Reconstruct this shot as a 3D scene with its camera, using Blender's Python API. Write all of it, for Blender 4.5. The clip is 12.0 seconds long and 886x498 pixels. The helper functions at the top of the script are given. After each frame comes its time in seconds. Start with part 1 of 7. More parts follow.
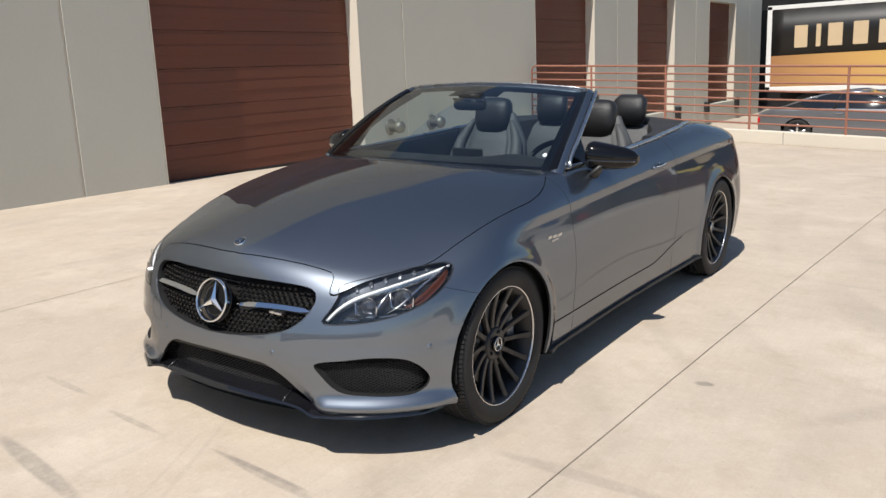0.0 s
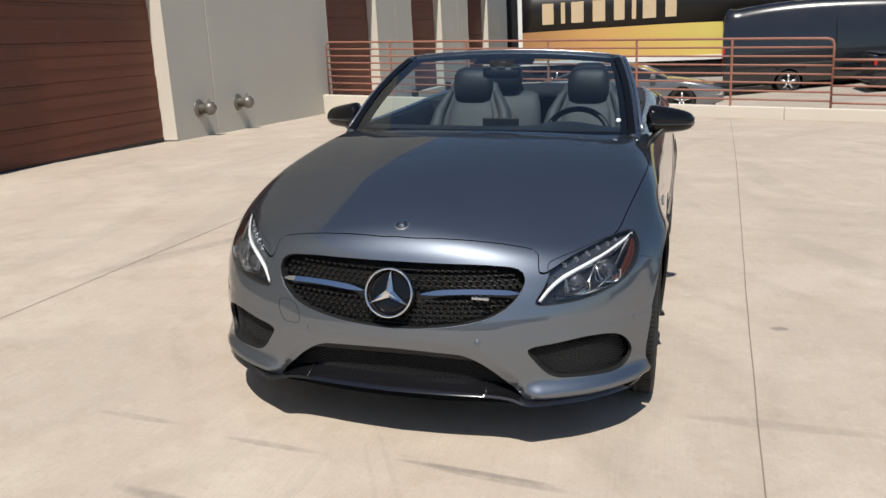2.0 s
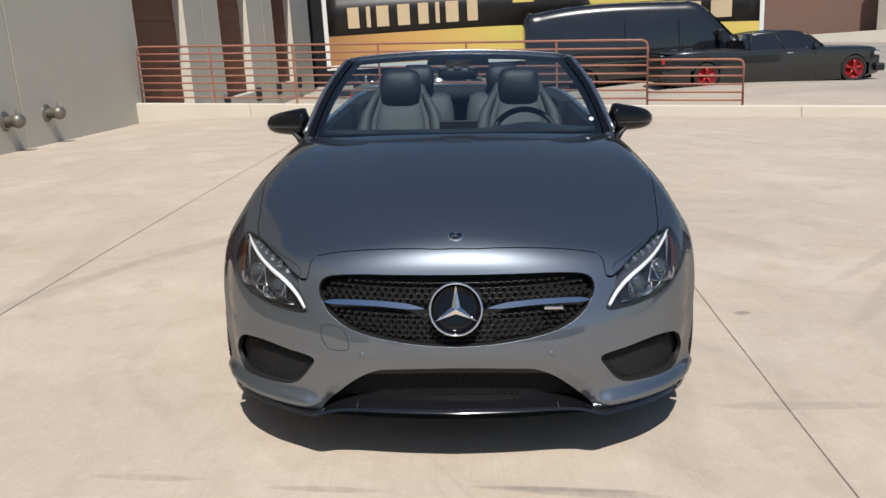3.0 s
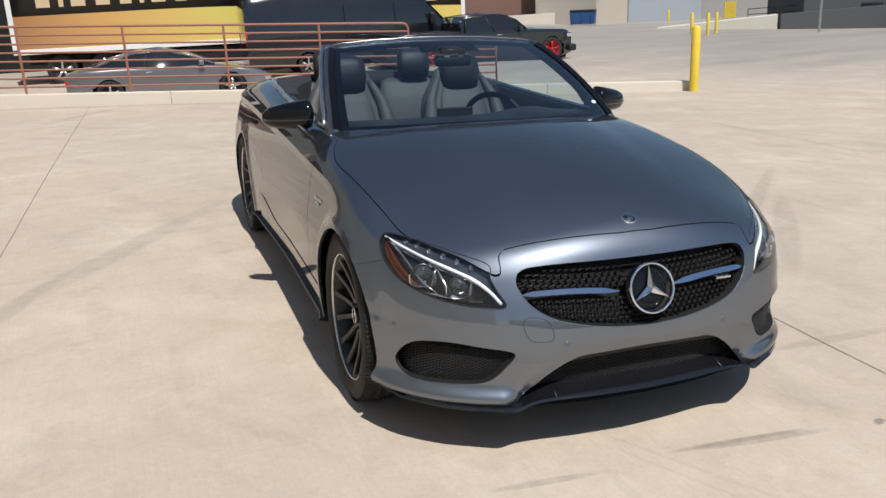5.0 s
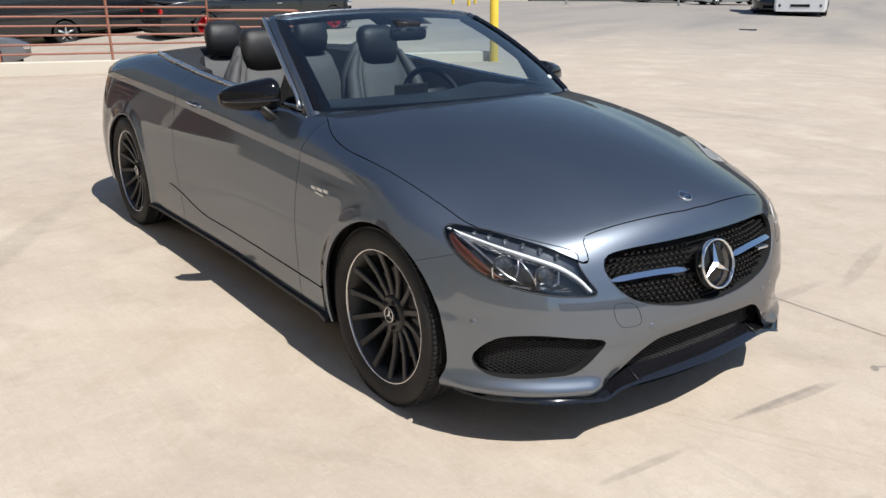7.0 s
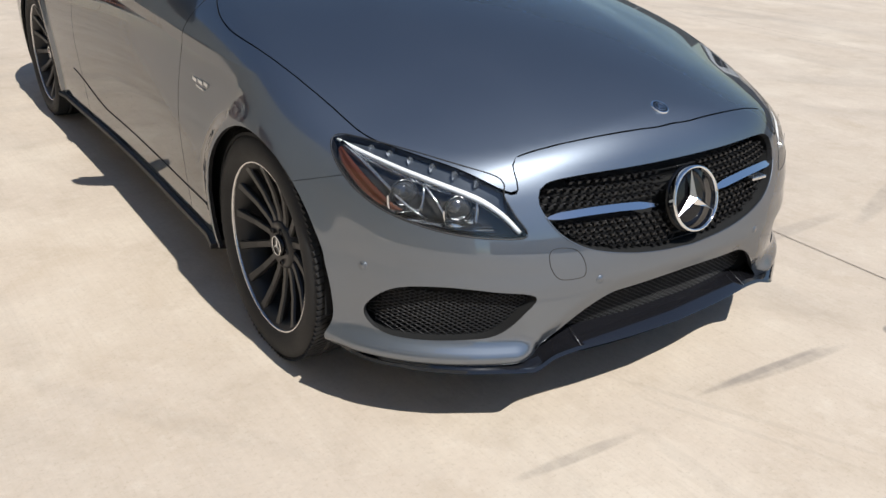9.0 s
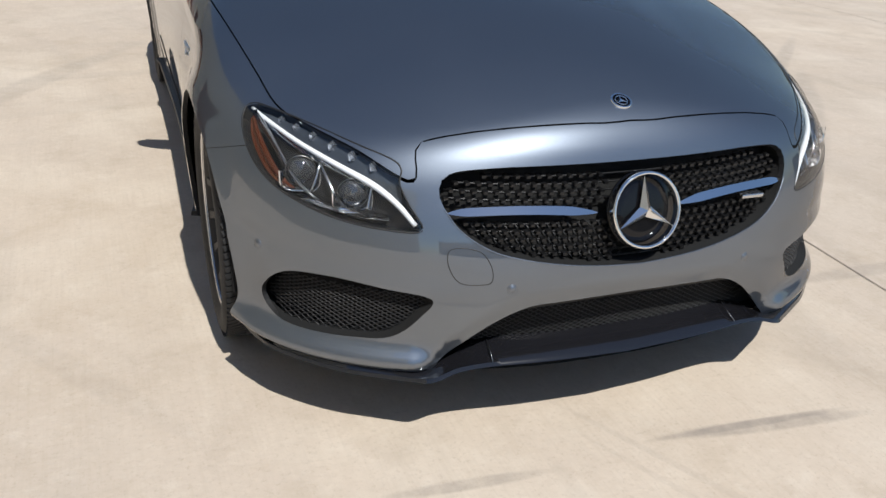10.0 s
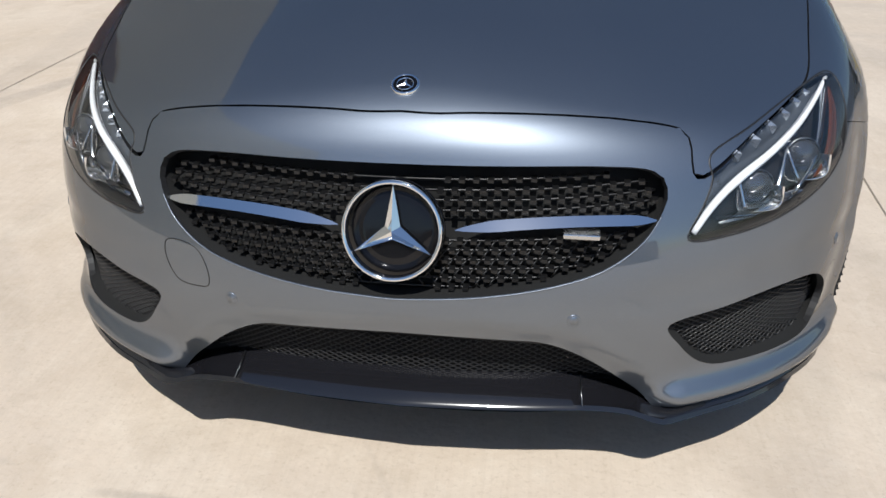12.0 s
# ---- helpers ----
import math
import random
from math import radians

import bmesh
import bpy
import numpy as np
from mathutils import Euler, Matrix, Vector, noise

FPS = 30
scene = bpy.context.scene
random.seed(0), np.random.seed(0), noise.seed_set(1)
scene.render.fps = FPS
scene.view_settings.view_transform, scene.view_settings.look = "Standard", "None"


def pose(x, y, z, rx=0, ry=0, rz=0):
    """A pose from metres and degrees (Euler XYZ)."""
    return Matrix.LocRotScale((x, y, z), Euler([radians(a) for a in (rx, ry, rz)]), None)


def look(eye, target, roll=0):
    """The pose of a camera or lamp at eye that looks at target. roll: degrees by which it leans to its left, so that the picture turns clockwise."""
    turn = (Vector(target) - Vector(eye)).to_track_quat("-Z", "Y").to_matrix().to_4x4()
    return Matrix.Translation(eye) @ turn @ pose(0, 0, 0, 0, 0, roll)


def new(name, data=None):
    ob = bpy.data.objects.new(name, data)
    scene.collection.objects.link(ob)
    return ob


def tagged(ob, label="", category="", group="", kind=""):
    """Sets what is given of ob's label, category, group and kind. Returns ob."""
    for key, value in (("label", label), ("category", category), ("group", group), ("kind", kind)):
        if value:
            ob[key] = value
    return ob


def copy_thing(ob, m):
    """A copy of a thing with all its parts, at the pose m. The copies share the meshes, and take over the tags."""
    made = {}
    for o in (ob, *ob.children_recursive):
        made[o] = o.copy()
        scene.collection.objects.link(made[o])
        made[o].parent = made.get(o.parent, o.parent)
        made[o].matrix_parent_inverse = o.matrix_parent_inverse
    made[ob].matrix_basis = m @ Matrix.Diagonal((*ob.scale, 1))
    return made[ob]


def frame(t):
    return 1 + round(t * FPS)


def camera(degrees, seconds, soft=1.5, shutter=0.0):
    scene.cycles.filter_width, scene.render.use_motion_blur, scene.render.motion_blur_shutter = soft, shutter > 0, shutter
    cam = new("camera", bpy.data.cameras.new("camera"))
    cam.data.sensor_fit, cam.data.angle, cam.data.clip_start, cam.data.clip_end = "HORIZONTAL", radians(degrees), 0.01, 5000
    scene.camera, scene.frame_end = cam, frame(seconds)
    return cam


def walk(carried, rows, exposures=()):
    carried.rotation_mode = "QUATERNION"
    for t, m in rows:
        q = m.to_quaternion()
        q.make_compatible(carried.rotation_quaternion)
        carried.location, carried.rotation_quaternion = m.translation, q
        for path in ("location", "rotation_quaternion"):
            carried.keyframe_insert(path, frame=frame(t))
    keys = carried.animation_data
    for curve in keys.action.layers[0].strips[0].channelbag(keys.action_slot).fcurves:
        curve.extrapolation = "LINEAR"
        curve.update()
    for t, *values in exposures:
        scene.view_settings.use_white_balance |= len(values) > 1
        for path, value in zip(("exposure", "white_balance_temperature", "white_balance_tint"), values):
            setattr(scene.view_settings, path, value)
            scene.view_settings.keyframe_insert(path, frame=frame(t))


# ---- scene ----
cam = camera(56.1, 12.0)
PATH = [
    (0, (2.65, -2.776, 1.421), (1.491, -1.2, 1.004), -2.5),
    (0.5, (2.315, -2.943, 1.431), (1.264, -1.301, 0.984), -2.5),
    (1, (1.885, -3.068, 1.443), (0.964, -1.359, 0.963), -1.9),
    (1.5, (1.495, -3.256, 1.447), (0.711, -1.486, 0.946), -2.5),
    (2, (1.069, -3.345, 1.432), (0.476, -1.499, 0.94), -2.9),
    (2.5, (0.608, -3.299, 1.441), (0.256, -1.393, 0.95), -3.8),
    (3, (0.156, -3.318, 1.455), (0.041, -1.387, 0.948), -3.1),
    (5, (-1.472, -3.063, 1.558), (-0.866, -1.248, 0.976), -2.4),
    (5.5, (-1.817, -2.948, 1.582), (-1.008, -1.23, 0.954), -2.6),
    (6, (-2.094, -2.764, 1.586), (-1.153, -1.113, 0.962), -1.4),
    (6.5, (-2.298, -2.557, 1.609), (-1.247, -0.974, 0.986), -0.7),
    (8.5, (-1.978, -2.144, 1.457), (-0.874, -0.703, 0.618), 0.9),
    (9, (-1.654, -2.073, 1.424), (-0.645, -0.591, 0.537), 1.0),
    (9.5, (-1.303, -2.155, 1.385), (-0.478, -0.564, 0.499), 0.8),
    (10, (-0.963, -2.232, 1.333), (-0.369, -0.545, 0.438), 0.9),
    (10.5, (-0.596, -2.219, 1.304), (-0.256, -0.48, 0.378), -0.4),
    (11, (-0.239, -2.19, 1.299), (-0.158, -0.437, 0.339), -2.3),
    (11.5, (0.086, -2.066, 1.251), (-0.042, -0.307, 0.309), -2.95),
    (12, (0.374, -1.987, 1.220), (0.017, -0.262, 0.273), -3.6),
]
walk(cam, [(t, look(eye, target, roll)) for t, eye, target, roll in PATH],
     [(0, 0.08, 6500, 10), (0.5, -0.06, 6500, 10), (1, 0, 6500, 10), (1.5, -0.04, 6500, 10), (2, -0.1, 6500, 10), (2.5, -0.09, 6477, 10), (3, -0.1, 6455, 10), (5, -0.08, 6366, 10), (5.5, -0.02, 6344, 10), (6, 0.03, 6322, 10), (6.5, 0.08, 6300, 10), (8.5, 0.1, 6245, 10), (9, 0.1, 6231, 9), (9.5, 0.08, 6218, 9), (10, 0, 6204, 9), (10.5, 0, 6190, 9), (11, -0.1, 6177, 9), (11.5, 0.08, 6163, 9), (12, 0.09, 6150, 9)])

# ---- sun, sky, exposure ----
SUN_WAY = Vector((0.097, -0.62, 1.0)).normalized()
world = bpy.data.worlds.new("sky")
scene.world = world
world.use_nodes = True
wn = world.node_tree.nodes
sky = wn.new("ShaderNodeTexSky")
sky.sky_type = "NISHITA"
sky.sun_disc = False
sky.sun_elevation = math.asin(SUN_WAY.z)
sky.sun_rotation = math.atan2(SUN_WAY.x, SUN_WAY.y)
sky.air_density, sky.dust_density, sky.ozone_density = 1.0, 0.25, 2.0
wn["Background"].inputs["Strength"].default_value = 0.09
world.node_tree.links.new(sky.outputs["Color"], wn["Background"].inputs["Color"])
sun = new("sun", bpy.data.lights.new("sun", "SUN"))
sun.data.energy, sun.data.angle, sun.data.color = 5.0, radians(0.55), (1.0, 0.955, 0.88)
sun.matrix_world = look(SUN_WAY * 30, (0, 0, 0))

# ---- materials ----
def material(name, colour, rough=0.6, metal=0.0, spread=0.12, size=6.0, bump=0.0, bump_size=60.0, coat=0.0,
             fine=0.05, fine_size=90.0, rough_spread=0.1, specular=0.5, coat_rough=0.03, per_piece=0.0):
    """A surface with broad stains and fine grain in colour, gloss and relief."""
    m = bpy.data.materials.new(name)
    m.use_nodes = True
    nt = m.node_tree
    n, l = nt.nodes, nt.links
    p = n["Principled BSDF"]
    p.inputs["Metallic"].default_value = metal
    p.inputs["Specular IOR Level"].default_value = specular
    p.inputs["Coat Weight"].default_value = coat
    p.inputs["Coat Roughness"].default_value = coat_rough
    at = n.new("ShaderNodeTexCoord")
    broad, grain = n.new("ShaderNodeTexNoise"), n.new("ShaderNodeTexNoise")
    for tex, scale, detail in ((broad, size, 5), (grain, fine_size, 3)):
        tex.inputs["Scale"].default_value, tex.inputs["Detail"].default_value = scale, detail
        l.new(at.outputs["Object"], tex.inputs["Vector"])
    factor = n.new("ShaderNodeMath")
    factor.operation = "MULTIPLY_ADD"
    l.new(broad.outputs["Fac"], factor.inputs[0])
    factor.inputs[1].default_value, factor.inputs[2].default_value = 2.4 * spread, 1 - 1.2 * spread
    factor2 = n.new("ShaderNodeMath")
    factor2.operation = "MULTIPLY_ADD"
    l.new(grain.outputs["Fac"], factor2.inputs[0])
    factor2.inputs[1].default_value, factor2.inputs[2].default_value = 2 * fine, 1 - fine
    both = n.new("ShaderNodeMath")
    both.operation = "MULTIPLY"
    l.new(factor.outputs[0], both.inputs[0])
    l.new(factor2.outputs[0], both.inputs[1])
    out = both.outputs[0]
    if per_piece:
        info, amount, mul = n.new("ShaderNodeObjectInfo"), n.new("ShaderNodeMath"), n.new("ShaderNodeMath")
        amount.operation, mul.operation = "MULTIPLY_ADD", "MULTIPLY"
        l.new(info.outputs["Random"], amount.inputs[0])
        amount.inputs[1].default_value, amount.inputs[2].default_value = 2 * per_piece, 1 - per_piece
        l.new(amount.outputs[0], mul.inputs[0])
        l.new(out, mul.inputs[1])
        out = mul.outputs[0]
    tint = n.new("ShaderNodeVectorMath")
    tint.operation = "SCALE"
    tint.inputs[0].default_value = colour
    l.new(out, tint.inputs["Scale"])
    l.new(tint.outputs[0], p.inputs["Base Color"])
    gloss = n.new("ShaderNodeMapRange")
    l.new(broad.outputs["Fac"], gloss.inputs["Value"])
    gloss.inputs["From Min"].default_value, gloss.inputs["From Max"].default_value = 0.3, 0.7
    gloss.inputs["To Min"].default_value = max(0.0, rough * (1 - rough_spread))
    gloss.inputs["To Max"].default_value = min(1.0, rough * (1 + rough_spread))
    l.new(gloss.outputs[0], p.inputs["Roughness"])
    if bump:
        tex, b = n.new("ShaderNodeTexNoise"), n.new("ShaderNodeBump")
        tex.inputs["Scale"].default_value, tex.inputs["Detail"].default_value = bump_size, 4
        l.new(at.outputs["Object"], tex.inputs["Vector"])
        b.inputs["Strength"].default_value, b.inputs["Distance"].default_value = bump, 0.01
        l.new(tex.outputs["Fac"], b.inputs["Height"])
        l.new(b.outputs["Normal"], p.inputs["Normal"])
    return m


def glass(name, colour, rough=0.0, ior=1.58):
    """Thin clear glass: part see-through, part mirror."""
    m = bpy.data.materials.new(name)
    m.use_nodes = True
    n, l = m.node_tree.nodes, m.node_tree.links
    n.remove(n["Principled BSDF"])
    clear, mirror, mix, edge = n.new("ShaderNodeBsdfTransparent"), n.new("ShaderNodeBsdfGlossy"), n.new("ShaderNodeMixShader"), n.new("ShaderNodeFresnel")
    clear.inputs["Color"].default_value = (*colour, 1)
    mirror.inputs["Roughness"].default_value = rough
    edge.inputs["IOR"].default_value = ior
    l.new(edge.outputs[0], mix.inputs[0])
    l.new(clear.outputs[0], mix.inputs[1])
    l.new(mirror.outputs[0], mix.inputs[2])
    l.new(mix.outputs[0], n["Material Output"].inputs["Surface"])
    return m


# shade inside the panel gaps, put into the colour of the folded edges
FOLD_SHADE = material("black panel fold shade", (0.012, 0.012, 0.013), 0.6, 0, 0.1, 6)
PAINT = material("grey metallic car paint", (0.198, 0.225, 0.266), 0.44, 0.97, 0.03, 2.0, coat=1.0, fine=0.16, fine_size=900, rough_spread=0.04, coat_rough=0.015)
PAINT.node_tree.nodes["Principled BSDF"].inputs["Coat IOR"].default_value = 1.52
PAINT.node_tree.nodes["Principled BSDF"].inputs["Specular Tint"].default_value = (0.03, 0.03, 0.03, 1)


def add_gloss(m, rough, share):
    """A second, sharper lobe of the same colour beside the flakes."""
    n, l = m.node_tree.nodes, m.node_tree.links
    p, q, mix = n["Principled BSDF"], n.new("ShaderNodeBsdfPrincipled"), n.new("ShaderNodeMixShader")
    for key in ("Metallic", "Specular IOR Level", "Coat Weight", "Coat Roughness", "Coat IOR"):
        q.inputs[key].default_value = p.inputs[key].default_value
    q.inputs["Roughness"].default_value = rough
    q.inputs["Specular Tint"].default_value = p.inputs["Specular Tint"].default_value
    l.new(p.inputs["Base Color"].links[0].from_socket, q.inputs["Base Color"])
    mix.inputs[0].default_value = share
    l.new(p.outputs[0], mix.inputs[1])
    l.new(q.outputs[0], mix.inputs[2])
    l.new(mix.outputs[0], n["Material Output"].inputs["Surface"])


add_gloss(PAINT, 0.05, 0.33)
GLOSS_BLACK = material("gloss black trim", (0.005, 0.005, 0.006), 0.10, 0, 0.1, 4, coat=0.0, specular=0.34)
LIP_BLACK = material("gloss black splitter", (0.009, 0.009, 0.011), 0.12, 0, 0.1, 4, coat=0.8)
SATIN_BLACK = material("satin black plastic", (0.010, 0.010, 0.011), 0.5, 0, 0.15, 5, bump=0.05, bump_size=300)
MATTE_BLACK = material("dark recess lining", (0.004, 0.004, 0.004), 0.9, 0, 0.2, 5)
CHROME = material("polished chrome", (0.86, 0.87, 0.88), 0.06, 1.0, 0.03, 4, fine=0.01)
SATIN_METAL = material("satin aluminium trim", (0.62, 0.63, 0.64), 0.28, 1.0, 0.05, 4)
RUBBER = material("tyre rubber", (0.013, 0.013, 0.0135), 0.75, 0, 0.2, 8, bump=0.12, bump_size=160)
WHEEL_BLACK = material("black painted wheel", (0.017, 0.017, 0.018), 0.38, 0.0, 0.12, 6, specular=0.5)
MACHINED = material("machined aluminium rim edge", (0.7, 0.7, 0.71), 0.25, 1.0, 0.05, 9)
DISC = material("brake disc steel", (0.16, 0.155, 0.15), 0.38, 0.9, 0.15, 20)
CALIPER = material("silver brake caliper", (0.4, 0.4, 0.41), 0.4, 0.6, 0.1, 8)
LEATHER = material("black leather", (0.012, 0.012, 0.013), 0.45, 0, 0.2, 6, bump=0.25, bump_size=220)
LEATHER_GREY = material("dark grey perforated leather", (0.072, 0.073, 0.075), 0.55, 0, 0.15, 6, bump=0.3, bump_size=260)
FABRIC = material("black soft top cloth", (0.02, 0.021, 0.025), 0.85, 0, 0.15, 6, bump=0.3, bump_size=350)
CARPET = material("dark carpet", (0.015, 0.015, 0.016), 0.95, 0, 0.2, 8, bump=0.4, bump_size=200)
SCREEN_GLASS = glass("windscreen glass", (0.62, 0.75, 0.79), ior=1.95)
LENS_GLASS = glass("lamp lens", (0.95, 0.96, 0.97), ior=1.68)
DARK_GLASS = material("dark tinted glass", (0.012, 0.014, 0.017), 0.05, 0, 0.05, 3, coat=0.6, fine=0.01)
AMBER = material("amber reflector", (0.075, 0.021, 0.008), 0.22, 0.0, 0.1, 60, coat=0.5)
RED_LENS = material("red lamp lens", (0.55, 0.012, 0.012), 0.12, 0, 0.1, 40, coat=0.5)
LAMP_WHITE = material("white light guide", (0.85, 0.87, 0.9), 0.25, 0, 0.02, 30, coat=0.4)
CLEAR_CELL = material("clear light cell", (0.50, 0.54, 0.60), 0.16, 0.85, 0.3, 90, coat=1.0)
LAMP_GREY = material("dark lamp housing", (0.035, 0.035, 0.038), 0.3, 0.5, 0.2, 40)
STRIP_BLUE = material("smoked lamp strip", (0.085, 0.097, 0.115), 0.3, 0.6, 0.15, 30)
PROJECTOR = material("projector glass", (0.10, 0.105, 0.115), 0.05, 0.6, 0.1, 60, coat=1.0)
SILVER_BOWL = material("lamp reflector", (0.8, 0.81, 0.83), 0.12, 1.0, 0.06, 30)
STUCCO = material("grey painted concrete wall", (0.505, 0.488, 0.425), 0.85, 0, 0.07, 0.6, bump=0.12, bump_size=70, fine=0.03, fine_size=25)
CREAM = material("cream painted concrete", (0.63, 0.575, 0.485), 0.85, 0, 0.07, 0.9, bump=0.12, bump_size=70, fine=0.03, fine_size=30)
DOOR_BROWN = material("brown painted steel door", (0.132, 0.040, 0.020), 0.62, 0, 0.14, 1.2, fine=0.08, fine_size=14, per_piece=0.05)
RAIL_RUST = material("terracotta painted steel", (0.30, 0.13, 0.088), 0.55, 0, 0.16, 5, fine=0.1, fine_size=60)
YELLOW = material("yellow painted steel", (0.72, 0.52, 0.05), 0.5, 0, 0.12, 5, fine=0.1, fine_size=40)
WEATHERED = material("weathered steel", (0.20, 0.185, 0.16), 0.45, 0.6, 0.3, 9)
GRILLE_BLACK = material("dull black moulding", (0.006, 0.006, 0.0065), 0.42, 0, 0.15, 20)
DIM_METAL = material("dull metal line", (0.25, 0.255, 0.26), 0.35, 1.0, 0.05, 4)
GALV = material("galvanised steel", (0.5, 0.5, 0.48), 0.4, 0.8, 0.2, 8)

# ---- building blocks ----
def mesh_of(bm, name):
    me = bpy.data.meshes.new(name)
    bm.to_mesh(me)
    bm.free()
    return me


def part(name, bm, mat, parent, label=""):
    """Links a bmesh as one mesh object under a thing or a part."""
    me = mesh_of(bm, name) if isinstance(bm, bmesh.types.BMesh) else bm
    for m in (mat if isinstance(mat, (list, tuple)) else [mat]):
        me.materials.append(m)
    ob = new(name, me)
    ob.parent = parent
    if label:
        tagged(ob, label)
    return ob


def thing(name, label, category, group="", at=None, kind=""):
    ob = new(name)
    ob.empty_display_size = 0.1
    if at is not None:
        ob.matrix_world = at
    return tagged(ob, label, category, group, kind)


def lone(name, bm, mat, label, category, group="", kind="", at=None):
    ob = part(name, bm, mat, None)
    if at is not None:
        ob.matrix_world = at
    return tagged(ob, label, category, group, kind)


def box(bm, x0, x1, y0, y1, z0, z1, bevel=0.0, mat=0):
    m = Matrix.Translation(((x0 + x1) / 2, (y0 + y1) / 2, (z0 + z1) / 2)) @ Matrix.Diagonal((x1 - x0, y1 - y0, z1 - z0, 1))
    made = bmesh.ops.create_cube(bm, size=1, matrix=m)["verts"]
    faces = {f for v in made for f in v.link_faces}
    if bevel:
        edges = {e for v in made for e in v.link_edges}
        faces = set(faces) | set(bmesh.ops.bevel(bm, geom=list(edges), offset=bevel, segments=2, affect="EDGES", profile=0.5)["faces"])
    for f in faces:
        if f.is_valid:
            f.material_index = mat
    return made


def boxes(*specs, bevel=0.0):
    bm = bmesh.new()
    for s in specs:
        box(bm, *s, bevel=bevel)
    return bm


def smooth_all(bm, angle=35):
    for f in bm.faces:
        f.smooth = True
    limit = radians(angle)
    for e in bm.edges:
        if len(e.link_faces) == 2 and e.calc_face_angle(0) > limit:
            e.smooth = False
    return bm


def rod(bm, a, b, r, n=8, r2=None):
    """A round bar from a to b."""
    a, b = Vector(a), Vector(b)
    d = b - a
    m = Matrix.Translation((a + b) / 2) @ d.to_track_quat("Z", "Y").to_matrix().to_4x4()
    bmesh.ops.create_cone(bm, cap_ends=True, segments=n, radius1=r, radius2=r if r2 is None else r2, depth=d.length, matrix=m)
    return bm


def tube(bm, pts, r, n=8, closed=False, flat=1.0, cap=True):
    """A bar along a line of points; flat squeezes it upright."""
    pts = [Vector(p) for p in pts]
    rings, count = [], len(pts)
    for i, p in enumerate(pts):
        before, after = pts[i - 1] if (i or closed) else p, pts[(i + 1) % count] if (i < count - 1 or closed) else p
        d = (after - before).normalized()
        side = d.cross(Vector((0, 0, 1)))
        side = side.normalized() if side.length > 1e-3 else Vector((1, 0, 0))
        up = side.cross(d)
        rr = r[i] if isinstance(r, (list, tuple)) else r
        rings.append([bm.verts.new(p + (side * math.cos(a) + up * math.sin(a) * flat) * rr) for a in (math.tau * k / n for k in range(n))])
    for i in range(count if closed else count - 1):
        q, s = rings[i], rings[(i + 1) % count]
        for k in range(n):
            bm.faces.new((q[k], q[(k + 1) % n], s[(k + 1) % n], s[k])).smooth = True
    if cap and not closed:
        bm.faces.new(rings[0][::-1])
        bm.faces.new(rings[-1])
    return bm


def spin(bm, profile, n=48, axis="x", mat=0, closed=False):
    """A turned shape: profile rows are (along the axis, radius)."""
    rings = []
    for k in range(n):
        a = math.tau * k / n
        c, s = math.cos(a), math.sin(a)
        rings.append([bm.verts.new((u, r * c, r * s) if axis == "x" else (r * c, r * s, u) if axis == "z" else (r * c, u, r * s)) for u, r in profile])
    m = len(profile)
    for k in range(n):
        p, q = rings[k], rings[(k + 1) % n]
        for i in range(m if closed else m - 1):
            j = (i + 1) % m
            f = bm.faces.new((p[i], p[j], q[j], q[i]))
            f.smooth, f.material_index = True, mat
    return bm


def loft(bm, rings, closed=True, caps=True, mat=0):
    rows = [[bm.verts.new(p) for p in ring] for ring in rings]
    n = len(rows[0])
    for a, b in zip(rows, rows[1:]):
        for k in range(n if closed else n - 1):
            f = bm.faces.new((a[k], a[(k + 1) % n], b[(k + 1) % n], b[k]))
            f.smooth, f.material_index = True, mat
    if caps and closed:
        bm.faces.new(rows[0][::-1]).material_index = mat
        bm.faces.new(rows[-1]).material_index = mat
    return rows


def outline(pts, steps=6):
    """A closed smooth line through the points."""
    pts = np.array(pts, float)
    n, out = len(pts), []
    for i in range(n):
        a, b, c, d = (pts[(i + k) % n] for k in (-1, 0, 1, 2))
        for u in np.arange(steps) / steps:
            out.append(0.5 * (2 * b + (c - a) * u + (2 * a - 5 * b + 4 * c - d) * u * u + (3 * b - a - 3 * c + d) * u ** 3))
    return np.array(out)


def inside(poly, u, v):
    """Signed distance to a closed line in a plane, below nought inside."""
    u, v = np.asarray(u, float), np.asarray(v, float)
    a, b = poly, np.roll(poly, -1, 0)
    best = np.full(u.shape, 1e9)
    odd = np.zeros(u.shape, bool)
    for (ax, ay), (bx, by) in zip(a, b):
        ex, ey = bx - ax, by - ay
        k = np.clip(((u - ax) * ex + (v - ay) * ey) / (ex * ex + ey * ey + 1e-12), 0, 1)
        best = np.minimum(best, (u - ax - k * ex) ** 2 + (v - ay - k * ey) ** 2)
        if ay != by:
            odd ^= ((ay > v) != (by > v)) & (u < ex * (v - ay) / (by - ay) + ax)
    return np.sqrt(best) * np.where(odd, -1, 1)


# ---- ground ----
RAIL_A, RAIL_B = Vector((-7.15, 14.1)), Vector((8.45, 10.97))


def ground_z(x, y):
    """The lot falls gently to +x and towards the kerb."""
    y = max(y, 0.0)
    z = -0.0341 * x - 0.2 * (1 - math.exp(-(y / 11.5) ** 3))
    if x < -2:
        z -= 0.0066 * (x + 2) ** 2
    return z


def beyond(x, y):
    """Metres behind the kerb's back."""
    d = (RAIL_B - RAIL_A).normalized()
    return (Vector((x, y)) - RAIL_A).dot(Vector((-d.y, d.x)))


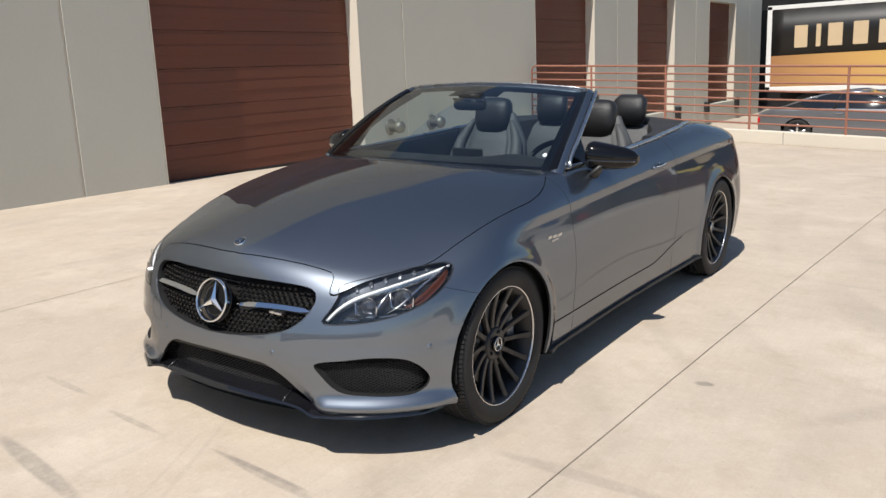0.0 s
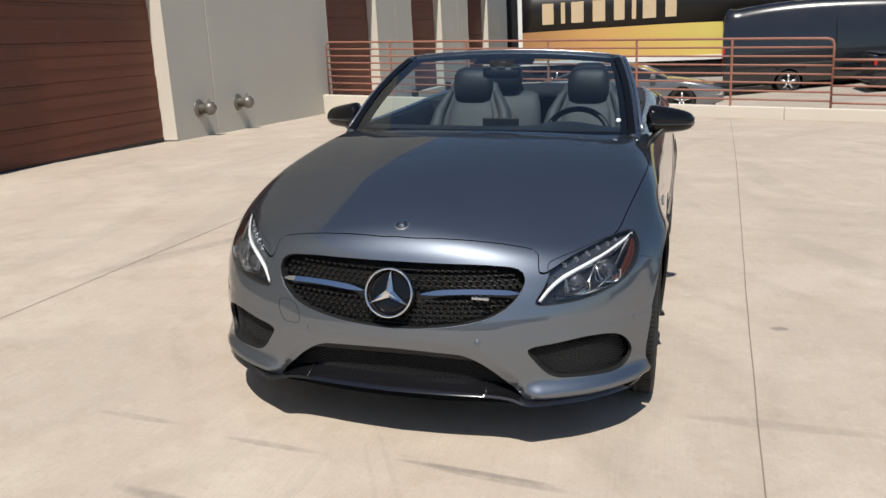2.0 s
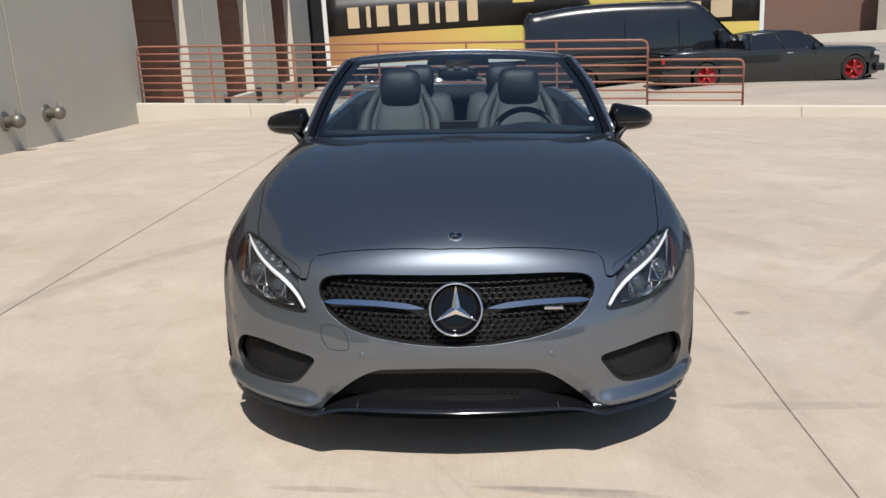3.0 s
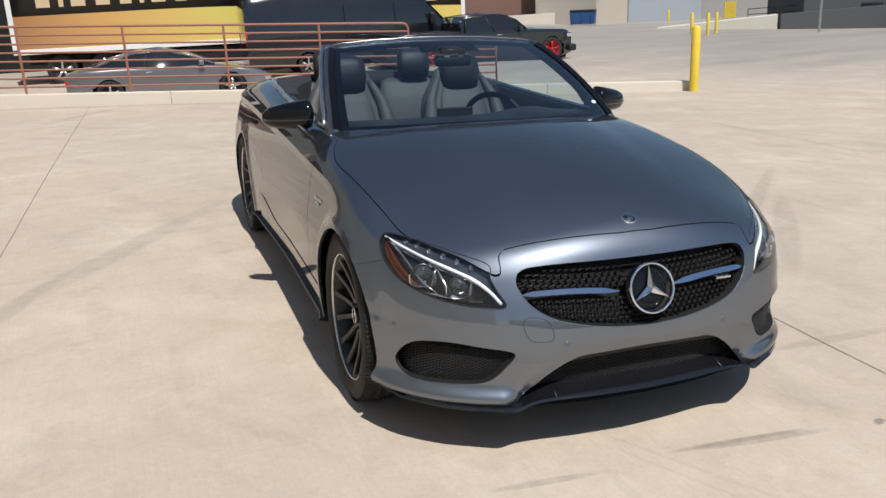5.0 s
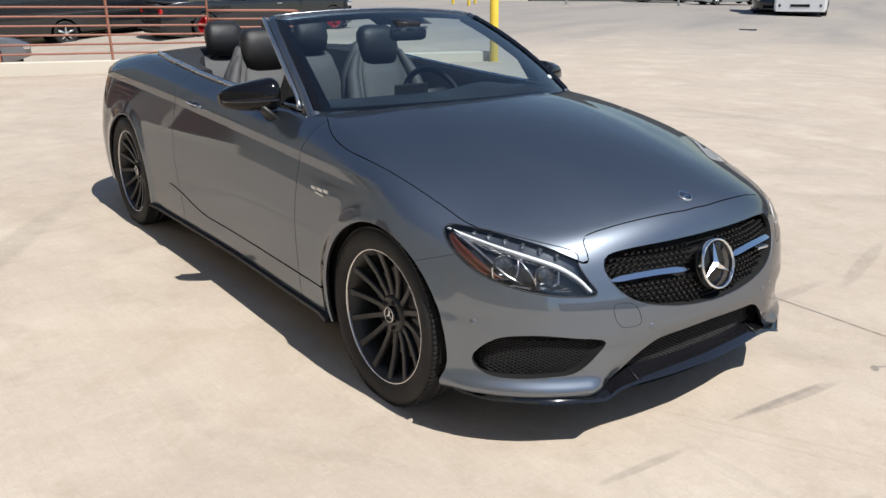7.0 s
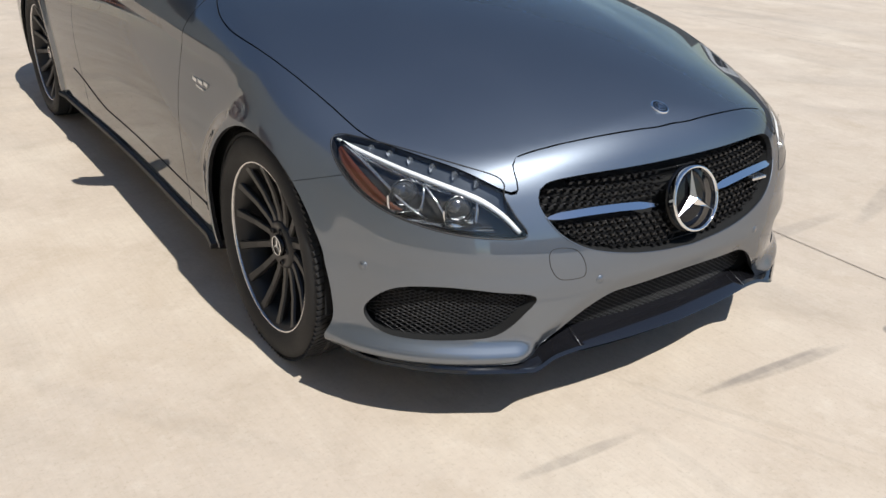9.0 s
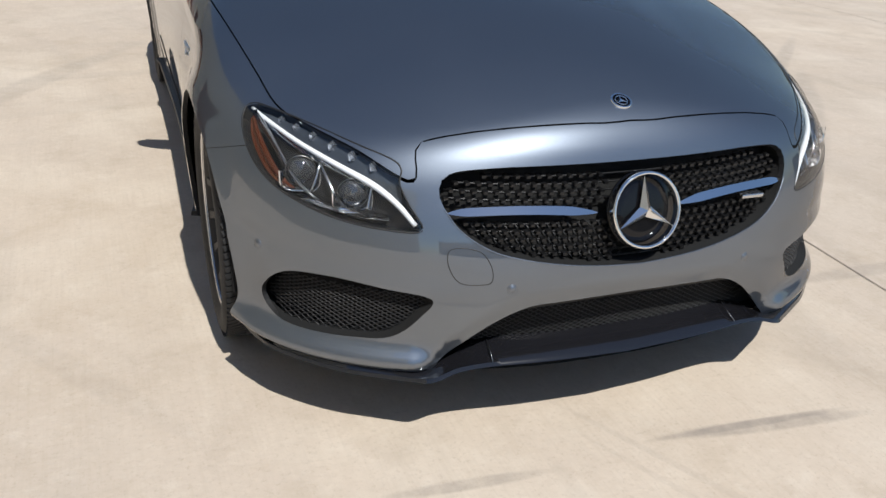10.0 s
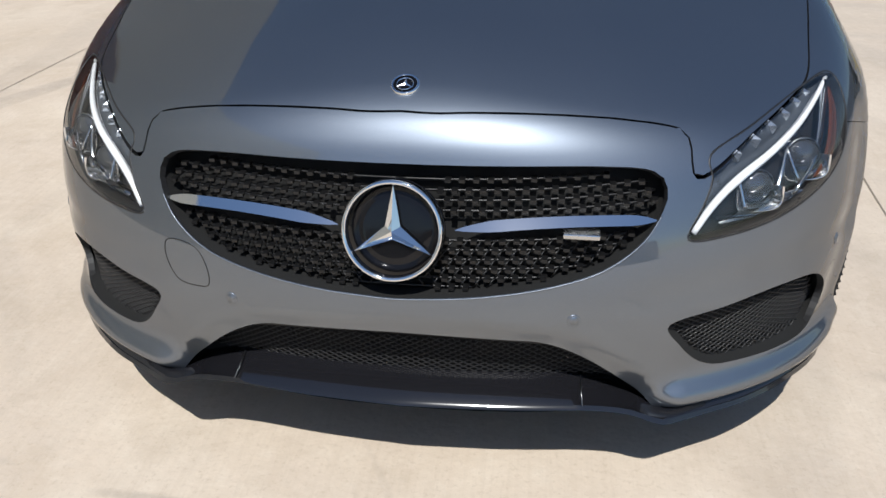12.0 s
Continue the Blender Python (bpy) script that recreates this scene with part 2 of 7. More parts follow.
def lower_z(x, y):
    """The sunken truck lane behind the kerb, which climbs to the lot at +x."""
    k = min(1, max(0, (8.5 - x) / 9))
    k = k * k * (3 - 2 * k)
    return ground_z(max(x, -4), y) - 0.70 * k

# ---- structure: lot, kerb, building ----
def rail_y(x):
    return 12.67 - 0.2 * min(max(x, -7.3), 8.45)


def concrete():
    """Broom-finished concrete: cloudy stains, swept tyre arcs, drag marks, oil spots, and greyer paving far off."""
    m = material("sunlit tan concrete", (0.505, 0.424, 0.342), 0.85, 0, 0.10, 0.45, bump=0.16, bump_size=55, fine=0.07, fine_size=38)
    n, l = m.node_tree.nodes, m.node_tree.links
    p = n["Principled BSDF"]
    at = n.new("ShaderNodeTexCoord")
    here = at.outputs["Object"]

    def noise(vector, scale, detail=4, rough=0.55, distort=0.0):
        t = n.new("ShaderNodeTexNoise")
        for key, v in (("Scale", scale), ("Detail", detail), ("Roughness", rough), ("Distortion", distort)):
            t.inputs[key].default_value = v
        l.new(vector, t.inputs["Vector"])
        return t.outputs["Fac"]

    def spread(value, a, b, lo, hi):
        t = n.new("ShaderNodeMapRange")
        for key, v in (("From Min", a), ("From Max", b), ("To Min", lo), ("To Max", hi)):
            t.inputs[key].default_value = v
        l.new(value, t.inputs["Value"])
        return t.outputs[0]

    def times(a, b):
        t = n.new("ShaderNodeMath")
        t.operation = "MULTIPLY"
        l.new(a, t.inputs[0])
        l.new(b, t.inputs[1])
        return t.outputs[0]

    def lay(below, factor, colour, blend="MIX"):
        t = n.new("ShaderNodeMix")
        t.data_type, t.blend_type = "RGBA", blend
        l.new(factor, t.inputs[0])
        l.new(below, t.inputs[6])
        t.inputs[7].default_value = (*colour, 1)
        return t.outputs[2]

    def moved(place, turn, size):
        t = n.new("ShaderNodeMapping")
        t.vector_type = "TEXTURE"
        t.inputs["Location"].default_value = (*place, 0)
        t.inputs["Rotation"].default_value = (0, 0, turn)
        t.inputs["Scale"].default_value = (*size, 8)
        l.new(here, t.inputs["Vector"])
        return t.outputs[0]

    out = p.inputs["Base Color"].links[0].from_socket
    # rosy and pale clouds
    out = lay(out, spread(noise(here, 0.7, 5), 0.48, 0.70, 0, 0.30), (0.475, 0.385, 0.285))
    out = lay(out, spread(noise(moved((3.1, 1.7), 0.4, (1, 1)), 1.1, 6, 0.62), 0.48, 0.72, 0, 0.55), (0.66, 0.58, 0.475))
    out = lay(out, spread(noise(here, 4.5, 6, 0.68), 0.52, 0.72, 0, 0.40), (0.36, 0.29, 0.215))
    out = lay(out, spread(noise(here, 1.9, 8, 0.72, 0.6), 0.50, 0.68, 0, 0.34), (0.41, 0.325, 0.235))
    out = lay(out, spread(noise(here, 15, 6, 0.7), 0.52, 0.70, 0, 0.30), (0.62, 0.55, 0.46))
    # broom strokes and grit
    out = lay(out, spread(noise(moved((0, 0), 0.06, (0.011, 0.30)), 1.0, 4, 0.6), 0.46, 0.68, 0, 0.15), (0.37, 0.30, 0.225))
    out = lay(out, spread(noise(here, 95, 3, 0.6), 0.55, 0.75, 0, 0.35), (0.33, 0.265, 0.20))
    # arcs where tyres have swept round
    for centre, fine, sharp in (((-8.5, 1.0), 2.6, 0.22), ((8.0, 6.5), 2.1, 0.25), ((0.5, -9.0), 3.0, 0.18)):
        t = n.new("ShaderNodeVectorMath")
        t.operation = "LENGTH"
        l.new(moved(centre, 0, (1, 1)), t.inputs[0])
        ring = n.new("ShaderNodeTexNoise")
        ring.noise_dimensions = "1D"
        ring.inputs["Scale"].default_value, ring.inputs["Detail"].default_value = fine, 4
        l.new(t.outputs["Value"], ring.inputs["W"])
        patch = spread(noise(moved(centre, 1.0, (2.2, 1.2)), 0.7, 3), 0.47, 0.66, 0, 1)
        out = lay(out, times(spread(ring.outputs["Fac"], 0.52, 0.68, 0, sharp), patch), (0.27, 0.235, 0.20))
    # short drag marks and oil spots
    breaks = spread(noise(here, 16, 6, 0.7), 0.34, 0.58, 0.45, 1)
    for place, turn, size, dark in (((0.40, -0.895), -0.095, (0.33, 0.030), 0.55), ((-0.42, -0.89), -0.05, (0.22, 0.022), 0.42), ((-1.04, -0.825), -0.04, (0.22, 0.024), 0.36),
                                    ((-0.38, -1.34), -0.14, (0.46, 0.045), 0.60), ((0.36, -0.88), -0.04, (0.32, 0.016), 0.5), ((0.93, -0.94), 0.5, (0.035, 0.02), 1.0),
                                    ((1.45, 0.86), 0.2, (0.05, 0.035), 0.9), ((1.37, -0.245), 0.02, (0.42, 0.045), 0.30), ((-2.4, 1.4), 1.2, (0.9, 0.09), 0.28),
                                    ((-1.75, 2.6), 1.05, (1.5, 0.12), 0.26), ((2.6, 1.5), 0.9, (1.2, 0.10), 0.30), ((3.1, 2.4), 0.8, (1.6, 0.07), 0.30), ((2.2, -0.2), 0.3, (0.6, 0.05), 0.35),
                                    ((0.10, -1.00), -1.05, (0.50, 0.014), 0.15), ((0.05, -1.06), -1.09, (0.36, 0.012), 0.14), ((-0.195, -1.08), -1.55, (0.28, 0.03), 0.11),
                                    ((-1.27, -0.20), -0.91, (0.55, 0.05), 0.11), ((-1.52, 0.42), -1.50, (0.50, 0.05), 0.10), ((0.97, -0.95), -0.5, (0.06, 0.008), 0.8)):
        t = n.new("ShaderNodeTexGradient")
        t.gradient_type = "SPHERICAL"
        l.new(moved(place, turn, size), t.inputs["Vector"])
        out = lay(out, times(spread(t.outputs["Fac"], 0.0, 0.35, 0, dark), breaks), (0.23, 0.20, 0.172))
    # farther off the lot is old grey asphalt
    split = n.new("ShaderNodeSeparateXYZ")
    l.new(here, split.inputs[0])
    way = n.new("ShaderNodeMath")
    way.operation = "MULTIPLY_ADD"
    l.new(split.outputs["X"], way.inputs[0])
    way.inputs[1].default_value = 0.75
    l.new(split.outputs["Y"], way.inputs[2])
    add = n.new("ShaderNodeMath")
    add.operation = "MULTIPLY_ADD"
    l.new(noise(here, 0.12), add.inputs[0])
    add.inputs[1].default_value = 9
    l.new(way.outputs[0], add.inputs[2])
    out = lay(out, spread(add.outputs[0], 22, 46, 0, 0.85), (0.30, 0.272, 0.24))
    streaks = noise(moved((0, 0), 0.5, (6, 1)), 0.35, 5)
    out = lay(out, times(spread(add.outputs[0], 24, 34, 0, 1), spread(streaks, 0.46, 0.66, 0, 0.5)), (0.21, 0.20, 0.19))
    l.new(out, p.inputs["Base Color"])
    return m


CONCRETE = concrete()


def build_ground():
    xs = sorted({*np.r_[-600, -200, -80, -40, -25, -15, -10, np.arange(-8, 12.1, 0.5), 14, 16, 18, 20, 24, 28, 32, 36, 40, 50, 60, 90, 150, 300, 700]})
    vs = [-600, -200, -80, -50, -40, -32, -28, -25, *np.arange(-22, 0, 0.5), -0.03, 0.06, *np.arange(0.5, 14, 0.75), 15, 18, 22, 28, 36, 50, 70, 100, 200, 400, 700]
    bm = bmesh.new()
    rows = []
    for v in vs:
        row = []
        for x in xs:
            y = rail_y(x) + v
            z = ground_z(min(max(x, -8), 70), min(y, 200))
            if v > 0 and x < 8.5:
                z = lower_z(max(x, -8), y)
            row.append(bm.verts.new((x, y, z)))
        rows.append(row)
    for a, b in zip(rows, rows[1:]):
        for i in range(len(xs) - 1):
            bm.faces.new((a[i], a[i + 1], b[i + 1], b[i])).smooth = True
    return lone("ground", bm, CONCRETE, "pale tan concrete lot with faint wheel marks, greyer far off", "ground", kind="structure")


ground = build_ground()
JOINT = material("dark joint filler", (0.24, 0.20, 0.16), 0.9, 0, 0.25, 3)


def joint(a, b, wide=0.0048):
    bm = bmesh.new()
    a, b = Vector(a), Vector(b)
    side = Vector((-(b - a).y, (b - a).x)).normalized() * wide / 2
    steps = int((b - a).length / 0.25)
    prev = None
    for i in range(steps + 1):
        p = a.lerp(b, i / steps) + side.normalized() * 0.0012 * math.sin(i * 1.7)
        pair = [bm.verts.new((*(p + s), ground_z(*(p + s)) + 0.003)) for s in (side, -side)]
        if prev:
            bm.faces.new((prev[0], prev[1], pair[1], pair[0]))
        prev = pair
    return part("joint", bm, JOINT, ground)


for a, b in (((1.25, -14), (1.29, -0.5)), ((1.29, -0.5), (1.315, 1.3)), ((1.315, 1.3), (1.42, 6.5)), ((1.42, 6.5), (1.50, rail_y(1.5) - 0.12))):
    joint(a, b)
joint((-2.46, -14), (-2.58, rail_y(-2.6) - 0.12))
joint((5.3, -14), (5.6, rail_y(5.6) - 0.12))

# kerb with the railing on it
kerb = thing("kerb", "low cream painted concrete kerb wall under the railing", "kerb", kind="structure")


def kerb_top(x):
    return 0.32 - 0.0345 * (x + 7.15)


def kerb_piece(x0, x1):
    bm = bmesh.new()
    rings = []
    for x in (x0, x1):
        y, t, g = rail_y(x), kerb_top(x), ground_z(x, rail_y(x)) - 0.9
        rings.append([(x, y - 0.1, g), (x, y - 0.1, t - 0.012), (x, y - 0.088, t), (x, y + 0.088, t), (x, y + 0.1, t - 0.012), (x, y + 0.1, g)])
    loft(bm, rings)
    bmesh.ops.recalc_face_normals(bm, faces=bm.faces)
    for f in bm.faces:
        f.smooth = False
    return part("kerb_block", bm, CREAM, kerb)


for x0, x1 in ((-7.146, -4.6), (-4.592, -1.2), (-1.192, 2.36), (2.368, 5.6), (5.608, 8.4)):
    kerb_piece(x0, x1)

railing = thing("railing", "terracotta painted pipe railing with eight rails on the kerb", "railing")
POSTS = [(-7.02, 8), (-5.38, 8), (-3.6, 8), (-1.86, 8), (-0.16, 8), (1.49, 8), (3.08, 8), (4.68, 6)]
RAIL_GAP = 0.147


def rail_base(x):
    return kerb_top(x) + 0.115


def build_railing():
    for x, n in POSTS[1:-2]:
        bm = rod(bmesh.new(), (x, rail_y(x), kerb_top(x)), (x, rail_y(x), rail_base(x) + 7 * RAIL_GAP), 0.022, 10)
        part("post", smooth_all(bm), RAIL_RUST, railing)
    for k in range(8):
        bm = bmesh.new()
        a, b = (-7.02, 3.08)
        z = lambda x: rail_base(x) + k * RAIL_GAP
        pts = [(x, rail_y(x), z(x)) for x in np.linspace(a, b, 14)]
        if k == 7:
            pts = [(a, rail_y(a), kerb_top(a)), (a, rail_y(a), z(a) - 0.1), (a + 0.03, rail_y(a), z(a) - 0.03), (a + 0.1, rail_y(a), z(a)), *pts[1:-1],
                   (b - 0.1, rail_y(b), z(b)), (b - 0.03, rail_y(b), z(b) - 0.03), (b, rail_y(b), z(b) - 0.1), (b, rail_y(b), kerb_top(b))]
        part("rail", tube(bm, pts, 0.021 if k == 7 else 0.017, 8), RAIL_RUST, railing)
    for k in range(6):
        a, b = 3.08, 4.68
        z = lambda x: kerb_top(x) + 0.085 + k * 0.142
        pts = [(x, rail_y(x), z(x)) for x in np.linspace(a, b, 5)]
        if k == 5:
            pts = [*pts[:-1], (b - 0.1, rail_y(b), z(b)), (b - 0.03, rail_y(b), z(b) - 0.03), (b, rail_y(b), z(b) - 0.1), (b, rail_y(b), kerb_top(b))]
        part("rail", tube(bmesh.new(), pts, 0.021 if k == 5 else 0.017, 8), RAIL_RUST, railing)


build_railing()

# long warehouse with roller doors
WALL_X, WALL_TOP, WALL_END = -7.15, 8.6, 32.8
DOORS = [(4.225, 8.38, 0.03, 4.2), (14.5, 17.6, -0.1, 3.4), (20.35, 23.3, -0.1, 3.4), (26.5, 29.45, -0.1, 3.4)]
building = thing("wall_west", "grey painted concrete warehouse wall with recessed door bays", "wall", kind="structure")


def build_wall():
    cuts = [-16.0, 2.98, 4.225, 8.38, 9.6, 14.5, 17.6, 19.0, 20.35, 23.3, 25.2, 26.5, 29.45, 31.2, WALL_END]
    for a, b in zip(cuts, cuts[1:]):
        gap = next((d for d in DOORS if abs(d[0] - a) < 0.01), None)
        bm = bmesh.new()
        ga, gb = (0.018 if y in (2.98, 9.6, 19.0, 25.2) else 0.006 if not gap else 0.0 for y in (a, b))
        box(bm, WALL_X - 0.3, WALL_X, a + ga, b - gb, gap[3] if gap else -1.6, WALL_TOP, bevel=0.006)
        if gap and gap[2] < 0:
            box(bm, WALL_X - 0.3, WALL_X, a, b, -1.6, gap[2] - 0.01, bevel=0.004)
        part("wall_panel", bm, STUCCO, building)
        if gap:
            for y0, y1 in ((a, a + 0.012), (b - 0.012, b)):
                part("jamb", boxes((WALL_X - 0.3, WALL_X + 0.002, y0, y1, gap[2] if gap[2] > 0 else -0.1, gap[3])), CREAM, building, "cream door reveal, paler than the wall")
    part("joint_strip", boxes((WALL_X - 0.3, WALL_X - 0.014, 2.964, 2.996, -0.2, WALL_TOP), (WALL_X - 0.3, WALL_X - 0.014, 9.584, 9.616, -0.2, WALL_TOP),
                              (WALL_X - 0.3, WALL_X - 0.014, 18.984, 19.016, -1.2, WALL_TOP), (WALL_X - 0.3, WALL_X - 0.014, 25.184, 25.216, -1.2, WALL_TOP)), CREAM, building)
    part("end_wall", boxes((WALL_X - 12, WALL_X - 0.3, WALL_END - 0.3, WALL_END, -1.6, WALL_TOP)), STUCCO, building)
    part("end_wall", boxes((WALL_X - 12, WALL_X - 0.3, -16.0, -15.7, -1.6, WALL_TOP)), STUCCO, building)
    part("back_wall", boxes((WALL_X - 12.3, WALL_X - 12, -16.0, WALL_END, -1.6, WALL_TOP)), STUCCO, building)
    part("roof", boxes((WALL_X - 12, WALL_X - 0.3, -15.7, WALL_END - 0.3, WALL_TOP - 0.6, WALL_TOP - 0.4)), STUCCO, building)


def build_door(i, y0, y1, z0, z1):
    d = thing(f"door_{i}", "brown steel sectional overhead door with ribbed panels, closed", "garage door", kind="structure")
    x = WALL_X - 0.26
    z, k = z0, 0
    while z < z1 - 0.05:
        top = min(z + 0.53, z1)
        bm = boxes((x - 0.04, x, y0 + 0.012, y1 - 0.012, z + 0.003, top - 0.003), bevel=0.004)
        for u in (0.19, 0.36):
            if z + u < top - 0.05:
                box(bm, x, x + 0.008, y0 + 0.014, y1 - 0.014, z + u, z + u + 0.16 - 0.03, bevel=0.003)
        part("panel", bm, DOOR_BROWN, d)
        z, k = top, k + 1
    part("bottom_seal", boxes((x - 0.045, x + 0.012, y0 + 0.015, y1 - 0.015, z0 - 0.012, z0 + 0.035), bevel=0.006), SATIN_BLACK, d)


build_wall()
for i, d in enumerate(DOORS):
    build_door(i + 1, *d)

# ---- the car: shape ----
def hermite(xs, ys):
    """A smooth curve through the given knots."""
    xs, ys = np.array(xs, float), np.array(ys, float)
    d = np.diff(ys) / np.diff(xs)
    m = np.r_[d[0], (d[1:] + d[:-1]) / 2, d[-1]]

    def curve(x):
        x = np.clip(x, xs[0], xs[-1])
        i = np.clip(np.searchsorted(xs, x) - 1, 0, len(d) - 1)
        h = xs[i + 1] - xs[i]
        u = (x - xs[i]) / h
        return ((1 + 2 * u) * (1 - u) ** 2 * ys[i] + u * (1 - u) ** 2 * h * m[i]
                + u * u * (3 - 2 * u) * ys[i + 1] + u * u * (u - 1) * h * m[i + 1])
    return curve


def smooth(a, b, x):
    u = np.clip((x - a) / (b - a), 0, 1)
    return u * u * (3 - 2 * u)


def smax(a, b, k):
    h = np.clip(0.5 + 0.5 * (a - b) / k, 0, 1)
    return b + (a - b) * h + k * h * (1 - h)


# The car stands in its own frame: nose towards -y, front axle at y = 0, ground at z = 0.
top_mid = hermite((-0.85, -0.75, -0.67, -0.6, -0.45, -0.25, 0, 0.25, 0.5, 0.7, 1.2, 1.8, 2.5, 2.9, 3.3, 3.6, 3.85, 4.0),
                  (0.62, 0.70, 0.756, 0.79, 0.842, 0.893, 0.94, 0.975, 1.0, 1.01, 1.02, 1.04, 1.07, 1.07, 1.02, 0.96, 0.885, 0.81))
top_drop = hermite((-0.8, -0.62, -0.27, 0, 0.6, 1.5, 4), (0.28, 0.22, 0.155, 0.11, 0.066, 0.055, 0.06))
nose_y = hermite((0.1, 0.2, 0.32, 0.4, 0.46, 0.55, 0.62, 0.675, 0.72, 0.76, 0.9, 1.1),
                 (-0.74, -0.77, -0.785, -0.79, -0.785, -0.762, -0.735, -0.71, -0.69, -0.665, -0.50, -0.2))
tail_y = hermite((0.1, 0.25, 0.45, 0.6, 0.8, 0.95, 1.1), (3.78, 3.86, 3.88, 3.85, 3.83, 3.80, 3.75))
crease_z = hermite((-1, 0, 0.6, 1.02, 1.67, 2.3, 3.2, 4), (0.80, 0.815, 0.83, 0.845, 0.867, 0.885, 0.90, 0.90))
intake_edge = hermite((0, 0.2, 0.27, 0.337, 0.405, 0.455, 0.47, 0.6), (0.381, 0.374, 0.365, 0.33, 0.273, 0.222, 0.19, 0.05))
AXLES, AXLE_Z, ARCH = (0.0, 2.84), 0.328, 0.352
STRIP = 0.038


def half_width(y, z):
    w = 0.902 - 0.85 * np.maximum(0, z - 0.62) ** 2
    # the shoulder slopes in above a crease; below it an upright strip, then a hollow that leans back and rolls to the sill
    c = crease_z(y)
    low, foot = c - STRIP, c - STRIP - 0.11
    belly = 0.907 - 0.49 * np.maximum(0, np.minimum(z, foot) - 0.50) ** 2
    lean = 0.98 * np.maximum(0, foot - 0.50)
    rise = np.clip(z - foot, 0, low - foot)
    flank = belly - lean * rise - 0.22 * rise ** 2
    over = np.maximum(0, z - c)
    flank = flank - 0.03 * np.clip(z - low, 0, STRIP) - 0.52 * over - 1.1 * over ** 2
    k = smooth(-0.12, 0.40, y) * smooth(3.75, 3.2, y)
    w = w + (flank - w) * k
    w = w - 0.16 * np.maximum(0, 0.55 - z) ** 2 - 0.022 * np.exp(-((y - 1.4) / 0.8) ** 2) * smooth(0.95, 0.3, z)
    w = w - 0.010 * smooth(0.05, -0.35, y)
    for a in AXLES:
        r = np.hypot(y - a, z - AXLE_Z)
        w = w + (0.021 if a < 1 else 0.013) * np.exp(-((r - ARCH - 0.005) / 0.045) ** 2)
    return w


def shell(x, y, z):
    """Signed size of the body: below nought inside the painted skin."""
    x = np.abs(x)
    w = half_width(y, z)
    yn, yt = nose_y(z), tail_y(z)
    dn = 0.63 + 0.08 * smooth(0.55, 0.85, z)
    a = x / w
    b = np.maximum(0, (yn + dn - y) / dn)
    c = np.maximum(0, (y - yt + 0.62) / 0.62)
    n = 2.3
    plan = ((a ** n + b ** n + c ** 2.3) ** (1 / n) - 1) * 0.75
    crown = top_mid(y) - top_drop(y) * (x / 0.8) ** 2
    crown = crown + 0.004 * smooth(0.48, 0.32, x - 0.13 * y) * smooth(-0.55, -0.1, y) * smooth(0.7, 0.4, y)
    # folds of the bumper: a faint hollow above the side intakes and their jutting sill
    outer = smooth(0.34, 0.50, x) * smooth(-0.2, -0.4, y)
    ridge = 0.527 + 0.05 * (x - 0.5)
    plan = plan + 0.003 * np.exp(-((z - ridge + 0.075) / 0.03) ** 2) * outer
    plan = plan - 0.036 * np.exp(-((z - 0.222) / 0.036) ** 2) * smooth(0.43, 0.53, x) * smooth(-0.25, -0.45, y)
    # bevel round the lower intake
    d = (z - intake_edge(x)) * np.where(x > 0.28, 0.72, 1.0)
    plan = plan + 0.015 * smooth(0.048, -0.012, d) * smooth(0.53, 0.47, x) * smooth(-0.45, -0.55, y) * smooth(0.17, 0.23, z)
    return smax(plan, (z - crown) * 0.9, 0.07 - 0.03 * smooth(-0.3, -0.6, y))


def shell_normal(p):
    e = 1e-4
    g = np.stack([shell(*(p + d * e).T) - shell(*(p - d * e).T) for d in np.eye(3)], -1)
    return g / (np.linalg.norm(g, axis=-1, keepdims=True) + 1e-12)


def meet(origin, way, far=1.6):
    """Where rays leave the body."""
    a, b = np.zeros(len(origin)), np.full(len(origin), far)
    for _ in range(40):
        m = (a + b) / 2
        within = shell(*(origin + way * m[:, None]).T) < 0
        a, b = np.where(within, m, a), np.where(within, b, m)
    return origin + way * b[:, None]


SKIRT = 0.2
NOSE_Y, TAIL_Y, KNEE = -0.12, 3.3, 0.60


def skin_grid(low=SKIRT):
    """Half of the skin (x from nought up) as a grid of points."""
    fan = [(NOSE_Y, a) for a in np.linspace(0, math.pi / 2, 84)]
    sides = [(y, math.pi / 2) for y in np.linspace(NOSE_Y, TAIL_Y, 150)[1:]]
    back = [(TAIL_Y, a) for a in np.linspace(math.pi / 2, math.pi, 44)[1:]]
    levels = [(z, 0.0) for z in np.linspace(low, KNEE, 46)] + [(KNEE, a) for a in np.linspace(0, math.pi / 2, 64)[1:]]
    cols = fan + sides + back
    o = np.array([[(0, y, z) for z, f in levels] for y, a in cols], float)
    w = np.array([[(math.sin(a) * math.cos(f), -math.cos(a) * math.cos(f), math.sin(f)) for z, f in levels] for y, a in cols], float)
    pts = meet(o.reshape(-1, 3), w.reshape(-1, 3)).reshape(o.shape)
    pts[[0, -1], :, 0] = 0
    pts[:, -1, 0] = 0
    return pts


def skin_mesh(pts):
    bm = bmesh.new()
    rows = [[bm.verts.new(p) for p in col] for col in pts]
    for a, b in zip(rows, rows[1:]):
        for j in range(len(a) - 1):
            bm.faces.new((a[j], b[j], b[j + 1], a[j + 1]))
    bmesh.ops.remove_doubles(bm, verts=bm.verts, dist=2e-4)
    bmesh.ops.dissolve_degenerate(bm, edges=bm.edges, dist=1e-5)
    return bm


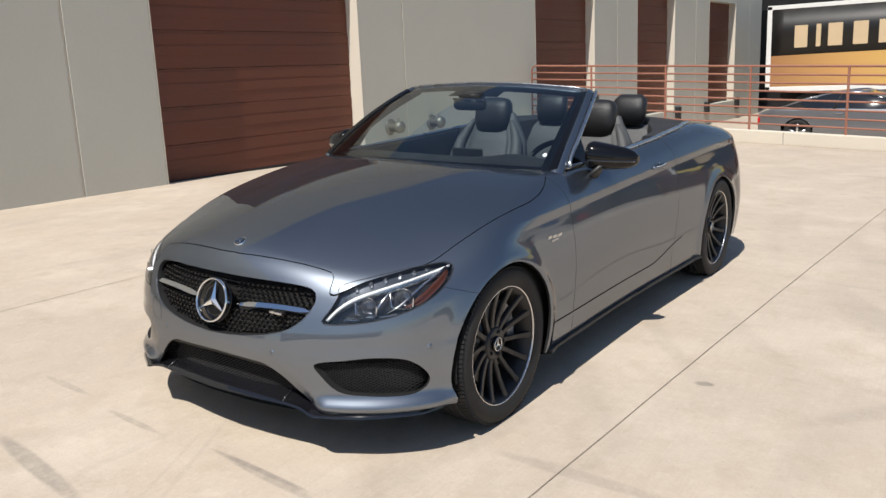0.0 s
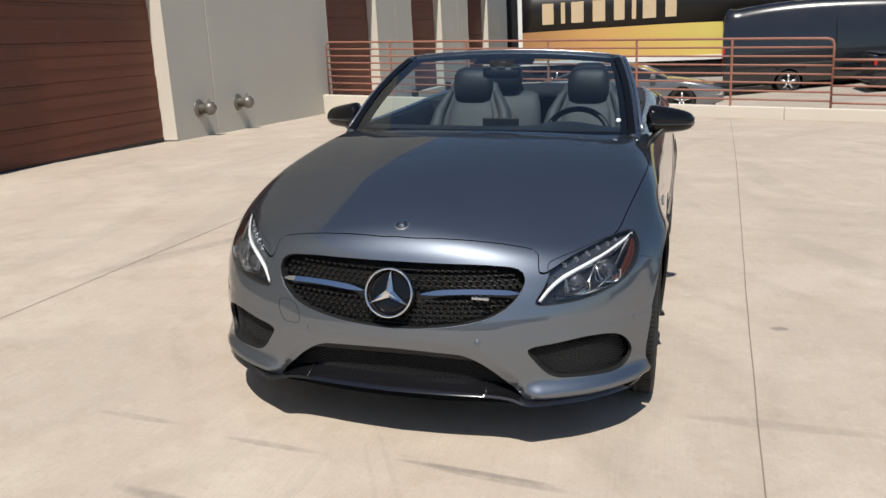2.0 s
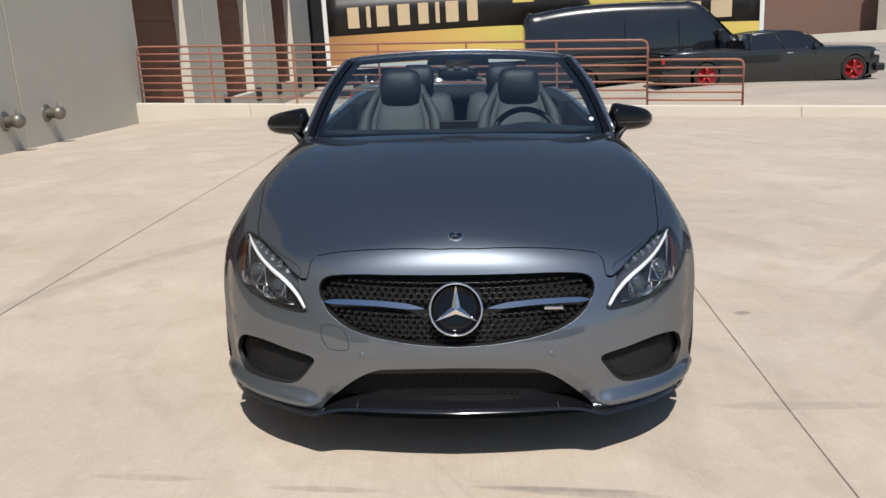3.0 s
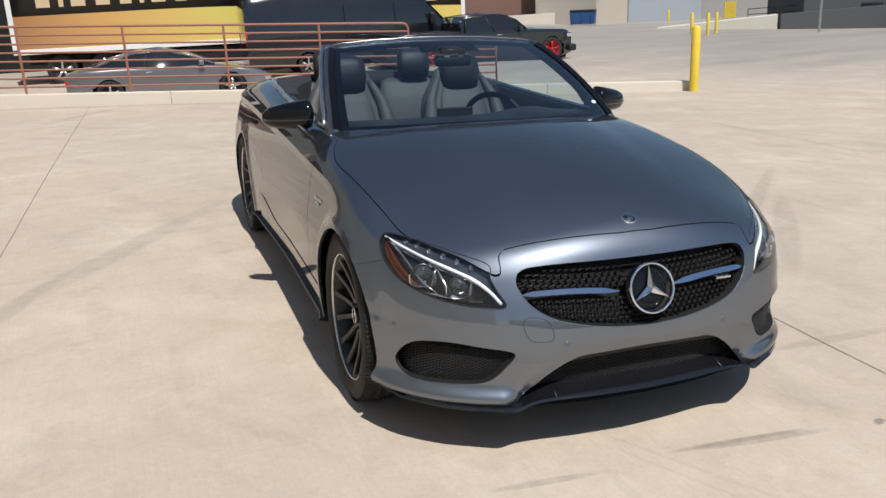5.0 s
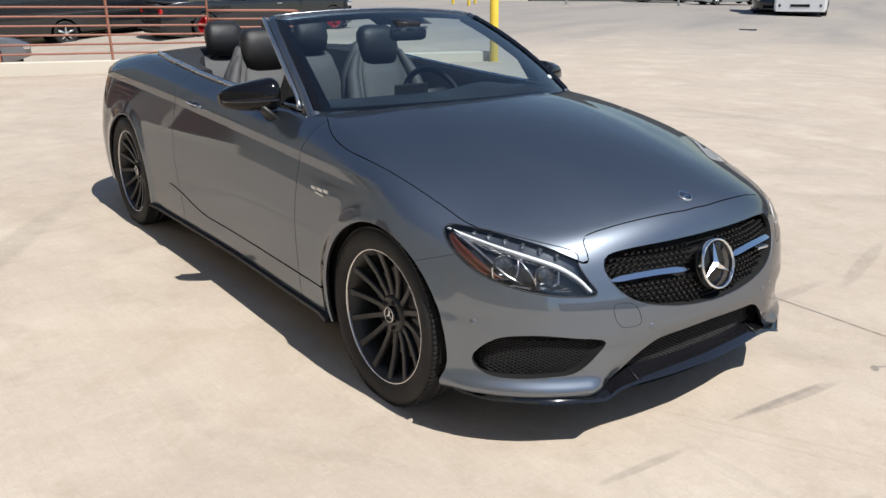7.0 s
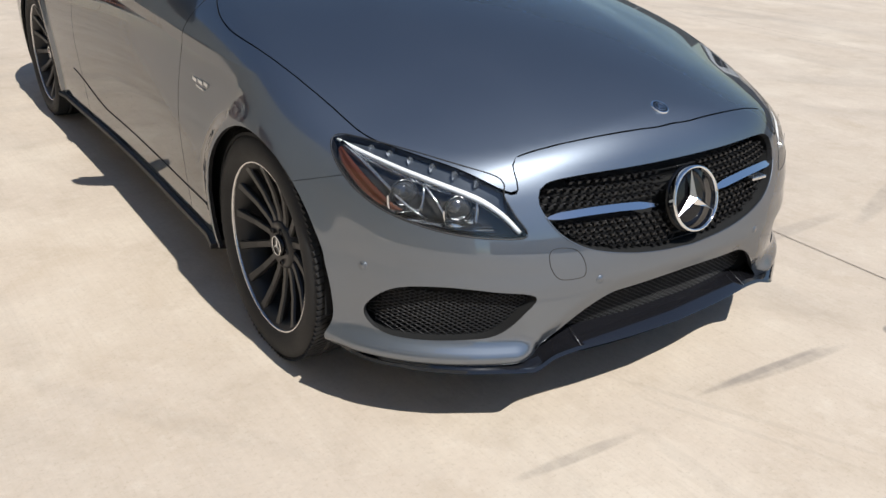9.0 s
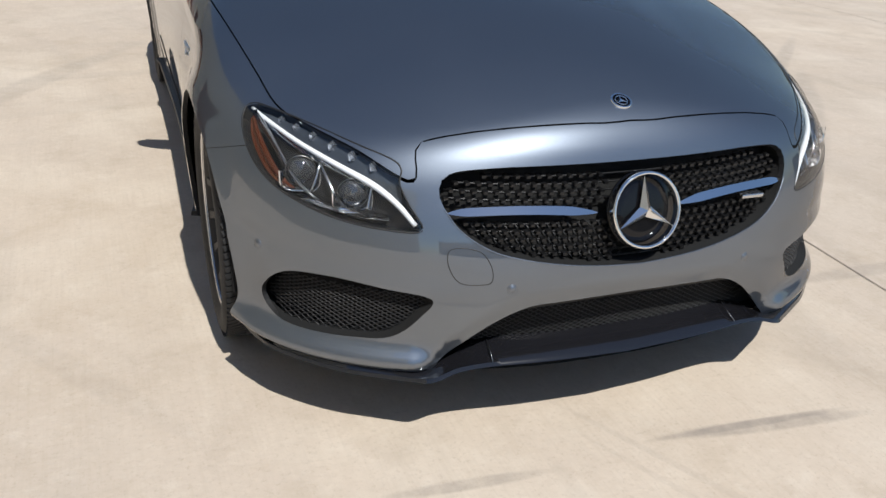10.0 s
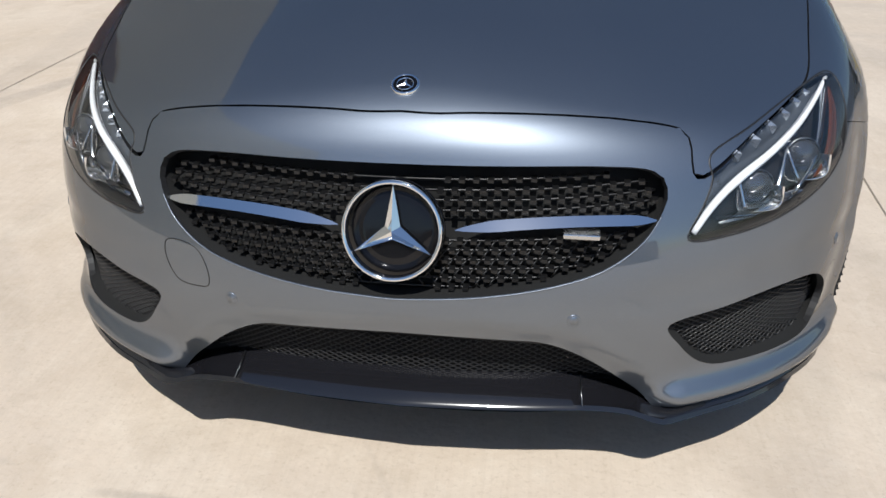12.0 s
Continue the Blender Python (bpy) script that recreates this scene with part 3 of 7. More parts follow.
def slit(bm, field):
    """Splits the faces along the line field = 0."""
    bm.verts.ensure_lookup_table()
    co = np.array([v.co for v in bm.verts])
    val = field(co)
    val[np.abs(val) < 1e-5] = 1e-5
    bm.verts.index_update()
    cross = [e for e in bm.edges if val[e.verts[0].index] * val[e.verts[1].index] < 0]
    fresh = set()
    for e in cross:
        a, b = e.verts
        u = val[a.index] / (val[a.index] - val[b.index])
        fresh.add(bmesh.utils.edge_split(e, a, float(u))[1])
    for f in list({f for v in fresh for f in v.link_faces}):
        todo = [f]
        while todo:
            g = todo.pop()
            mine = [v for v in g.verts if v in fresh]
            done = False
            for i, a in enumerate(mine):
                for b in mine[i + 1:]:
                    if not any(b in e.verts for e in a.link_edges if e in g.edges):
                        try:
                            h, _ = bmesh.utils.face_split(g, a, b)
                        except ValueError:
                            continue
                        todo += [g, h]
                        done = True
                        break
                if done:
                    break


def take(bm, field):
    """The faces whose middle lies where field is below nought, as a bmesh of their own; they leave bm."""
    mids = np.array([f.calc_center_median() for f in bm.faces])
    inner = field(mids) < 0
    chosen = [f for f, i in zip(bm.faces, inner) if i]
    out = bmesh.new()
    copy = {}
    for f in chosen:
        vs = []
        for v in f.verts:
            if v not in copy:
                copy[v] = out.verts.new(v.co)
            vs.append(copy[v])
        out.faces.new(vs)
    bmesh.ops.delete(bm, geom=chosen, context="FACES")
    return out


def finish_panel(bm, depth=0.014, mirror=0, keep_mid=True):
    """Turns a cut of the skin into a sheet with folded edges. mirror 1: the other side alone; 2: both sides in one."""
    rim = [e for e in bm.edges if len(e.link_faces) == 1 and not (keep_mid and all(abs(v.co.x) < 1e-4 for v in e.verts))]
    for f in bm.faces:
        f.smooth = True
    verts = list({v for e in rim for v in e.verts})
    if depth and verts:
        normals = shell_normal(np.array([v.co for v in verts]))
        fold = {v: bm.verts.new(v.co - Vector(n) * depth) for v, n in zip(verts, normals)}
        for e in rim:
            a, b = e.verts
            l = e.link_loops[0]
            if l.vert is a:
                a, b = b, a
            e.smooth = False
            # slot 1 paints the fold black, as gap shade
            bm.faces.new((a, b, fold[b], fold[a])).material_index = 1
    if mirror == 2:
        both = bmesh.ops.duplicate(bm, geom=bm.verts[:] + bm.edges[:] + bm.faces[:])["geom"]
        fs = [g for g in both if isinstance(g, bmesh.types.BMFace)]
        for v in {v for f in fs for v in f.verts}:
            v.co.x *= -1
        bmesh.ops.reverse_faces(bm, faces=fs)
        mid = [v for v in bm.verts if abs(v.co.x) < 1e-4]
        bmesh.ops.remove_doubles(bm, verts=mid, dist=2e-4)
    return bm


def flipped(bm):
    out = bm.copy()
    for v in out.verts:
        v.co.x *= -1
    bmesh.ops.reverse_faces(out, faces=out.faces)
    return out


def skin_part(name, bm, parent, mat, label=""):
    """A panel of the skin, its shading taken from the true shape."""
    me = mesh_of(bm, name)
    co = np.empty(len(me.vertices) * 3)
    me.vertices.foreach_get("co", co)
    n = shell_normal(co.reshape(-1, 3))
    deep = shell(*co.reshape(-1, 3).T) < -0.003
    flat = [any(deep[v] for v in f.vertices) for f in me.polygons]
    me.normals_split_custom_set([(0, 0, 0) if f else tuple(n[v]) for face, f in zip(me.polygons, flat) for v in face.vertices])
    return part(name, me, mat, parent, label)


# outlines, half of each where they cross the middle
LAMP = outline([(0.502, 0.549), (0.58, 0.546), (0.668, 0.557), (0.740, 0.578), (0.787, 0.603), (0.815, 0.637), (0.823, 0.678), (0.813, 0.713), (0.788, 0.732),
                (0.745, 0.730), (0.675, 0.718), (0.60, 0.700), (0.545, 0.684), (0.530, 0.668), (0.537, 0.640), (0.523, 0.600)])
GRILLE = outline([(-0.26, 0.679), (0, 0.680), (0.26, 0.679), (0.36, 0.675), (0.420, 0.668), (0.446, 0.657), (0.459, 0.638), (0.460, 0.615), (0.446, 0.585), (0.421, 0.552), (0.375, 0.519),
                  (0.315, 0.496), (0.204, 0.474), (0.07, 0.461), (-0.07, 0.461), (-0.3, 0.5), (-0.45, 0.6)])
FOG = outline([(0.484, 0.395), (0.58, 0.413), (0.675, 0.424), (0.752, 0.416), (0.790, 0.391), (0.812, 0.350), (0.816, 0.315), (0.802, 0.283), (0.772, 0.268), (0.704, 0.269),
               (0.63, 0.275), (0.58, 0.281), (0.543, 0.301), (0.507, 0.345)])
INTAKE = outline([(-0.2, 0.375), (0, 0.381), (0.2, 0.374), (0.27, 0.365), (0.337, 0.330), (0.405, 0.273), (0.455, 0.222), (0.47, 0.19), (0.40, 0.15), (0, 0.15), (-0.3, 0.15), (-0.4, 0.27)])
HOOD = outline([(-0.3, -0.63), (0, -0.656), (0.125, -0.651), (0.263, -0.632), (0.389, -0.606), (0.45, -0.593), (0.480, -0.590), (0.496, -0.603), (0.507, -0.638), (0.56, -0.60), (0.63, -0.51), (0.695, -0.41), (0.742, -0.315),
                (0.765, -0.18), (0.786, -0.04), (0.804, 0.11), (0.816, 0.27), (0.813, 0.37), (0.795, 0.475), (0.755, 0.578), (0.69, 0.645), (0.45, 0.50), (0, 0.41), (-0.45, 0.50)])


def front_only(field, far=-0.15):
    return lambda p: np.where(p[:, 1] < far, field(p), 1.0)


f_lamp = front_only(lambda p: inside(LAMP, p[:, 0], p[:, 2]))
f_grille = front_only(lambda p: inside(GRILLE, p[:, 0], p[:, 2]), -0.4)
f_fog = front_only(lambda p: inside(FOG, p[:, 0], p[:, 2]))
f_intake = front_only(lambda p: inside(INTAKE, p[:, 0], p[:, 2]), -0.4)
f_hood = lambda p: np.where((p[:, 2] > 0.62) & (p[:, 1] < 0.75), inside(HOOD, p[:, 0], p[:, 1]), 1.0)
f_arch = lambda p: np.minimum(np.hypot(p[:, 1] - AXLES[0] + 0.014, p[:, 2] - AXLE_Z) - 0.008, np.hypot(p[:, 1] - AXLES[1], p[:, 2] - AXLE_Z)) - ARCH
COCKPIT = outline([(-0.5, 0.56), (0, 0.46), (0.45, 0.55), (0.66, 0.685), (0.735, 0.80), (0.735, 1.4), (0.725, 2.0), (0.70, 2.5), (0.66, 2.80), (0.52, 2.98), (0, 3.02), (-0.5, 2.98)])
f_cockpit = lambda p: np.where(p[:, 2] > 0.8, inside(COCKPIT, p[:, 0], p[:, 1]), 1.0)
GAP = 0.0018


def cleft(field, bm, half=GAP):
    """A panel gap along field = 0."""
    slit(bm, lambda p: field(p) - half)
    slit(bm, lambda p: field(p) + half)
    take(bm, lambda p: np.abs(field(p)) - half).free()


def door_front(y, z):
    return y - (0.625 - 0.02 * smooth(0.75, 0.95, z))


def door_rear(y, z):
    return y - (1.99 + 0.075 * smooth(0.3, 0.85, z))


def bumper_line(p):
    """Below nought on the bumper's side of the fender seam."""
    return p[:, 2] - (0.655 - 0.35 * (p[:, 1] + 0.35))


CAR_POSE = Matrix(((0.9992, -0.0200, 0.0341, 0), (0.0200, 0.9998, 0.0016, 0), (-0.0341, -0.0009, 0.9994, 0), (0, 0, 0, 1)))
car = thing("convertible_car", "dark grey metallic convertible car with its roof down", "car", at=CAR_POSE)

grid = skin_grid()
skin = skin_mesh(grid)
for off in (0.003, -0.003, 0.003 - STRIP, -0.003 - STRIP):
    slit(skin, lambda p: np.where((p[:, 0] > 0.5) & (p[:, 1] > -0.1) & (p[:, 1] < 3.6), p[:, 2] - crease_z(p[:, 1]) - off, 1.0))
cleft(f_hood, skin)
hood = take(skin, f_hood)
for f in (f_lamp, f_grille, f_fog, f_intake, f_arch, f_cockpit):
    slit(skin, f)
lamp_skin = take(skin, f_lamp)
for f in (f_grille, f_fog, f_intake, f_arch, f_cockpit):
    take(skin, f).free()
# doors
in_rows = lambda p: (p[:, 2] > 0.0) & (p[:, 0] > 0.5)
f_doorf = lambda p: np.where(in_rows(p), door_front(p[:, 1], p[:, 2]), 1.0)
f_doorr = lambda p: np.where(in_rows(p), door_rear(p[:, 1], p[:, 2]), 1.0)
f_wing = lambda p: np.where((p[:, 0] > 0.4) & (p[:, 1] < 0) & (p[:, 2] > 0.4), bumper_line(p), 1.0)
cleft(f_doorf, skin)
cleft(f_doorr, skin)
door = take(skin, lambda p: np.where((p[:, 0] > 0.5) & (p[:, 2] > 0.288), np.maximum(-door_front(p[:, 1], p[:, 2]), door_rear(p[:, 1], p[:, 2])), 1.0))
quarter = take(skin, lambda p: 1.99 - p[:, 1])
cleft(f_wing, skin, 0.4 * GAP)
wing = take(skin, lambda p: np.where((p[:, 1] > -0.42) & (bumper_line(p) > 0) & (p[:, 0] > 0.4), -1.0, np.where((p[:, 1] > -0.1), -1.0, 1.0)))
bumper = skin

skin_part("hood", finish_panel(hood, mirror=2), car, [PAINT, FOLD_SHADE], "long grey metallic bonnet")
skin_part("front_bumper", finish_panel(bumper, 0.014, mirror=2), car, [PAINT, FOLD_SHADE], "grey metallic front bumper with large intakes")
for piece, name, label in ((wing, "front_fender", ""), (door, "door", "grey metallic door with its window lowered")):
    right = flipped(piece)
    made = skin_part(name, finish_panel(piece), car, [PAINT, FOLD_SHADE], label)
    skin_part(name, finish_panel(right), car, [PAINT, FOLD_SHADE], label)
skin_part("rear_body", finish_panel(quarter, mirror=2), car, [PAINT, FOLD_SHADE], "grey metallic rear quarters and boot lid")

# ---- the car: fittings ----
def table(us, vs, origin, way):
    """The skin's points and normals over an even grid, met by parallel rays; returns a look-up between them."""
    gu, gv = np.meshgrid(us, vs, indexing="ij")
    p = meet(origin(gu.ravel(), gv.ravel()), np.tile(way, (gu.size, 1)))
    t = np.concatenate([p, shell_normal(p)], -1).reshape(*gu.shape, 6)
    du, dv = us[1] - us[0], vs[1] - vs[0]

    def at(a, b):
        u, v = np.clip((a - us[0]) / du, 0, len(us) - 1.001), np.clip((b - vs[0]) / dv, 0, len(vs) - 1.001)
        i, j = int(u), int(v)
        u, v = u - i, v - j
        return (t[i, j] * (1 - u) + t[i + 1, j] * u) * (1 - v) + (t[i, j + 1] * (1 - u) + t[i + 1, j + 1] * u) * v
    return at


nose_at = table(np.linspace(0, 0.9, 181), np.linspace(0.12, 0.80, 137), lambda u, v: np.stack([u, 0 * u + 0.2, v], -1), (0, -1.0, 0))
top_at = table(np.linspace(0, 0.8, 81), np.linspace(-0.66, 3.8, 224), lambda u, v: np.stack([u, v, 0 * u + 0.5], -1), (0, 0, 1.0))
side_at = table(np.linspace(-0.3, 3.7, 161), np.linspace(0.15, 0.95, 81), lambda u, v: np.stack([0 * u, u, v], -1), (1.0, 0, 0))


def front_y(x, z, depth=0.0):
    """Where the nose stands at that breadth and height, and a little behind it."""
    p = nose_at(x, z)
    return p[:3] - p[3:] * depth


def on_top(x, y, lift=0.0):
    p = top_at(abs(x), y)
    q = p[:3] + p[3:] * lift
    return q * [1 if x >= 0 else -1, 1, 1]


def on_side(y, z, lift=0.0, side=1):
    p = side_at(y, z)
    p = p[:3] + p[3:] * lift
    return Vector((p[0] * side, p[1], p[2]))


# inner lining behind the skin, so that nothing shows through the gaps
def lining():
    pts = skin_grid(0.215)
    flat = pts.reshape(-1, 3)
    bm = skin_mesh((flat - shell_normal(flat) * 0.055).reshape(pts.shape)[::2, ::2])
    f_wide = lambda p: f_arch(p) - 0.012
    for f in (f_wide, f_cockpit):
        slit(bm, f)
        take(bm, f).free()
    for v in bm.verts:
        if abs(v.co.x) < 0.06:
            v.co.x = 0
    return finish_panel(bm, 0, mirror=2)


part("inner_shell", lining(), MATTE_BLACK, car)
for y in AXLES:
    for s in (1, -1):
        bm = spin(bmesh.new(), [(s * 0.46, 0.08), (s * 0.46, 0.345), (s * 0.875, 0.349)], 40)
        for v in bm.verts:
            v.co += Vector((0, y, AXLE_Z))
        bmesh.ops.delete(bm, geom=[v for v in bm.verts if v.co.z < 0.24], context="VERTS")
        part("wheel_well", bm, MATTE_BLACK, car)
part("floor_pan", boxes((-0.5, 0.5, -0.62, 3.7, 0.17, 0.24), (-0.83, -0.5, 0.42, 2.4, 0.17, 0.24), (0.5, 0.83, 0.42, 2.4, 0.17, 0.24),
                        (-0.72, 0.72, 3.3, 3.7, 0.2, 0.3)), MATTE_BLACK, car)


def blade(side):
    """Black blade along the sill."""
    bm = bmesh.new()
    rings = []
    for y in np.linspace(0.36, 2.49, 24):
        x = on_side(y, 0.24).x
        z = 0.20
        rings.append([(side * (x + 0.012), y, z), (side * (x + 0.015), y, z - 0.012), (side * (x - 0.06), y, z - 0.03), (side * (x - 0.10), y, z + 0.02)])
    loft(bm, rings)
    bmesh.ops.recalc_face_normals(bm, faces=bm.faces)
    part("side_sill", smooth_all(bm), SATIN_BLACK, car, "black sill blade")
    # fold line above it and the rising crease towards the rear wheel
    bm = bmesh.new()
    line = [on_side(y, 0.312 + 0.085 * float(smooth(1.62, 2.16, y)), 0.0005, side) for y in np.linspace(0.39, 2.13, 60)]
    tube(bm, line, 0.0028, 6)
    part("sill_gap", bm, MATTE_BLACK, car)


for s in (1, -1):
    blade(s)


# -- wheels --
def build_wheel():
    w = new("wheel")
    w.parent = car
    bm = bmesh.new()
    spin(bm, [(-0.09, 0.243), (-0.106, 0.262), (-0.113, 0.290), (-0.110, 0.312), (-0.100, 0.325), (-0.085, 0.331), (-0.03, 0.3335), (0.03, 0.3335), (0.085, 0.331), (0.100, 0.325),
              (0.110, 0.312), (0.113, 0.290), (0.107, 0.264), (0.095, 0.245)], 96)
    part("tyre", bm, RUBBER, w)
    bm = bmesh.new()
    for k in range(110):
        a = math.tau * k / 110
        for s in (1, -1):
            m = Matrix.Rotation(a, 4, "X") @ Matrix.Translation((s * 0.078, 0, 0.330)) @ Matrix.Rotation(s * 0.35, 4, "Z")
            bmesh.ops.create_cube(bm, size=1, matrix=m @ Matrix.Diagonal((0.052, 0.0135, 0.008, 1)))
    for u in (-0.036, 0.0, 0.036):
        spin(bm, [(u - 0.011, 0.331), (u - 0.010, 0.3365), (u + 0.010, 0.3365), (u + 0.011, 0.331)], 80)
    part("tread", bm, RUBBER, w)
    bm = spin(bmesh.new(), [(-0.09, 0.244), (-0.085, 0.225), (0.0, 0.215), (0.06, 0.222), (0.085, 0.236), (0.0925, 0.2455)], 80)
    part("rim_barrel", bm, SATIN_BLACK, w)
    bm = spin(bmesh.new(), [(0.092, 0.2455), (0.0975, 0.2465), (0.0995, 0.249), (0.098, 0.2525), (0.088, 0.254)], 96)
    part("rim_edge", bm, MACHINED, w, "bright machined rim edge")
    hub = spin(bmesh.new(), [(0.02, 0.0), (0.02, 0.075), (0.05, 0.072), (0.058, 0.060), (0.050, 0.040), (0.052, 0.034), (0.058, 0.0)][1:], 40)
    part("hub", smooth_all(hub), WHEEL_BLACK, w)
    spoke = bmesh.new()
    rings = []
    for r, x, wd, th in ((0.05, 0.046, 0.0135, 0.02), (0.10, 0.050, 0.0115, 0.022), (0.16, 0.062, 0.0115, 0.022), (0.215, 0.080, 0.0125, 0.02), (0.243, 0.089, 0.0165, 0.018)):
        rings.append([(x, -wd * 0.75, r), (x, wd * 0.75, r), (x - 0.006, wd, r), (x - th, wd * 0.8, r), (x - th, -wd * 0.8, r), (x - 0.006, -wd, r)])
    loft(spoke, rings)
    bmesh.ops.recalc_face_normals(spoke, faces=spoke.faces)
    for f in spoke.faces:
        f.smooth = False
    me = mesh_of(spoke, "spoke")
    me.materials.append(WHEEL_BLACK)
    for k in range(14):
        ob = new("spoke", me)
        ob.parent = w
        ob.matrix_local = Matrix.Rotation(math.tau * (k + 0.3) / 14, 4, "X")
    for k in range(5):
        a = math.tau * k / 5
        bm = bmesh.new()
        spin(bm, [(0.045, 0.0095), (0.060, 0.0095), (0.062, 0.006)], 6)
        for v in bm.verts:
            v.co += Vector((0, 0.052 * math.cos(a), 0.052 * math.sin(a)))
        part("wheel_bolt", bm, SATIN_BLACK, w)
    cap = spin(bmesh.new(), [(0.05, 0.033), (0.064, 0.032), (0.066, 0.029), (0.063, 0.026), (0.064, 0.0)], 32)
    part("hub_cap", cap, GLOSS_BLACK, w)
    em = bmesh.new()
    spin(em, [(0.066, 0.029), (0.068, 0.0275), (0.066, 0.026)], 32)
    for k in range(3):
        arm(em, 0.0, 0.026, 0.005, math.tau * k / 3, lambda u, v, h: (0.065 + h * 0.6, u, v))
    part("hub_emblem", em, CHROME, w, "chrome three-armed emblem")
    bm = spin(bmesh.new(), [(-0.02, 0.06), (-0.02, 0.172), (0.002, 0.174), (0.004, 0.165), (0.004, 0.075), (0.03, 0.07), (0.03, 0.0)], 60)
    part("brake_disc", bm, DISC, w, "drilled steel brake disc")
    bm = bmesh.new()
    rings = []
    for a in np.linspace(-0.55, 0.55, 9):
        c, s = math.cos(a + 0.35), math.sin(a + 0.35)
        rings.append([(-0.03, r * c, r * s) if k else (0.03, r * c, r * s) for k, r in ((0, 0.135), (0, 0.190), (1, 0.195), (1, 0.13))])
    loft(bm, rings)
    bmesh.ops.recalc_face_normals(bm, faces=bm.faces)
    part("brake_caliper", smooth_all(bm), CALIPER, w)
    return w


def arm(bm, r0, r1, w, turn, place):
    """One tapered, ridged arm of the emblem. turn nought points up."""
    c, s = math.cos(turn), math.sin(turn)
    flat = lambda a, b: (a * c + b * s, -a * s + b * c)
    tip = [bm.verts.new(place(*flat(0.0, r1), 0.0))]
    base_l = bm.verts.new(place(*flat(-w, w * 0.55), 0.0))
    base_r = bm.verts.new(place(*flat(w, w * 0.55), 0.0))
    mid = bm.verts.new(place(*flat(0.0, r0), w * 0.8))
    back = bm.verts.new(place(*flat(0.0, r0), 0.0))
    for f in ((tip[0], base_l, mid), (mid, base_r, tip[0])):
        bm.faces.new(f)
    return back


wheel = build_wheel()
TRACK = 0.784
wheel.matrix_local = pose(TRACK, AXLES[0], AXLE_Z)
for x, y, turn in ((TRACK + 0.012, AXLES[1], 0), (-TRACK, AXLES[0], 180), (-TRACK - 0.012, AXLES[1], 180)):
    copy_thing(wheel, pose(x, y, AXLE_Z, 23 * y, 0, turn))


# -- nose: grille, emblem, intakes, lip --
def fascia_cavity(line, depth, name, x_off=0.0):
    """Dark box behind an opening."""
    bm = bmesh.new()
    ring0, ring1 = [], []
    for x, z in line:
        p = front_y(max(x, 0), z, 0.004) if x >= 0 else front_y(-x, z, 0.004)
        sx = 1 if x >= 0 else -1
        ring0.append((sx * p[0], p[1], p[2]))
        ring1.append((sx * p[0] * 0.98, p[1] + depth, p[2]))
    rows = loft(bm, [ring0, ring1], caps=False)
    bm.faces.new(rows[1])
    for f in bm.faces:
        f.smooth = False
    return bm


def both_halves(line):
    """The half of an outline at x >= 0 and its mirror, as one closed line."""
    half = [p for p in line if p[0] >= 0]
    start = max(range(len(half)), key=lambda i: np.hypot(*(np.array(half[i]) - half[i - 1])))
    half = half[start:] + half[:start]
    return [tuple(p) for p in half] + [(-x, z) for x, z in half[::-1] if x > 1e-6]


grille = new("grille")
grille.parent = car
tagged(grille, "black radiator grille with chrome fins")
full = both_halves(GRILLE)
part("grille_back", fascia_cavity(full, 0.10, "grille_back"), MATTE_BLACK, grille)
bm = bmesh.new()
low = [p for p in full if p[1] < 0.60]
low.sort(key=lambda p: p[0])
tube(bm, [front_y(abs(x), z - 0.002, -0.001) * [1 if x >= 0 else -1, 1, 1] for x, z in low], 0.0016, 8)
part("grille_frame", bm, PAINT, grille)


def grille_bars():
    """Rows of slim slats with staggered studs between them."""
    slats, studs = bmesh.new(), bmesh.new()
    poly = GRILLE
    for r in range(13):
        z0 = 0.474 + 0.0168 * r
        if abs(z0 - 0.585) < 0.012:
            continue
        for s in (1, -1):
            run = []
            xs = np.arange(0.0, 0.455, 0.0125)
            for x, d in zip(xs, inside(poly, xs, z0 + 0.05 * xs * xs)):
                if d < -0.008:
                    p = front_y(x, z0 + 0.05 * x * x, 0.030)
                    run.append((s * p[0], p[1], p[2]))
            if len(run) > 2:
                tube(slats, run, 0.0021, 5, flat=1.2)
            for k, p in enumerate(run):
                if (k + r) % 2 == 0 and abs(p[0]) > 0.07:
                    m = Matrix.Translation((p[0], p[1] - 0.004, p[2] + 0.001)) @ Matrix.Diagonal((0.0105, 0.016, 0.0062, 1))
                    bmesh.ops.create_cube(studs, size=1, matrix=m)
    # slanted links that make the lower field a diamond pattern
    for r in range(5):
        z0 = 0.474 + 0.0168 * r
        ks = np.arange(34)
        xa = 0.05 + ks * 0.0125
        xb = xa + np.where((ks + r) % 2, 0.0125, -0.0125)
        za = z0 + 0.05 * xa * xa
        ok = (inside(poly, xa, za) < -0.006) & (inside(poly, xb, za + 0.0168) < -0.006)
        for x1, x2, z1 in zip(xa[ok], xb[ok], za[ok]):
            a, b = front_y(x1, z1, 0.028), front_y(x2, z1 + 0.0168, 0.028)
            for s in (1, -1):
                tube(slats, [a * [s, 1, 1], b * [s, 1, 1]], 0.0017, 4)
    return slats, studs


slats, studs = grille_bars()
tagged(part("grille_mesh", slats, GRILLE_BLACK, grille), kind="stuff")
tagged(part("grille_stud", studs, GRILLE_BLACK, grille), kind="stuff")


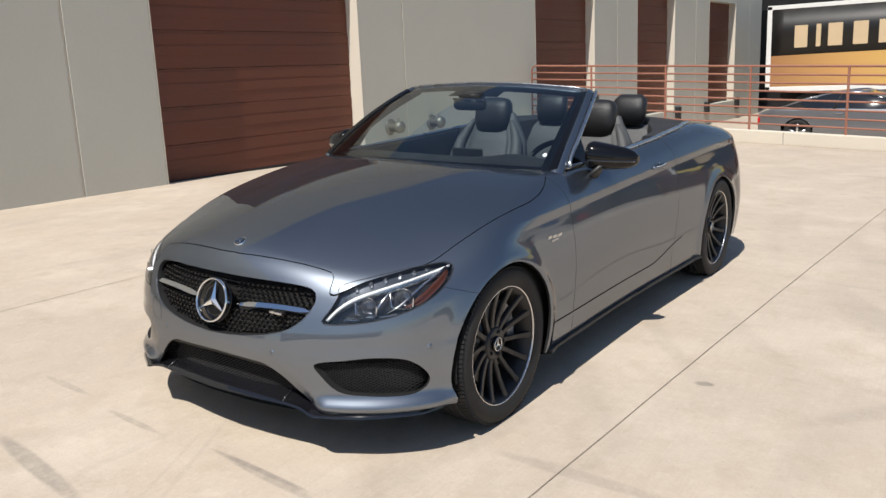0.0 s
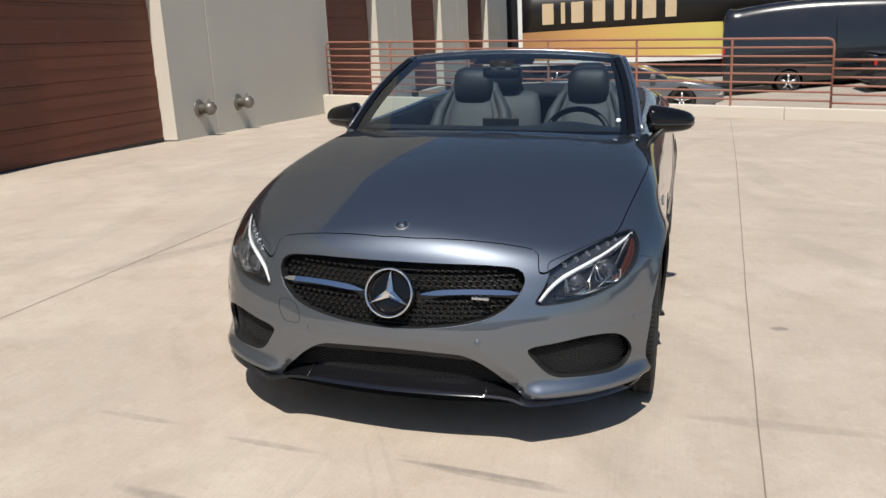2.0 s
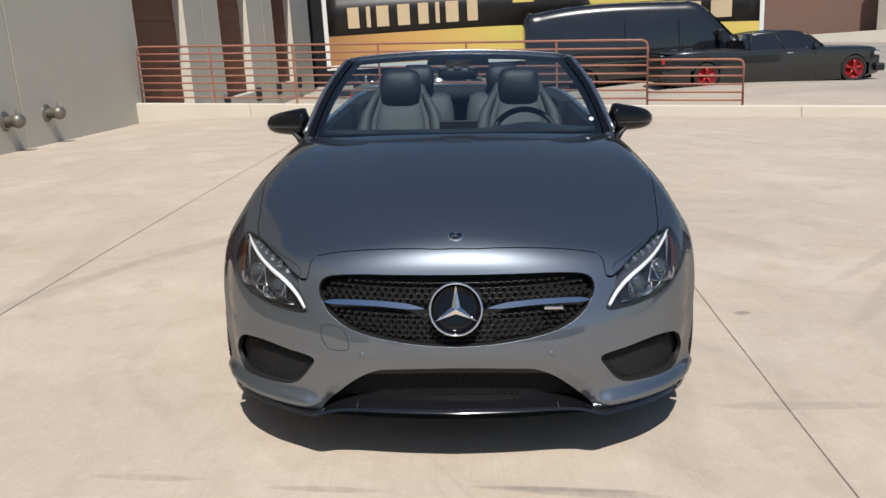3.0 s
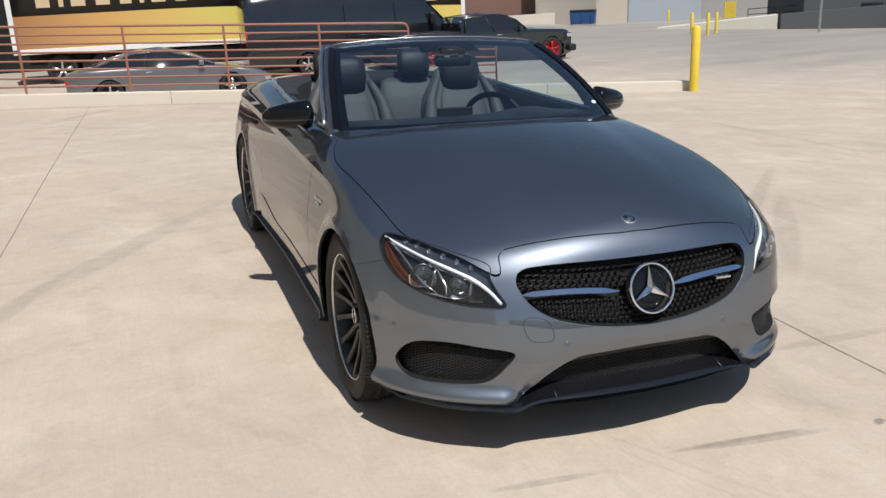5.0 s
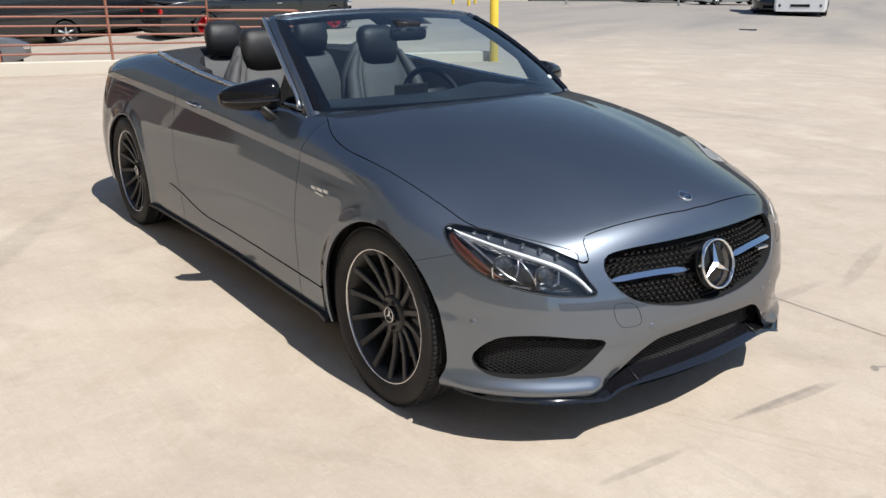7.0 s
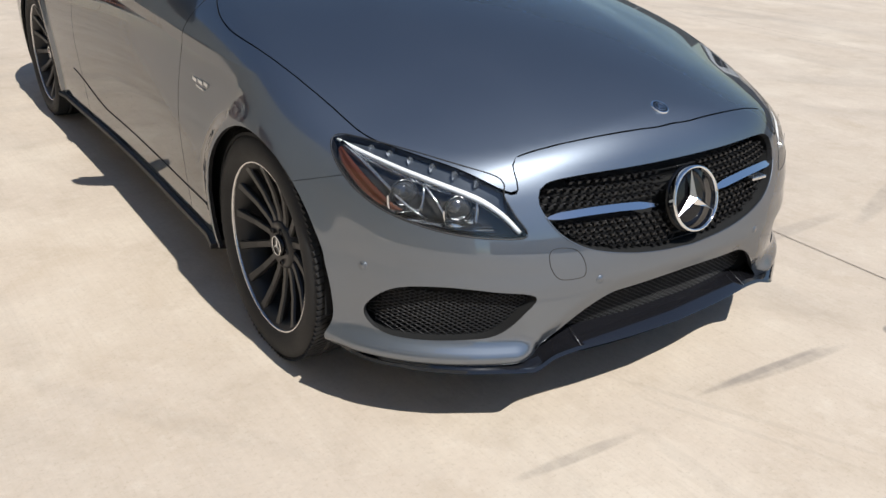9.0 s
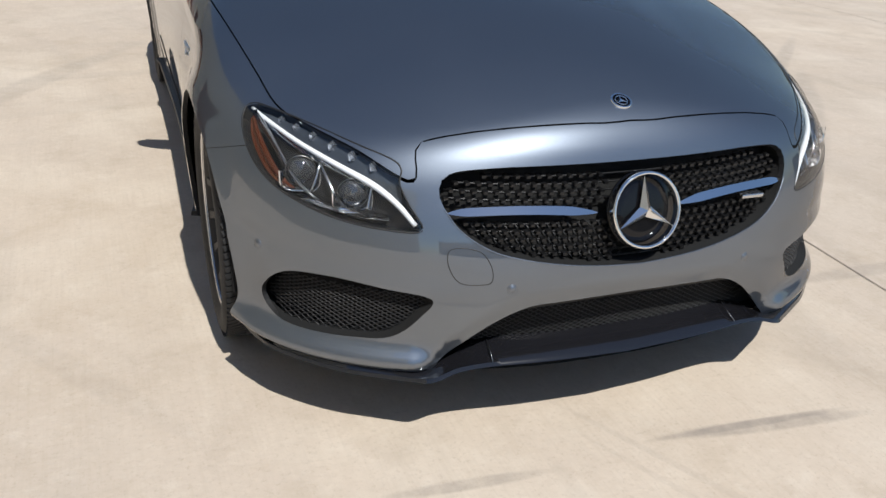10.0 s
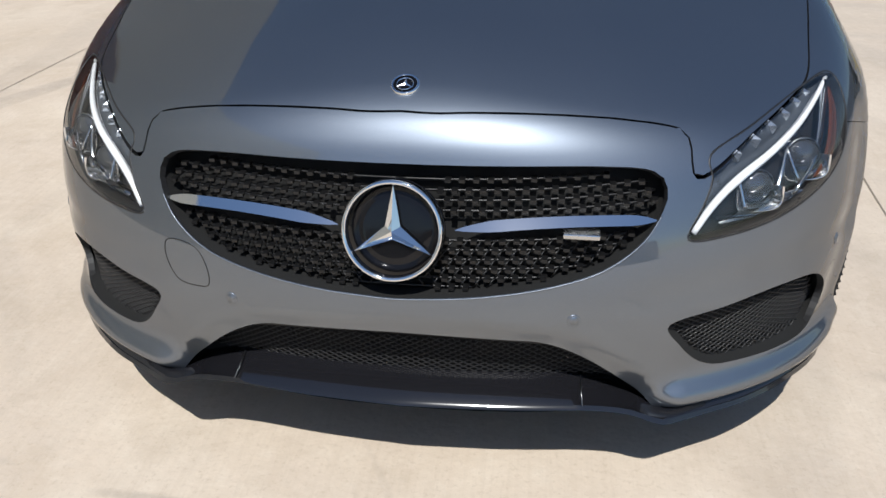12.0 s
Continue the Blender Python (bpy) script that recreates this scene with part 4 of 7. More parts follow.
def grille_fin(side):
    bm = bmesh.new()
    rings = []
    for u in np.linspace(0, 1, 24):
        x = 0.104 + (0.448 - 0.104) * u
        z = 0.578 + 0.020 * u - 0.012 * u * u + 0.006 * math.sin(math.pi * u)
        k = min(1, 0.04 + (u * 5) ** 0.7) * min(1, 0.10 + ((1 - u) * 8) ** 0.7)
        h, d = (0.0092 - 0.0018 * u) * k, 0.016 * k
        p = front_y(x, z, 0.012 - 0.006 * u)
        rings.append([(side * p[0], p[1] - 0.5 * d, p[2] - h * 0.7), (side * p[0], p[1] + 0.5 * d, p[2] + h), (side * p[0], p[1] + 1.2 * d, p[2] + h * 0.8),
                      (side * p[0], p[1] + 1.2 * d, p[2] - h * 0.9), (side * p[0], p[1], p[2] - h)])
    loft(bm, rings)
    bmesh.ops.recalc_face_normals(bm, faces=bm.faces)
    return smooth_all(bm, 30)


for s in (1, -1):
    part("grille_fin", grille_fin(s), CHROME, grille, "chrome fin")
p = front_y(0.320, 0.573, 0.0)
part("grille_badge", boxes((0.288, 0.350, p[1] - 0.014, p[1] + 0.012, 0.5685, 0.5780), bevel=0.002), SATIN_METAL, grille, "small bright badge bar")


def star_emblem():
    em = new("star_emblem")
    em.parent = grille
    tagged(em, "chrome ring with a three-armed emblem")
    lean = Matrix.Translation((0, -0.764, 0.580)) @ Matrix.Rotation(radians(-17), 4, "X")
    bm = spin(bmesh.new(), [(0.006, 0.0795), (-0.008, 0.0797), (-0.0125, 0.0815), (-0.0135, 0.084), (-0.0125, 0.0865), (-0.008, 0.0883), (0.006, 0.0885)], 72, axis="y")
    bm.transform(lean)
    part("ring", bm, CHROME, em)
    bm = spin(bmesh.new(), [(0.018, 0.089), (0.011, 0.088), (0.009, 0.05), (0.008, 0.004)], 48, axis="y")
    bm.transform(lean)
    part("emblem_plate", bm, GLOSS_BLACK, em, "gloss black sensor plate")
    for k in range(3):
        bm = bmesh.new()
        arm(bm, 0.0, 0.079, 0.0135, math.tau * k / 3, lambda u, v, h: (u, -0.001 - h * 1.1, v))
        bm.transform(lean)
        for f in bm.faces:
            f.smooth = False
        bmesh.ops.recalc_face_normals(bm, faces=bm.faces)
        part("emblem_arm", bm, CHROME, em)


star_emblem()


def lattice(poly, depth, gap, slope, x0, x1, z0, z1, side=1, r=0.0017):
    """Crossing bars clipped to an outline, set a little behind the skin."""
    bm = bmesh.new()
    for sg in (1, -1):
        c = z0 - slope * (x1 - x0) if sg > 0 else z0
        top = z1 if sg > 0 else z1 + slope * (x1 - x0)
        while c < top:
            run = []
            xs = np.arange(x0, x1, 0.012)
            zs = c + sg * slope * (xs - x0)
            for x, z, d in zip(xs, zs, inside(poly, np.abs(xs), zs)):
                if z0 < z < z1 and d < 0.001:
                    p = front_y(abs(x), z, depth)
                    run.append((side * p[0] * (1 if x >= 0 else -1), p[1], p[2]))
                elif run:
                    break
            if len(run) > 1:
                tube(bm, run, r, 4)
            c += gap
    return bm


for s in (1, -1):
    fog = new("side_intake")
    fog.parent = car
    tagged(fog, "black side air intake with diamond mesh")
    bm = bmesh.new()
    ring0, ring1 = [], []
    for x, z in FOG:
        p = front_y(x, z, 0.003)
        ring0.append((s * p[0], p[1], p[2]))
        ring1.append((s * (0.655 + (p[0] - 0.655) * 0.86), p[1] + 0.085, 0.35 + (p[2] - 0.35) * 0.9))
    rows = loft(bm, [ring0, ring1], caps=False)
    bm.faces.new(rows[1])
    for f in bm.faces:
        f.smooth = False
    part("intake_box", bm, MATTE_BLACK, fog)
    part("intake_mesh", lattice(FOG, 0.024, 0.0105, 0.58, 0.48, 0.83, 0.266, 0.40, s, 0.0015), SATIN_BLACK, fog, "black diamond mesh")
    for x, z, nm in ((0.314, 0.421, "parking_sensor"), (0.820, 0.448, "parking_sensor")):
        p, n = front_y(x, z), shell_normal(front_y(x, z)[None])[0]
        bm = bmesh.new()
        spin(bm, [(-0.004, 0.0125), (0.0008, 0.0120), (0.0012, 0.010), (0.0005, 0.0092), (0.0016, 0.0085), (0.0018, 0.0)][:-1] + [(0.0018, 0.0005)], 24, axis="z")
        q = Vector((s * n[0], n[1], n[2])).to_track_quat("Z", "Y").to_matrix().to_4x4()
        bm.transform(Matrix.Translation((s * p[0], p[1], p[2])) @ q)
        part(nm, bm, PAINT, car)
lower = new("lower_intake")
lower.parent = car
tagged(lower, "black lower air intake with diamond mesh")
part("intake_mesh", lattice(INTAKE, 0.05, 0.0115, 0.55, -0.455, 0.455, 0.232, 0.335, 1, 0.0013), SATIN_BLACK, lower, "black diamond mesh")
part("intake_bar", boxes((-0.36, 0.36, -0.722, -0.69, 0.335, 0.382), bevel=0.006), SATIN_BLACK, lower, "plain black bar above the mesh")
bm = bmesh.new()
loft(bm, [[(x, front_y(abs(x), 0.3)[1] + d, z) for z, d in ((0.43, 0.03), (0.40, 0.11), (0.24, 0.11), (0.18, 0.03))] for x in np.linspace(-0.5, 0.5, 15)], closed=False)
part("intake_box", bm, MATTE_BLACK, lower)

# tow-eye cover on the right of the bumper
bm = bmesh.new()
ringline = outline([(-0.449, 0.508), (-0.418, 0.515), (-0.380, 0.505), (-0.360, 0.473), (-0.359, 0.441), (-0.381, 0.433), (-0.427, 0.437), (-0.450, 0.472)], 6)
tube(bm, [front_y(abs(x), z, 0.0) * [-1, 1, 1] for x, z in ringline], 0.0011, 5, closed=True)
part("tow_cover_gap", bm, SATIN_BLACK, car)


def lip():
    """Black splitter round the chin."""
    key = lambda xs, vs: hermite(xs, vs)
    edge_y = key((0, 0.2, 0.37, 0.43, 0.47, 0.49, 0.53, 0.575, 0.665, 0.777, 0.824, 0.868), (-0.787, -0.774, -0.752, -0.748, -0.751, -0.750, -0.727, -0.70, -0.643, -0.537, -0.47, -0.36))
    edge_z = key((0, 0.25, 0.37, 0.43, 0.485, 0.6, 0.75, 0.85, 0.868), (0.217, 0.216, 0.214, 0.208, 0.194, 0.188, 0.188, 0.194, 0.205))
    back_z = key((0, 0.25, 0.36, 0.44, 0.475, 0.6, 0.868), (0.268, 0.262, 0.246, 0.216, 0.204, 0.206, 0.215))
    back_d = key((0, 0.25, 0.40, 0.475, 0.6, 0.868), (0.085, 0.08, 0.06, 0.03, 0.025, 0.02))
    xs = np.r_[np.linspace(-0.868, -0.505, 16), np.linspace(-0.49, -0.3, 11), np.linspace(-0.25, 0.25, 9), np.linspace(0.3, 0.49, 11), np.linspace(0.505, 0.868, 16)]
    bm = bmesh.new()
    rings = []
    for x in xs:
        a = abs(x)
        y, z, b, d = float(edge_y(a)), float(edge_z(a)), float(back_z(a)), float(back_d(a))
        k = 1 - 0.02 * (a > 0.8)
        rings.append([(x * k, y + d + 0.05, b - 0.004), (x * k, y + d, b), (x * k, y + d * 0.45, z + (b - z) * 0.42), (x, y + 0.006, z + 0.010), (x, y, z + 0.002), (x * k, y + 0.028, z - 0.006), (x * k, y + 0.14, z - 0.004)])
    loft(bm, rings)
    bmesh.ops.recalc_face_normals(bm, faces=bm.faces)
    return smooth_all(bm, 40)


splitter = part("front_lip", lip(), LIP_BLACK, car, "gloss black front splitter")
for s in (1, -1):
    bm = bmesh.new()
    tube(bm, [(s * 0.335, -0.697, 0.2545), (s * 0.337, -0.725, 0.240), (s * 0.340, -0.752, 0.227)], 0.0010, 6)
    part("lip_seam", bm, DIM_METAL, splitter, "thin bright seam")

# hood emblem
p = on_top(0, -0.606)
n = shell_normal(p[None])[0]
q = Matrix.Translation(p) @ Vector(n).to_track_quat("Z", "Y").to_matrix().to_4x4()
em = new("hood_emblem")
em.parent = car
bm = spin(bmesh.new(), [(-0.002, 0.026), (0.0025, 0.0255), (0.0035, 0.0235), (0.0025, 0.0215)], 40, axis="z")
bm.transform(q)
part("emblem_ring", bm, CHROME, em)
bm = spin(bmesh.new(), [(0.002, 0.0215), (0.0022, 0.015), (0.0022, 0.0004)], 40, axis="z")
bm.transform(q)
part("emblem_disc", bm, GLOSS_BLACK, em)
bm = bmesh.new()
spin(bm, [(0.0022, 0.0155), (0.0034, 0.0148), (0.0022, 0.014)], 32, axis="z")
for k in range(3):
    arm(bm, 0.0, 0.0145, 0.003, math.tau * k / 3, lambda u, v, h: (u, v, 0.0024 + h * 0.7))
bm.transform(q)
part("emblem_figure", bm, CHROME, em)


# -- head lamps --
lamp_right = flipped(lamp_skin)


def lamp_point(x, z, depth, s):
    p = front_y(x, z, depth)
    return Vector((s * p[0], p[1], p[2]))


def head_lamp(s, lens):
    hl = new("head_lamp")
    hl.parent = car
    tagged(hl, "clear head lamp with a white light guide and two projectors")
    shell_back = lens.copy()
    co = np.array([v.co for v in lens.verts])
    co[:, 0] *= s
    n = shell_normal(co)
    for v, c, m in zip(shell_back.verts, co, n):
        q = c - m * 0.045
        v.co = Vector((s * q[0], q[1], q[2]))
    rim = [e for e in shell_back.edges if len(e.link_faces) == 1]
    at = {v: i for i, v in enumerate(shell_back.verts)}
    front = {v: shell_back.verts.new((s * co[at[v]][0], *co[at[v]][1:])) for v in {v for e in rim for v in e.verts}}
    for e in rim:
        a, b = e.verts
        shell_back.faces.new((a, b, front[b], front[a]))
    bmesh.ops.recalc_face_normals(shell_back, faces=shell_back.faces)
    part("lamp_housing", shell_back, LAMP_GREY, hl)
    for f in lens.faces:
        f.smooth = True
    glass_ob = skin_part("lamp_lens", lens, hl, LENS_GLASS, "clear polycarbonate lens")
    glass_ob.visible_shadow = False
    # light guide
    cx = hermite((0, 0.15, 0.35, 0.55, 0.75, 0.9, 1), (0.515, 0.545, 0.595, 0.66, 0.725, 0.772, 0.796))
    cz = hermite((0, 0.15, 0.35, 0.55, 0.75, 0.9, 1), (0.557, 0.596, 0.636, 0.666, 0.692, 0.714, 0.727))
    bm = bmesh.new()
    pts = [lamp_point(float(cx(u)), float(cz(u)), 0.012, s) for u in np.linspace(0, 1, 30)]
    tube(bm, pts, [0.0080 * (1 - 0.35 * abs(2 * u - 0.7)) for u in np.linspace(0, 1, 30)], 8)
    part("light_guide", bm, LAMP_WHITE, hl, "white light guide")
    bm = bmesh.new()
    line = [[lamp_point(float(cx(u)), float(cz(u)) + dz, 0.02 + dd, s) for dz, dd in ((0.006, 0.0), (-0.012, 0.0), (-0.014, 0.02))] for u in np.linspace(0.02, 0.98, 20)]
    loft(bm, line, closed=False)
    part("guide_shelf", bm, SILVER_BOWL, hl)
    # row of small cells above the guide
    for x, z, r in ((0.580, 0.675, 0.024), (0.617, 0.689, 0.024), (0.652, 0.700, 0.0225), (0.685, 0.709, 0.020), (0.715, 0.717, 0.017), (0.742, 0.723, 0.014)):
        p = lamp_point(x, z, 0.020, s)
        bm = bmesh.new()
        bmesh.ops.create_icosphere(bm, subdivisions=1, radius=1, matrix=Matrix.Translation(p) @ Matrix.Rotation(s * radians(-35), 4, "Z") @ Matrix.Diagonal((r, 0.010, r * 0.72, 1)))
        part("light_cell", bm, CLEAR_CELL, hl)
    # projectors in bright cups
    for x, z, r in ((0.735, 0.642, 0.041), (0.638, 0.612, 0.039)):
        p = lamp_point(x, z, 0.026, s)
        way = Vector((s * 0.28, -0.95, 0.12)).to_track_quat("Z", "Y").to_matrix().to_4x4()
        m = Matrix.Translation(p) @ way
        bm = bmesh.new()
        ring = []
        for u, rr in ((-0.02, 0.55), (0.0, 0.8), (0.016, 1.0), (0.02, 1.06), (0.016, 1.1)):
            row = []
            for k in range(17):
                a = math.pi * (0.97 + 1.06 * k / 16)
                c, sn = math.cos(a), math.sin(a)
                sq = 1 / max(abs(c) ** 4.5 + abs(sn) ** 4.5, 1e-6) ** (1 / 4.5)
                row.append((rr * r * sq * c * 1.05, rr * r * sq * sn * 0.95, u))
            ring.append(row)
        loft(bm, ring, closed=False)
        bm.transform(m)
        part("lamp_cup", bm, SILVER_BOWL, hl, "bright half-round reflector cup")
        bm = bmesh.new()
        bmesh.ops.create_uvsphere(bm, u_segments=24, v_segments=14, radius=r * 0.84, matrix=Matrix.Translation((0, 0, -0.012)) @ Matrix.Diagonal((1.08, 0.95, 0.72, 1)))
        for f in bm.faces:
            f.smooth = True
        bm.transform(m)
        part("projector_lens", bm, PROJECTOR, hl, "round projector lens")
        bm = spin(bmesh.new(), [(-0.006, r * 0.85), (0.0, r * 0.87), (0.0, r * 0.83)], 28, axis="z")
        bm.transform(m)
        part("projector_ring", bm, DIM_METAL, hl)
    # slanted bright fins between the projectors
    for (xa, za), (xb, zb) in (((0.690, 0.664), (0.668, 0.588)), ((0.690, 0.664), (0.716, 0.602)), ((0.596, 0.634), (0.610, 0.580))):
        bm = bmesh.new()
        tube(bm, [lamp_point(xa + (xb - xa) * u, za + (zb - za) * u, 0.016, s) for u in np.linspace(0, 1, 8)], [0.0026 + 0.0030 * u for u in np.linspace(0, 1, 8)], 6)
        part("lamp_fin", bm, SILVER_BOWL, hl)
    # bright trim below the projectors
    bm = bmesh.new()
    loft(bm, [[lamp_point(x, 0.562 + 0.20 * max(0, x - 0.62) ** 1.2 + dz, d, s) for dz, d in ((0.0, 0.026), (0.011, 0.036), (0.013, 0.05))] for x in np.linspace(0.57, 0.77, 14)], closed=False)
    part("lamp_trim", bm, SILVER_BOWL, hl)
    bm = bmesh.new()
    loft(bm, [[lamp_point(x, z, 0.014, s), lamp_point(x - 0.004, z - 0.012, 0.026, s)] for x, z in ((0.60, 0.583), (0.64, 0.578), (0.68, 0.580))], closed=False)
    part("lamp_trim", bm, SILVER_BOWL, hl)
    # the guide turns down at its outer end, with the amber marker beyond it
    hook = hermite((0, 0.3, 0.6, 0.85, 1), (0.792, 0.775, 0.757, 0.735, 0.705)), hermite((0, 0.3, 0.6, 0.85, 1), (0.722, 0.688, 0.648, 0.610, 0.586))
    rim = hermite((0, 0.3, 0.6, 0.85, 1), (0.806, 0.816, 0.806, 0.782, 0.750)), hermite((0, 0.3, 0.6, 0.85, 1), (0.712, 0.676, 0.632, 0.604, 0.590))
    steps = np.linspace(0, 1, 14)
    bm = bmesh.new()
    tube(bm, [lamp_point(float(hook[0](u)), float(hook[1](u)), 0.014, s) for u in steps], [0.0085 * (1 - 0.6 * u) for u in steps], 8)
    part("guide_hook", bm, SILVER_BOWL, hl, "bright hook of the light guide")
    bm = bmesh.new()
    loft(bm, [[lamp_point(float(hook[0](u) * (1 - k) + rim[0](u) * k), float(hook[1](u) * (1 - k) + rim[1](u) * k), 0.018 - 0.008 * k + 0.004 * math.sin(9 * k), s) for k in np.linspace(0.42, 0.94, 6)] for u in np.linspace(0.03, 0.9, 12)], closed=False)
    part("amber_marker", bm, AMBER, hl, "dark amber side marker")
    # smoked strip above the guide, black surround of the projectors, black rim of the lens
    bm = bmesh.new()
    roof = hermite((0.53, 0.545, 0.60, 0.675, 0.745, 0.788), (0.672, 0.680, 0.694, 0.711, 0.723, 0.727))
    loft(bm, [[lamp_point(float(cx(u)), float(cz(u)) * (1 - k) + max(float(cz(u)) + 0.004, float(roof(float(cx(u))))) * k, 0.022 - 0.006 * k, s) for k in (0.05, 0.5, 0.97)] for u in np.linspace(0.12, 0.97, 18)], closed=False)
    part("smoked_strip", bm, STRIP_BLUE, hl, "smoked blue-grey strip")
    bm = bmesh.new()
    loft(bm, [[lamp_point(x, z0 + (z1 - z0) * k, 0.038, s) for k in (0, 0.5, 1)] for x, z0, z1 in ((0.575, 0.575, 0.612), (0.62, 0.578, 0.640), (0.68, 0.588, 0.668), (0.73, 0.602, 0.686), (0.765, 0.64, 0.694))], closed=False)
    part("lamp_surround", bm, LAMP_GREY, hl, "smoked projector surround")
    bm = bmesh.new()
    tube(bm, [lamp_point(x, z, 0.0015, s) for x, z in LAMP], 0.0026, 5, closed=True)
    part("lens_rim", bm, SATIN_BLACK, hl)


head_lamp(1, lamp_skin)
head_lamp(-1, lamp_right)

# ---- the car: windscreen, doors, cabin ----
def screen_point(u, v, out=0.0):
    """u across from -1 to 1, v from the cowl up to the header."""
    a = np.array((0.715 * u, 0.445 + 0.27 * u * u, 0.985 - 0.03 * u * u))
    b = np.array((0.575 * u, 1.305 + 0.06 * u * u, 1.340 - 0.03 * u * u))
    bulge = 0.035 * 4 * v * (1 - v) * (1 - 0.3 * u * u)
    return a + (b - a) * v + np.array((0, -0.55, 0.83)) * (bulge + out) + np.array((0.05 * u * abs(u) * 0.35 * 4 * v * (1 - v), 0, 0))


def sheet(fn, us, vs):
    bm = bmesh.new()
    rows = [[bm.verts.new(fn(u, v)) for u in us] for v in vs]
    for a, b in zip(rows, rows[1:]):
        for k in range(len(us) - 1):
            bm.faces.new((a[k], a[k + 1], b[k + 1], b[k])).smooth = True
    return bm


screen = new("windscreen")
screen.parent = car
tagged(screen, "raked clear windscreen with a black border")
pane = part("screen_glass", sheet(screen_point, np.linspace(-1, 1, 33), np.linspace(0, 1, 20)), SCREEN_GLASS, screen)
pane.visible_shadow = False
for name, us, vs in (("screen_border", np.linspace(-1, 1, 33), (0.0, 0.045)), ("screen_border", np.linspace(-1, 1, 33), (0.885, 1.0)),
                     ("screen_border", (-1.0, -0.935), np.linspace(0.045, 0.885, 16)), ("screen_border", (0.935, 1.0), np.linspace(0.045, 0.885, 16))):
    part(name, sheet(lambda u, v: screen_point(u, v, -0.003), us, vs), GLOSS_BLACK, screen)
part("mirror_shade", sheet(lambda u, v: screen_point(u, v, -0.006), np.linspace(-0.27, 0.27, 9), np.linspace(0.80, 0.90, 5)), GLOSS_BLACK, screen)
part("sticker", spin(bmesh.new(), [(0.0, 0.012), (0.001, 0.0118), (0.0012, 0.001)], 20, axis="y"), LAMP_WHITE, screen, "small round white sticker").matrix_local = Matrix.Translation(screen_point(0.925, 0.155, 0.002)) @ Matrix.Rotation(radians(-45), 4, "X")


def pillar(s):
    bm = bmesh.new()
    rings = []
    for v in np.linspace(-0.2, 1.0, 24):
        e = screen_point(s, v)
        w = 0.052 + 0.05 * max(0, 0.18 - v) ** 1.2 * 2.5
        dx, dy = s * w * 0.75, w * 0.9
        rings.append([(e[0] - s * 0.008, e[1] - 0.004, e[2] + 0.006), (e[0] + dx * 0.4, e[1] + dy * 0.12, e[2] + 0.010), (e[0] + dx * 0.85, e[1] + dy * 0.5, e[2] + 0.002),
                      (e[0] + dx, e[1] + dy * 0.95, e[2] - 0.012), (e[0] + dx * 0.6, e[1] + dy * 1.15, e[2] - 0.022), (e[0] - s * 0.02, e[1] + dy * 0.8, e[2] - 0.03)])
    loft(bm, rings)
    bmesh.ops.recalc_face_normals(bm, faces=bm.faces)
    part("pillar", bm, PAINT, screen, "grey metallic windscreen pillar")
    bm = bmesh.new()
    loft(bm, [[Vector(q[0]) + Vector((-s * 0.004, -0.004, 0.001)), Vector(q[1]).lerp(Vector(q[2]), 0.1) + Vector((0, -0.003, 0.004)), Vector(q[1]).lerp(Vector(q[2]), 0.2) + Vector((0, 0, -0.002)),
               Vector(q[0]) + Vector((0, 0, -0.004))] for q in rings[4:-1]])
    bmesh.ops.recalc_face_normals(bm, faces=bm.faces)
    part("pillar_cover", smooth_all(bm), GLOSS_BLACK, screen, "black strip between the pillar and the glass")
    bm = bmesh.new()
    loft(bm, [[Vector(q[4]) + Vector((0, 0.004, -0.002)), Vector(q[5]) + Vector((-s * 0.006, 0.006, -0.006)), Vector(q[0]) + Vector((-s * 0.012, 0.012, -0.012)), Vector(q[5]) + Vector((s * 0.01, 0, 0.006))] for q in rings[2:]])
    bmesh.ops.recalc_face_normals(bm, faces=bm.faces)
    part("pillar_lining", smooth_all(bm), SATIN_BLACK, screen, "black lining inside the pillar")
    bm = bmesh.new()
    tube(bm, [Vector(r[3]) + Vector((s * 0.006, 0.004, 0.004)) for r in rings[5:]], 0.0105, 8)
    part("pillar_trim", bm, SATIN_METAL, screen, "bright trim strip")


for s in (1, -1):
    pillar(s)


def header_bar():
    bm = bmesh.new()
    rings = []
    for u in np.linspace(-1.075, 1.075, 30):
        e = screen_point(np.clip(u, -1, 1), 1.0)
        x = 0.575 * u
        k = max(0.0, abs(u) - 0.95) / 0.125
        d = -0.03 * k * k
        rings.append([(x, e[1] - 0.05, e[2] - 0.030 + d), (x, e[1] - 0.012, e[2] - 0.002 + d), (x, e[1] + 0.02, e[2] + 0.010 + d), (x, e[1] + 0.06, e[2] + 0.010 + d), (x, e[1] + 0.088, e[2] - 0.002 + d),
                      (x, e[1] + 0.09, e[2] - 0.022 + d), (x, e[1] + 0.03, e[2] - 0.030 + d)])
    loft(bm, rings)
    bmesh.ops.recalc_face_normals(bm, faces=bm.faces)
    part("header", bm, PAINT, screen, "grey metallic windscreen header")
    bm = bmesh.new()
    tube(bm, [Vector(r[2]) + Vector((0, -0.012, 0.001)) for r in rings[1:-1]], 0.0035, 6)
    part("header_trim", bm, SATIN_METAL, screen)


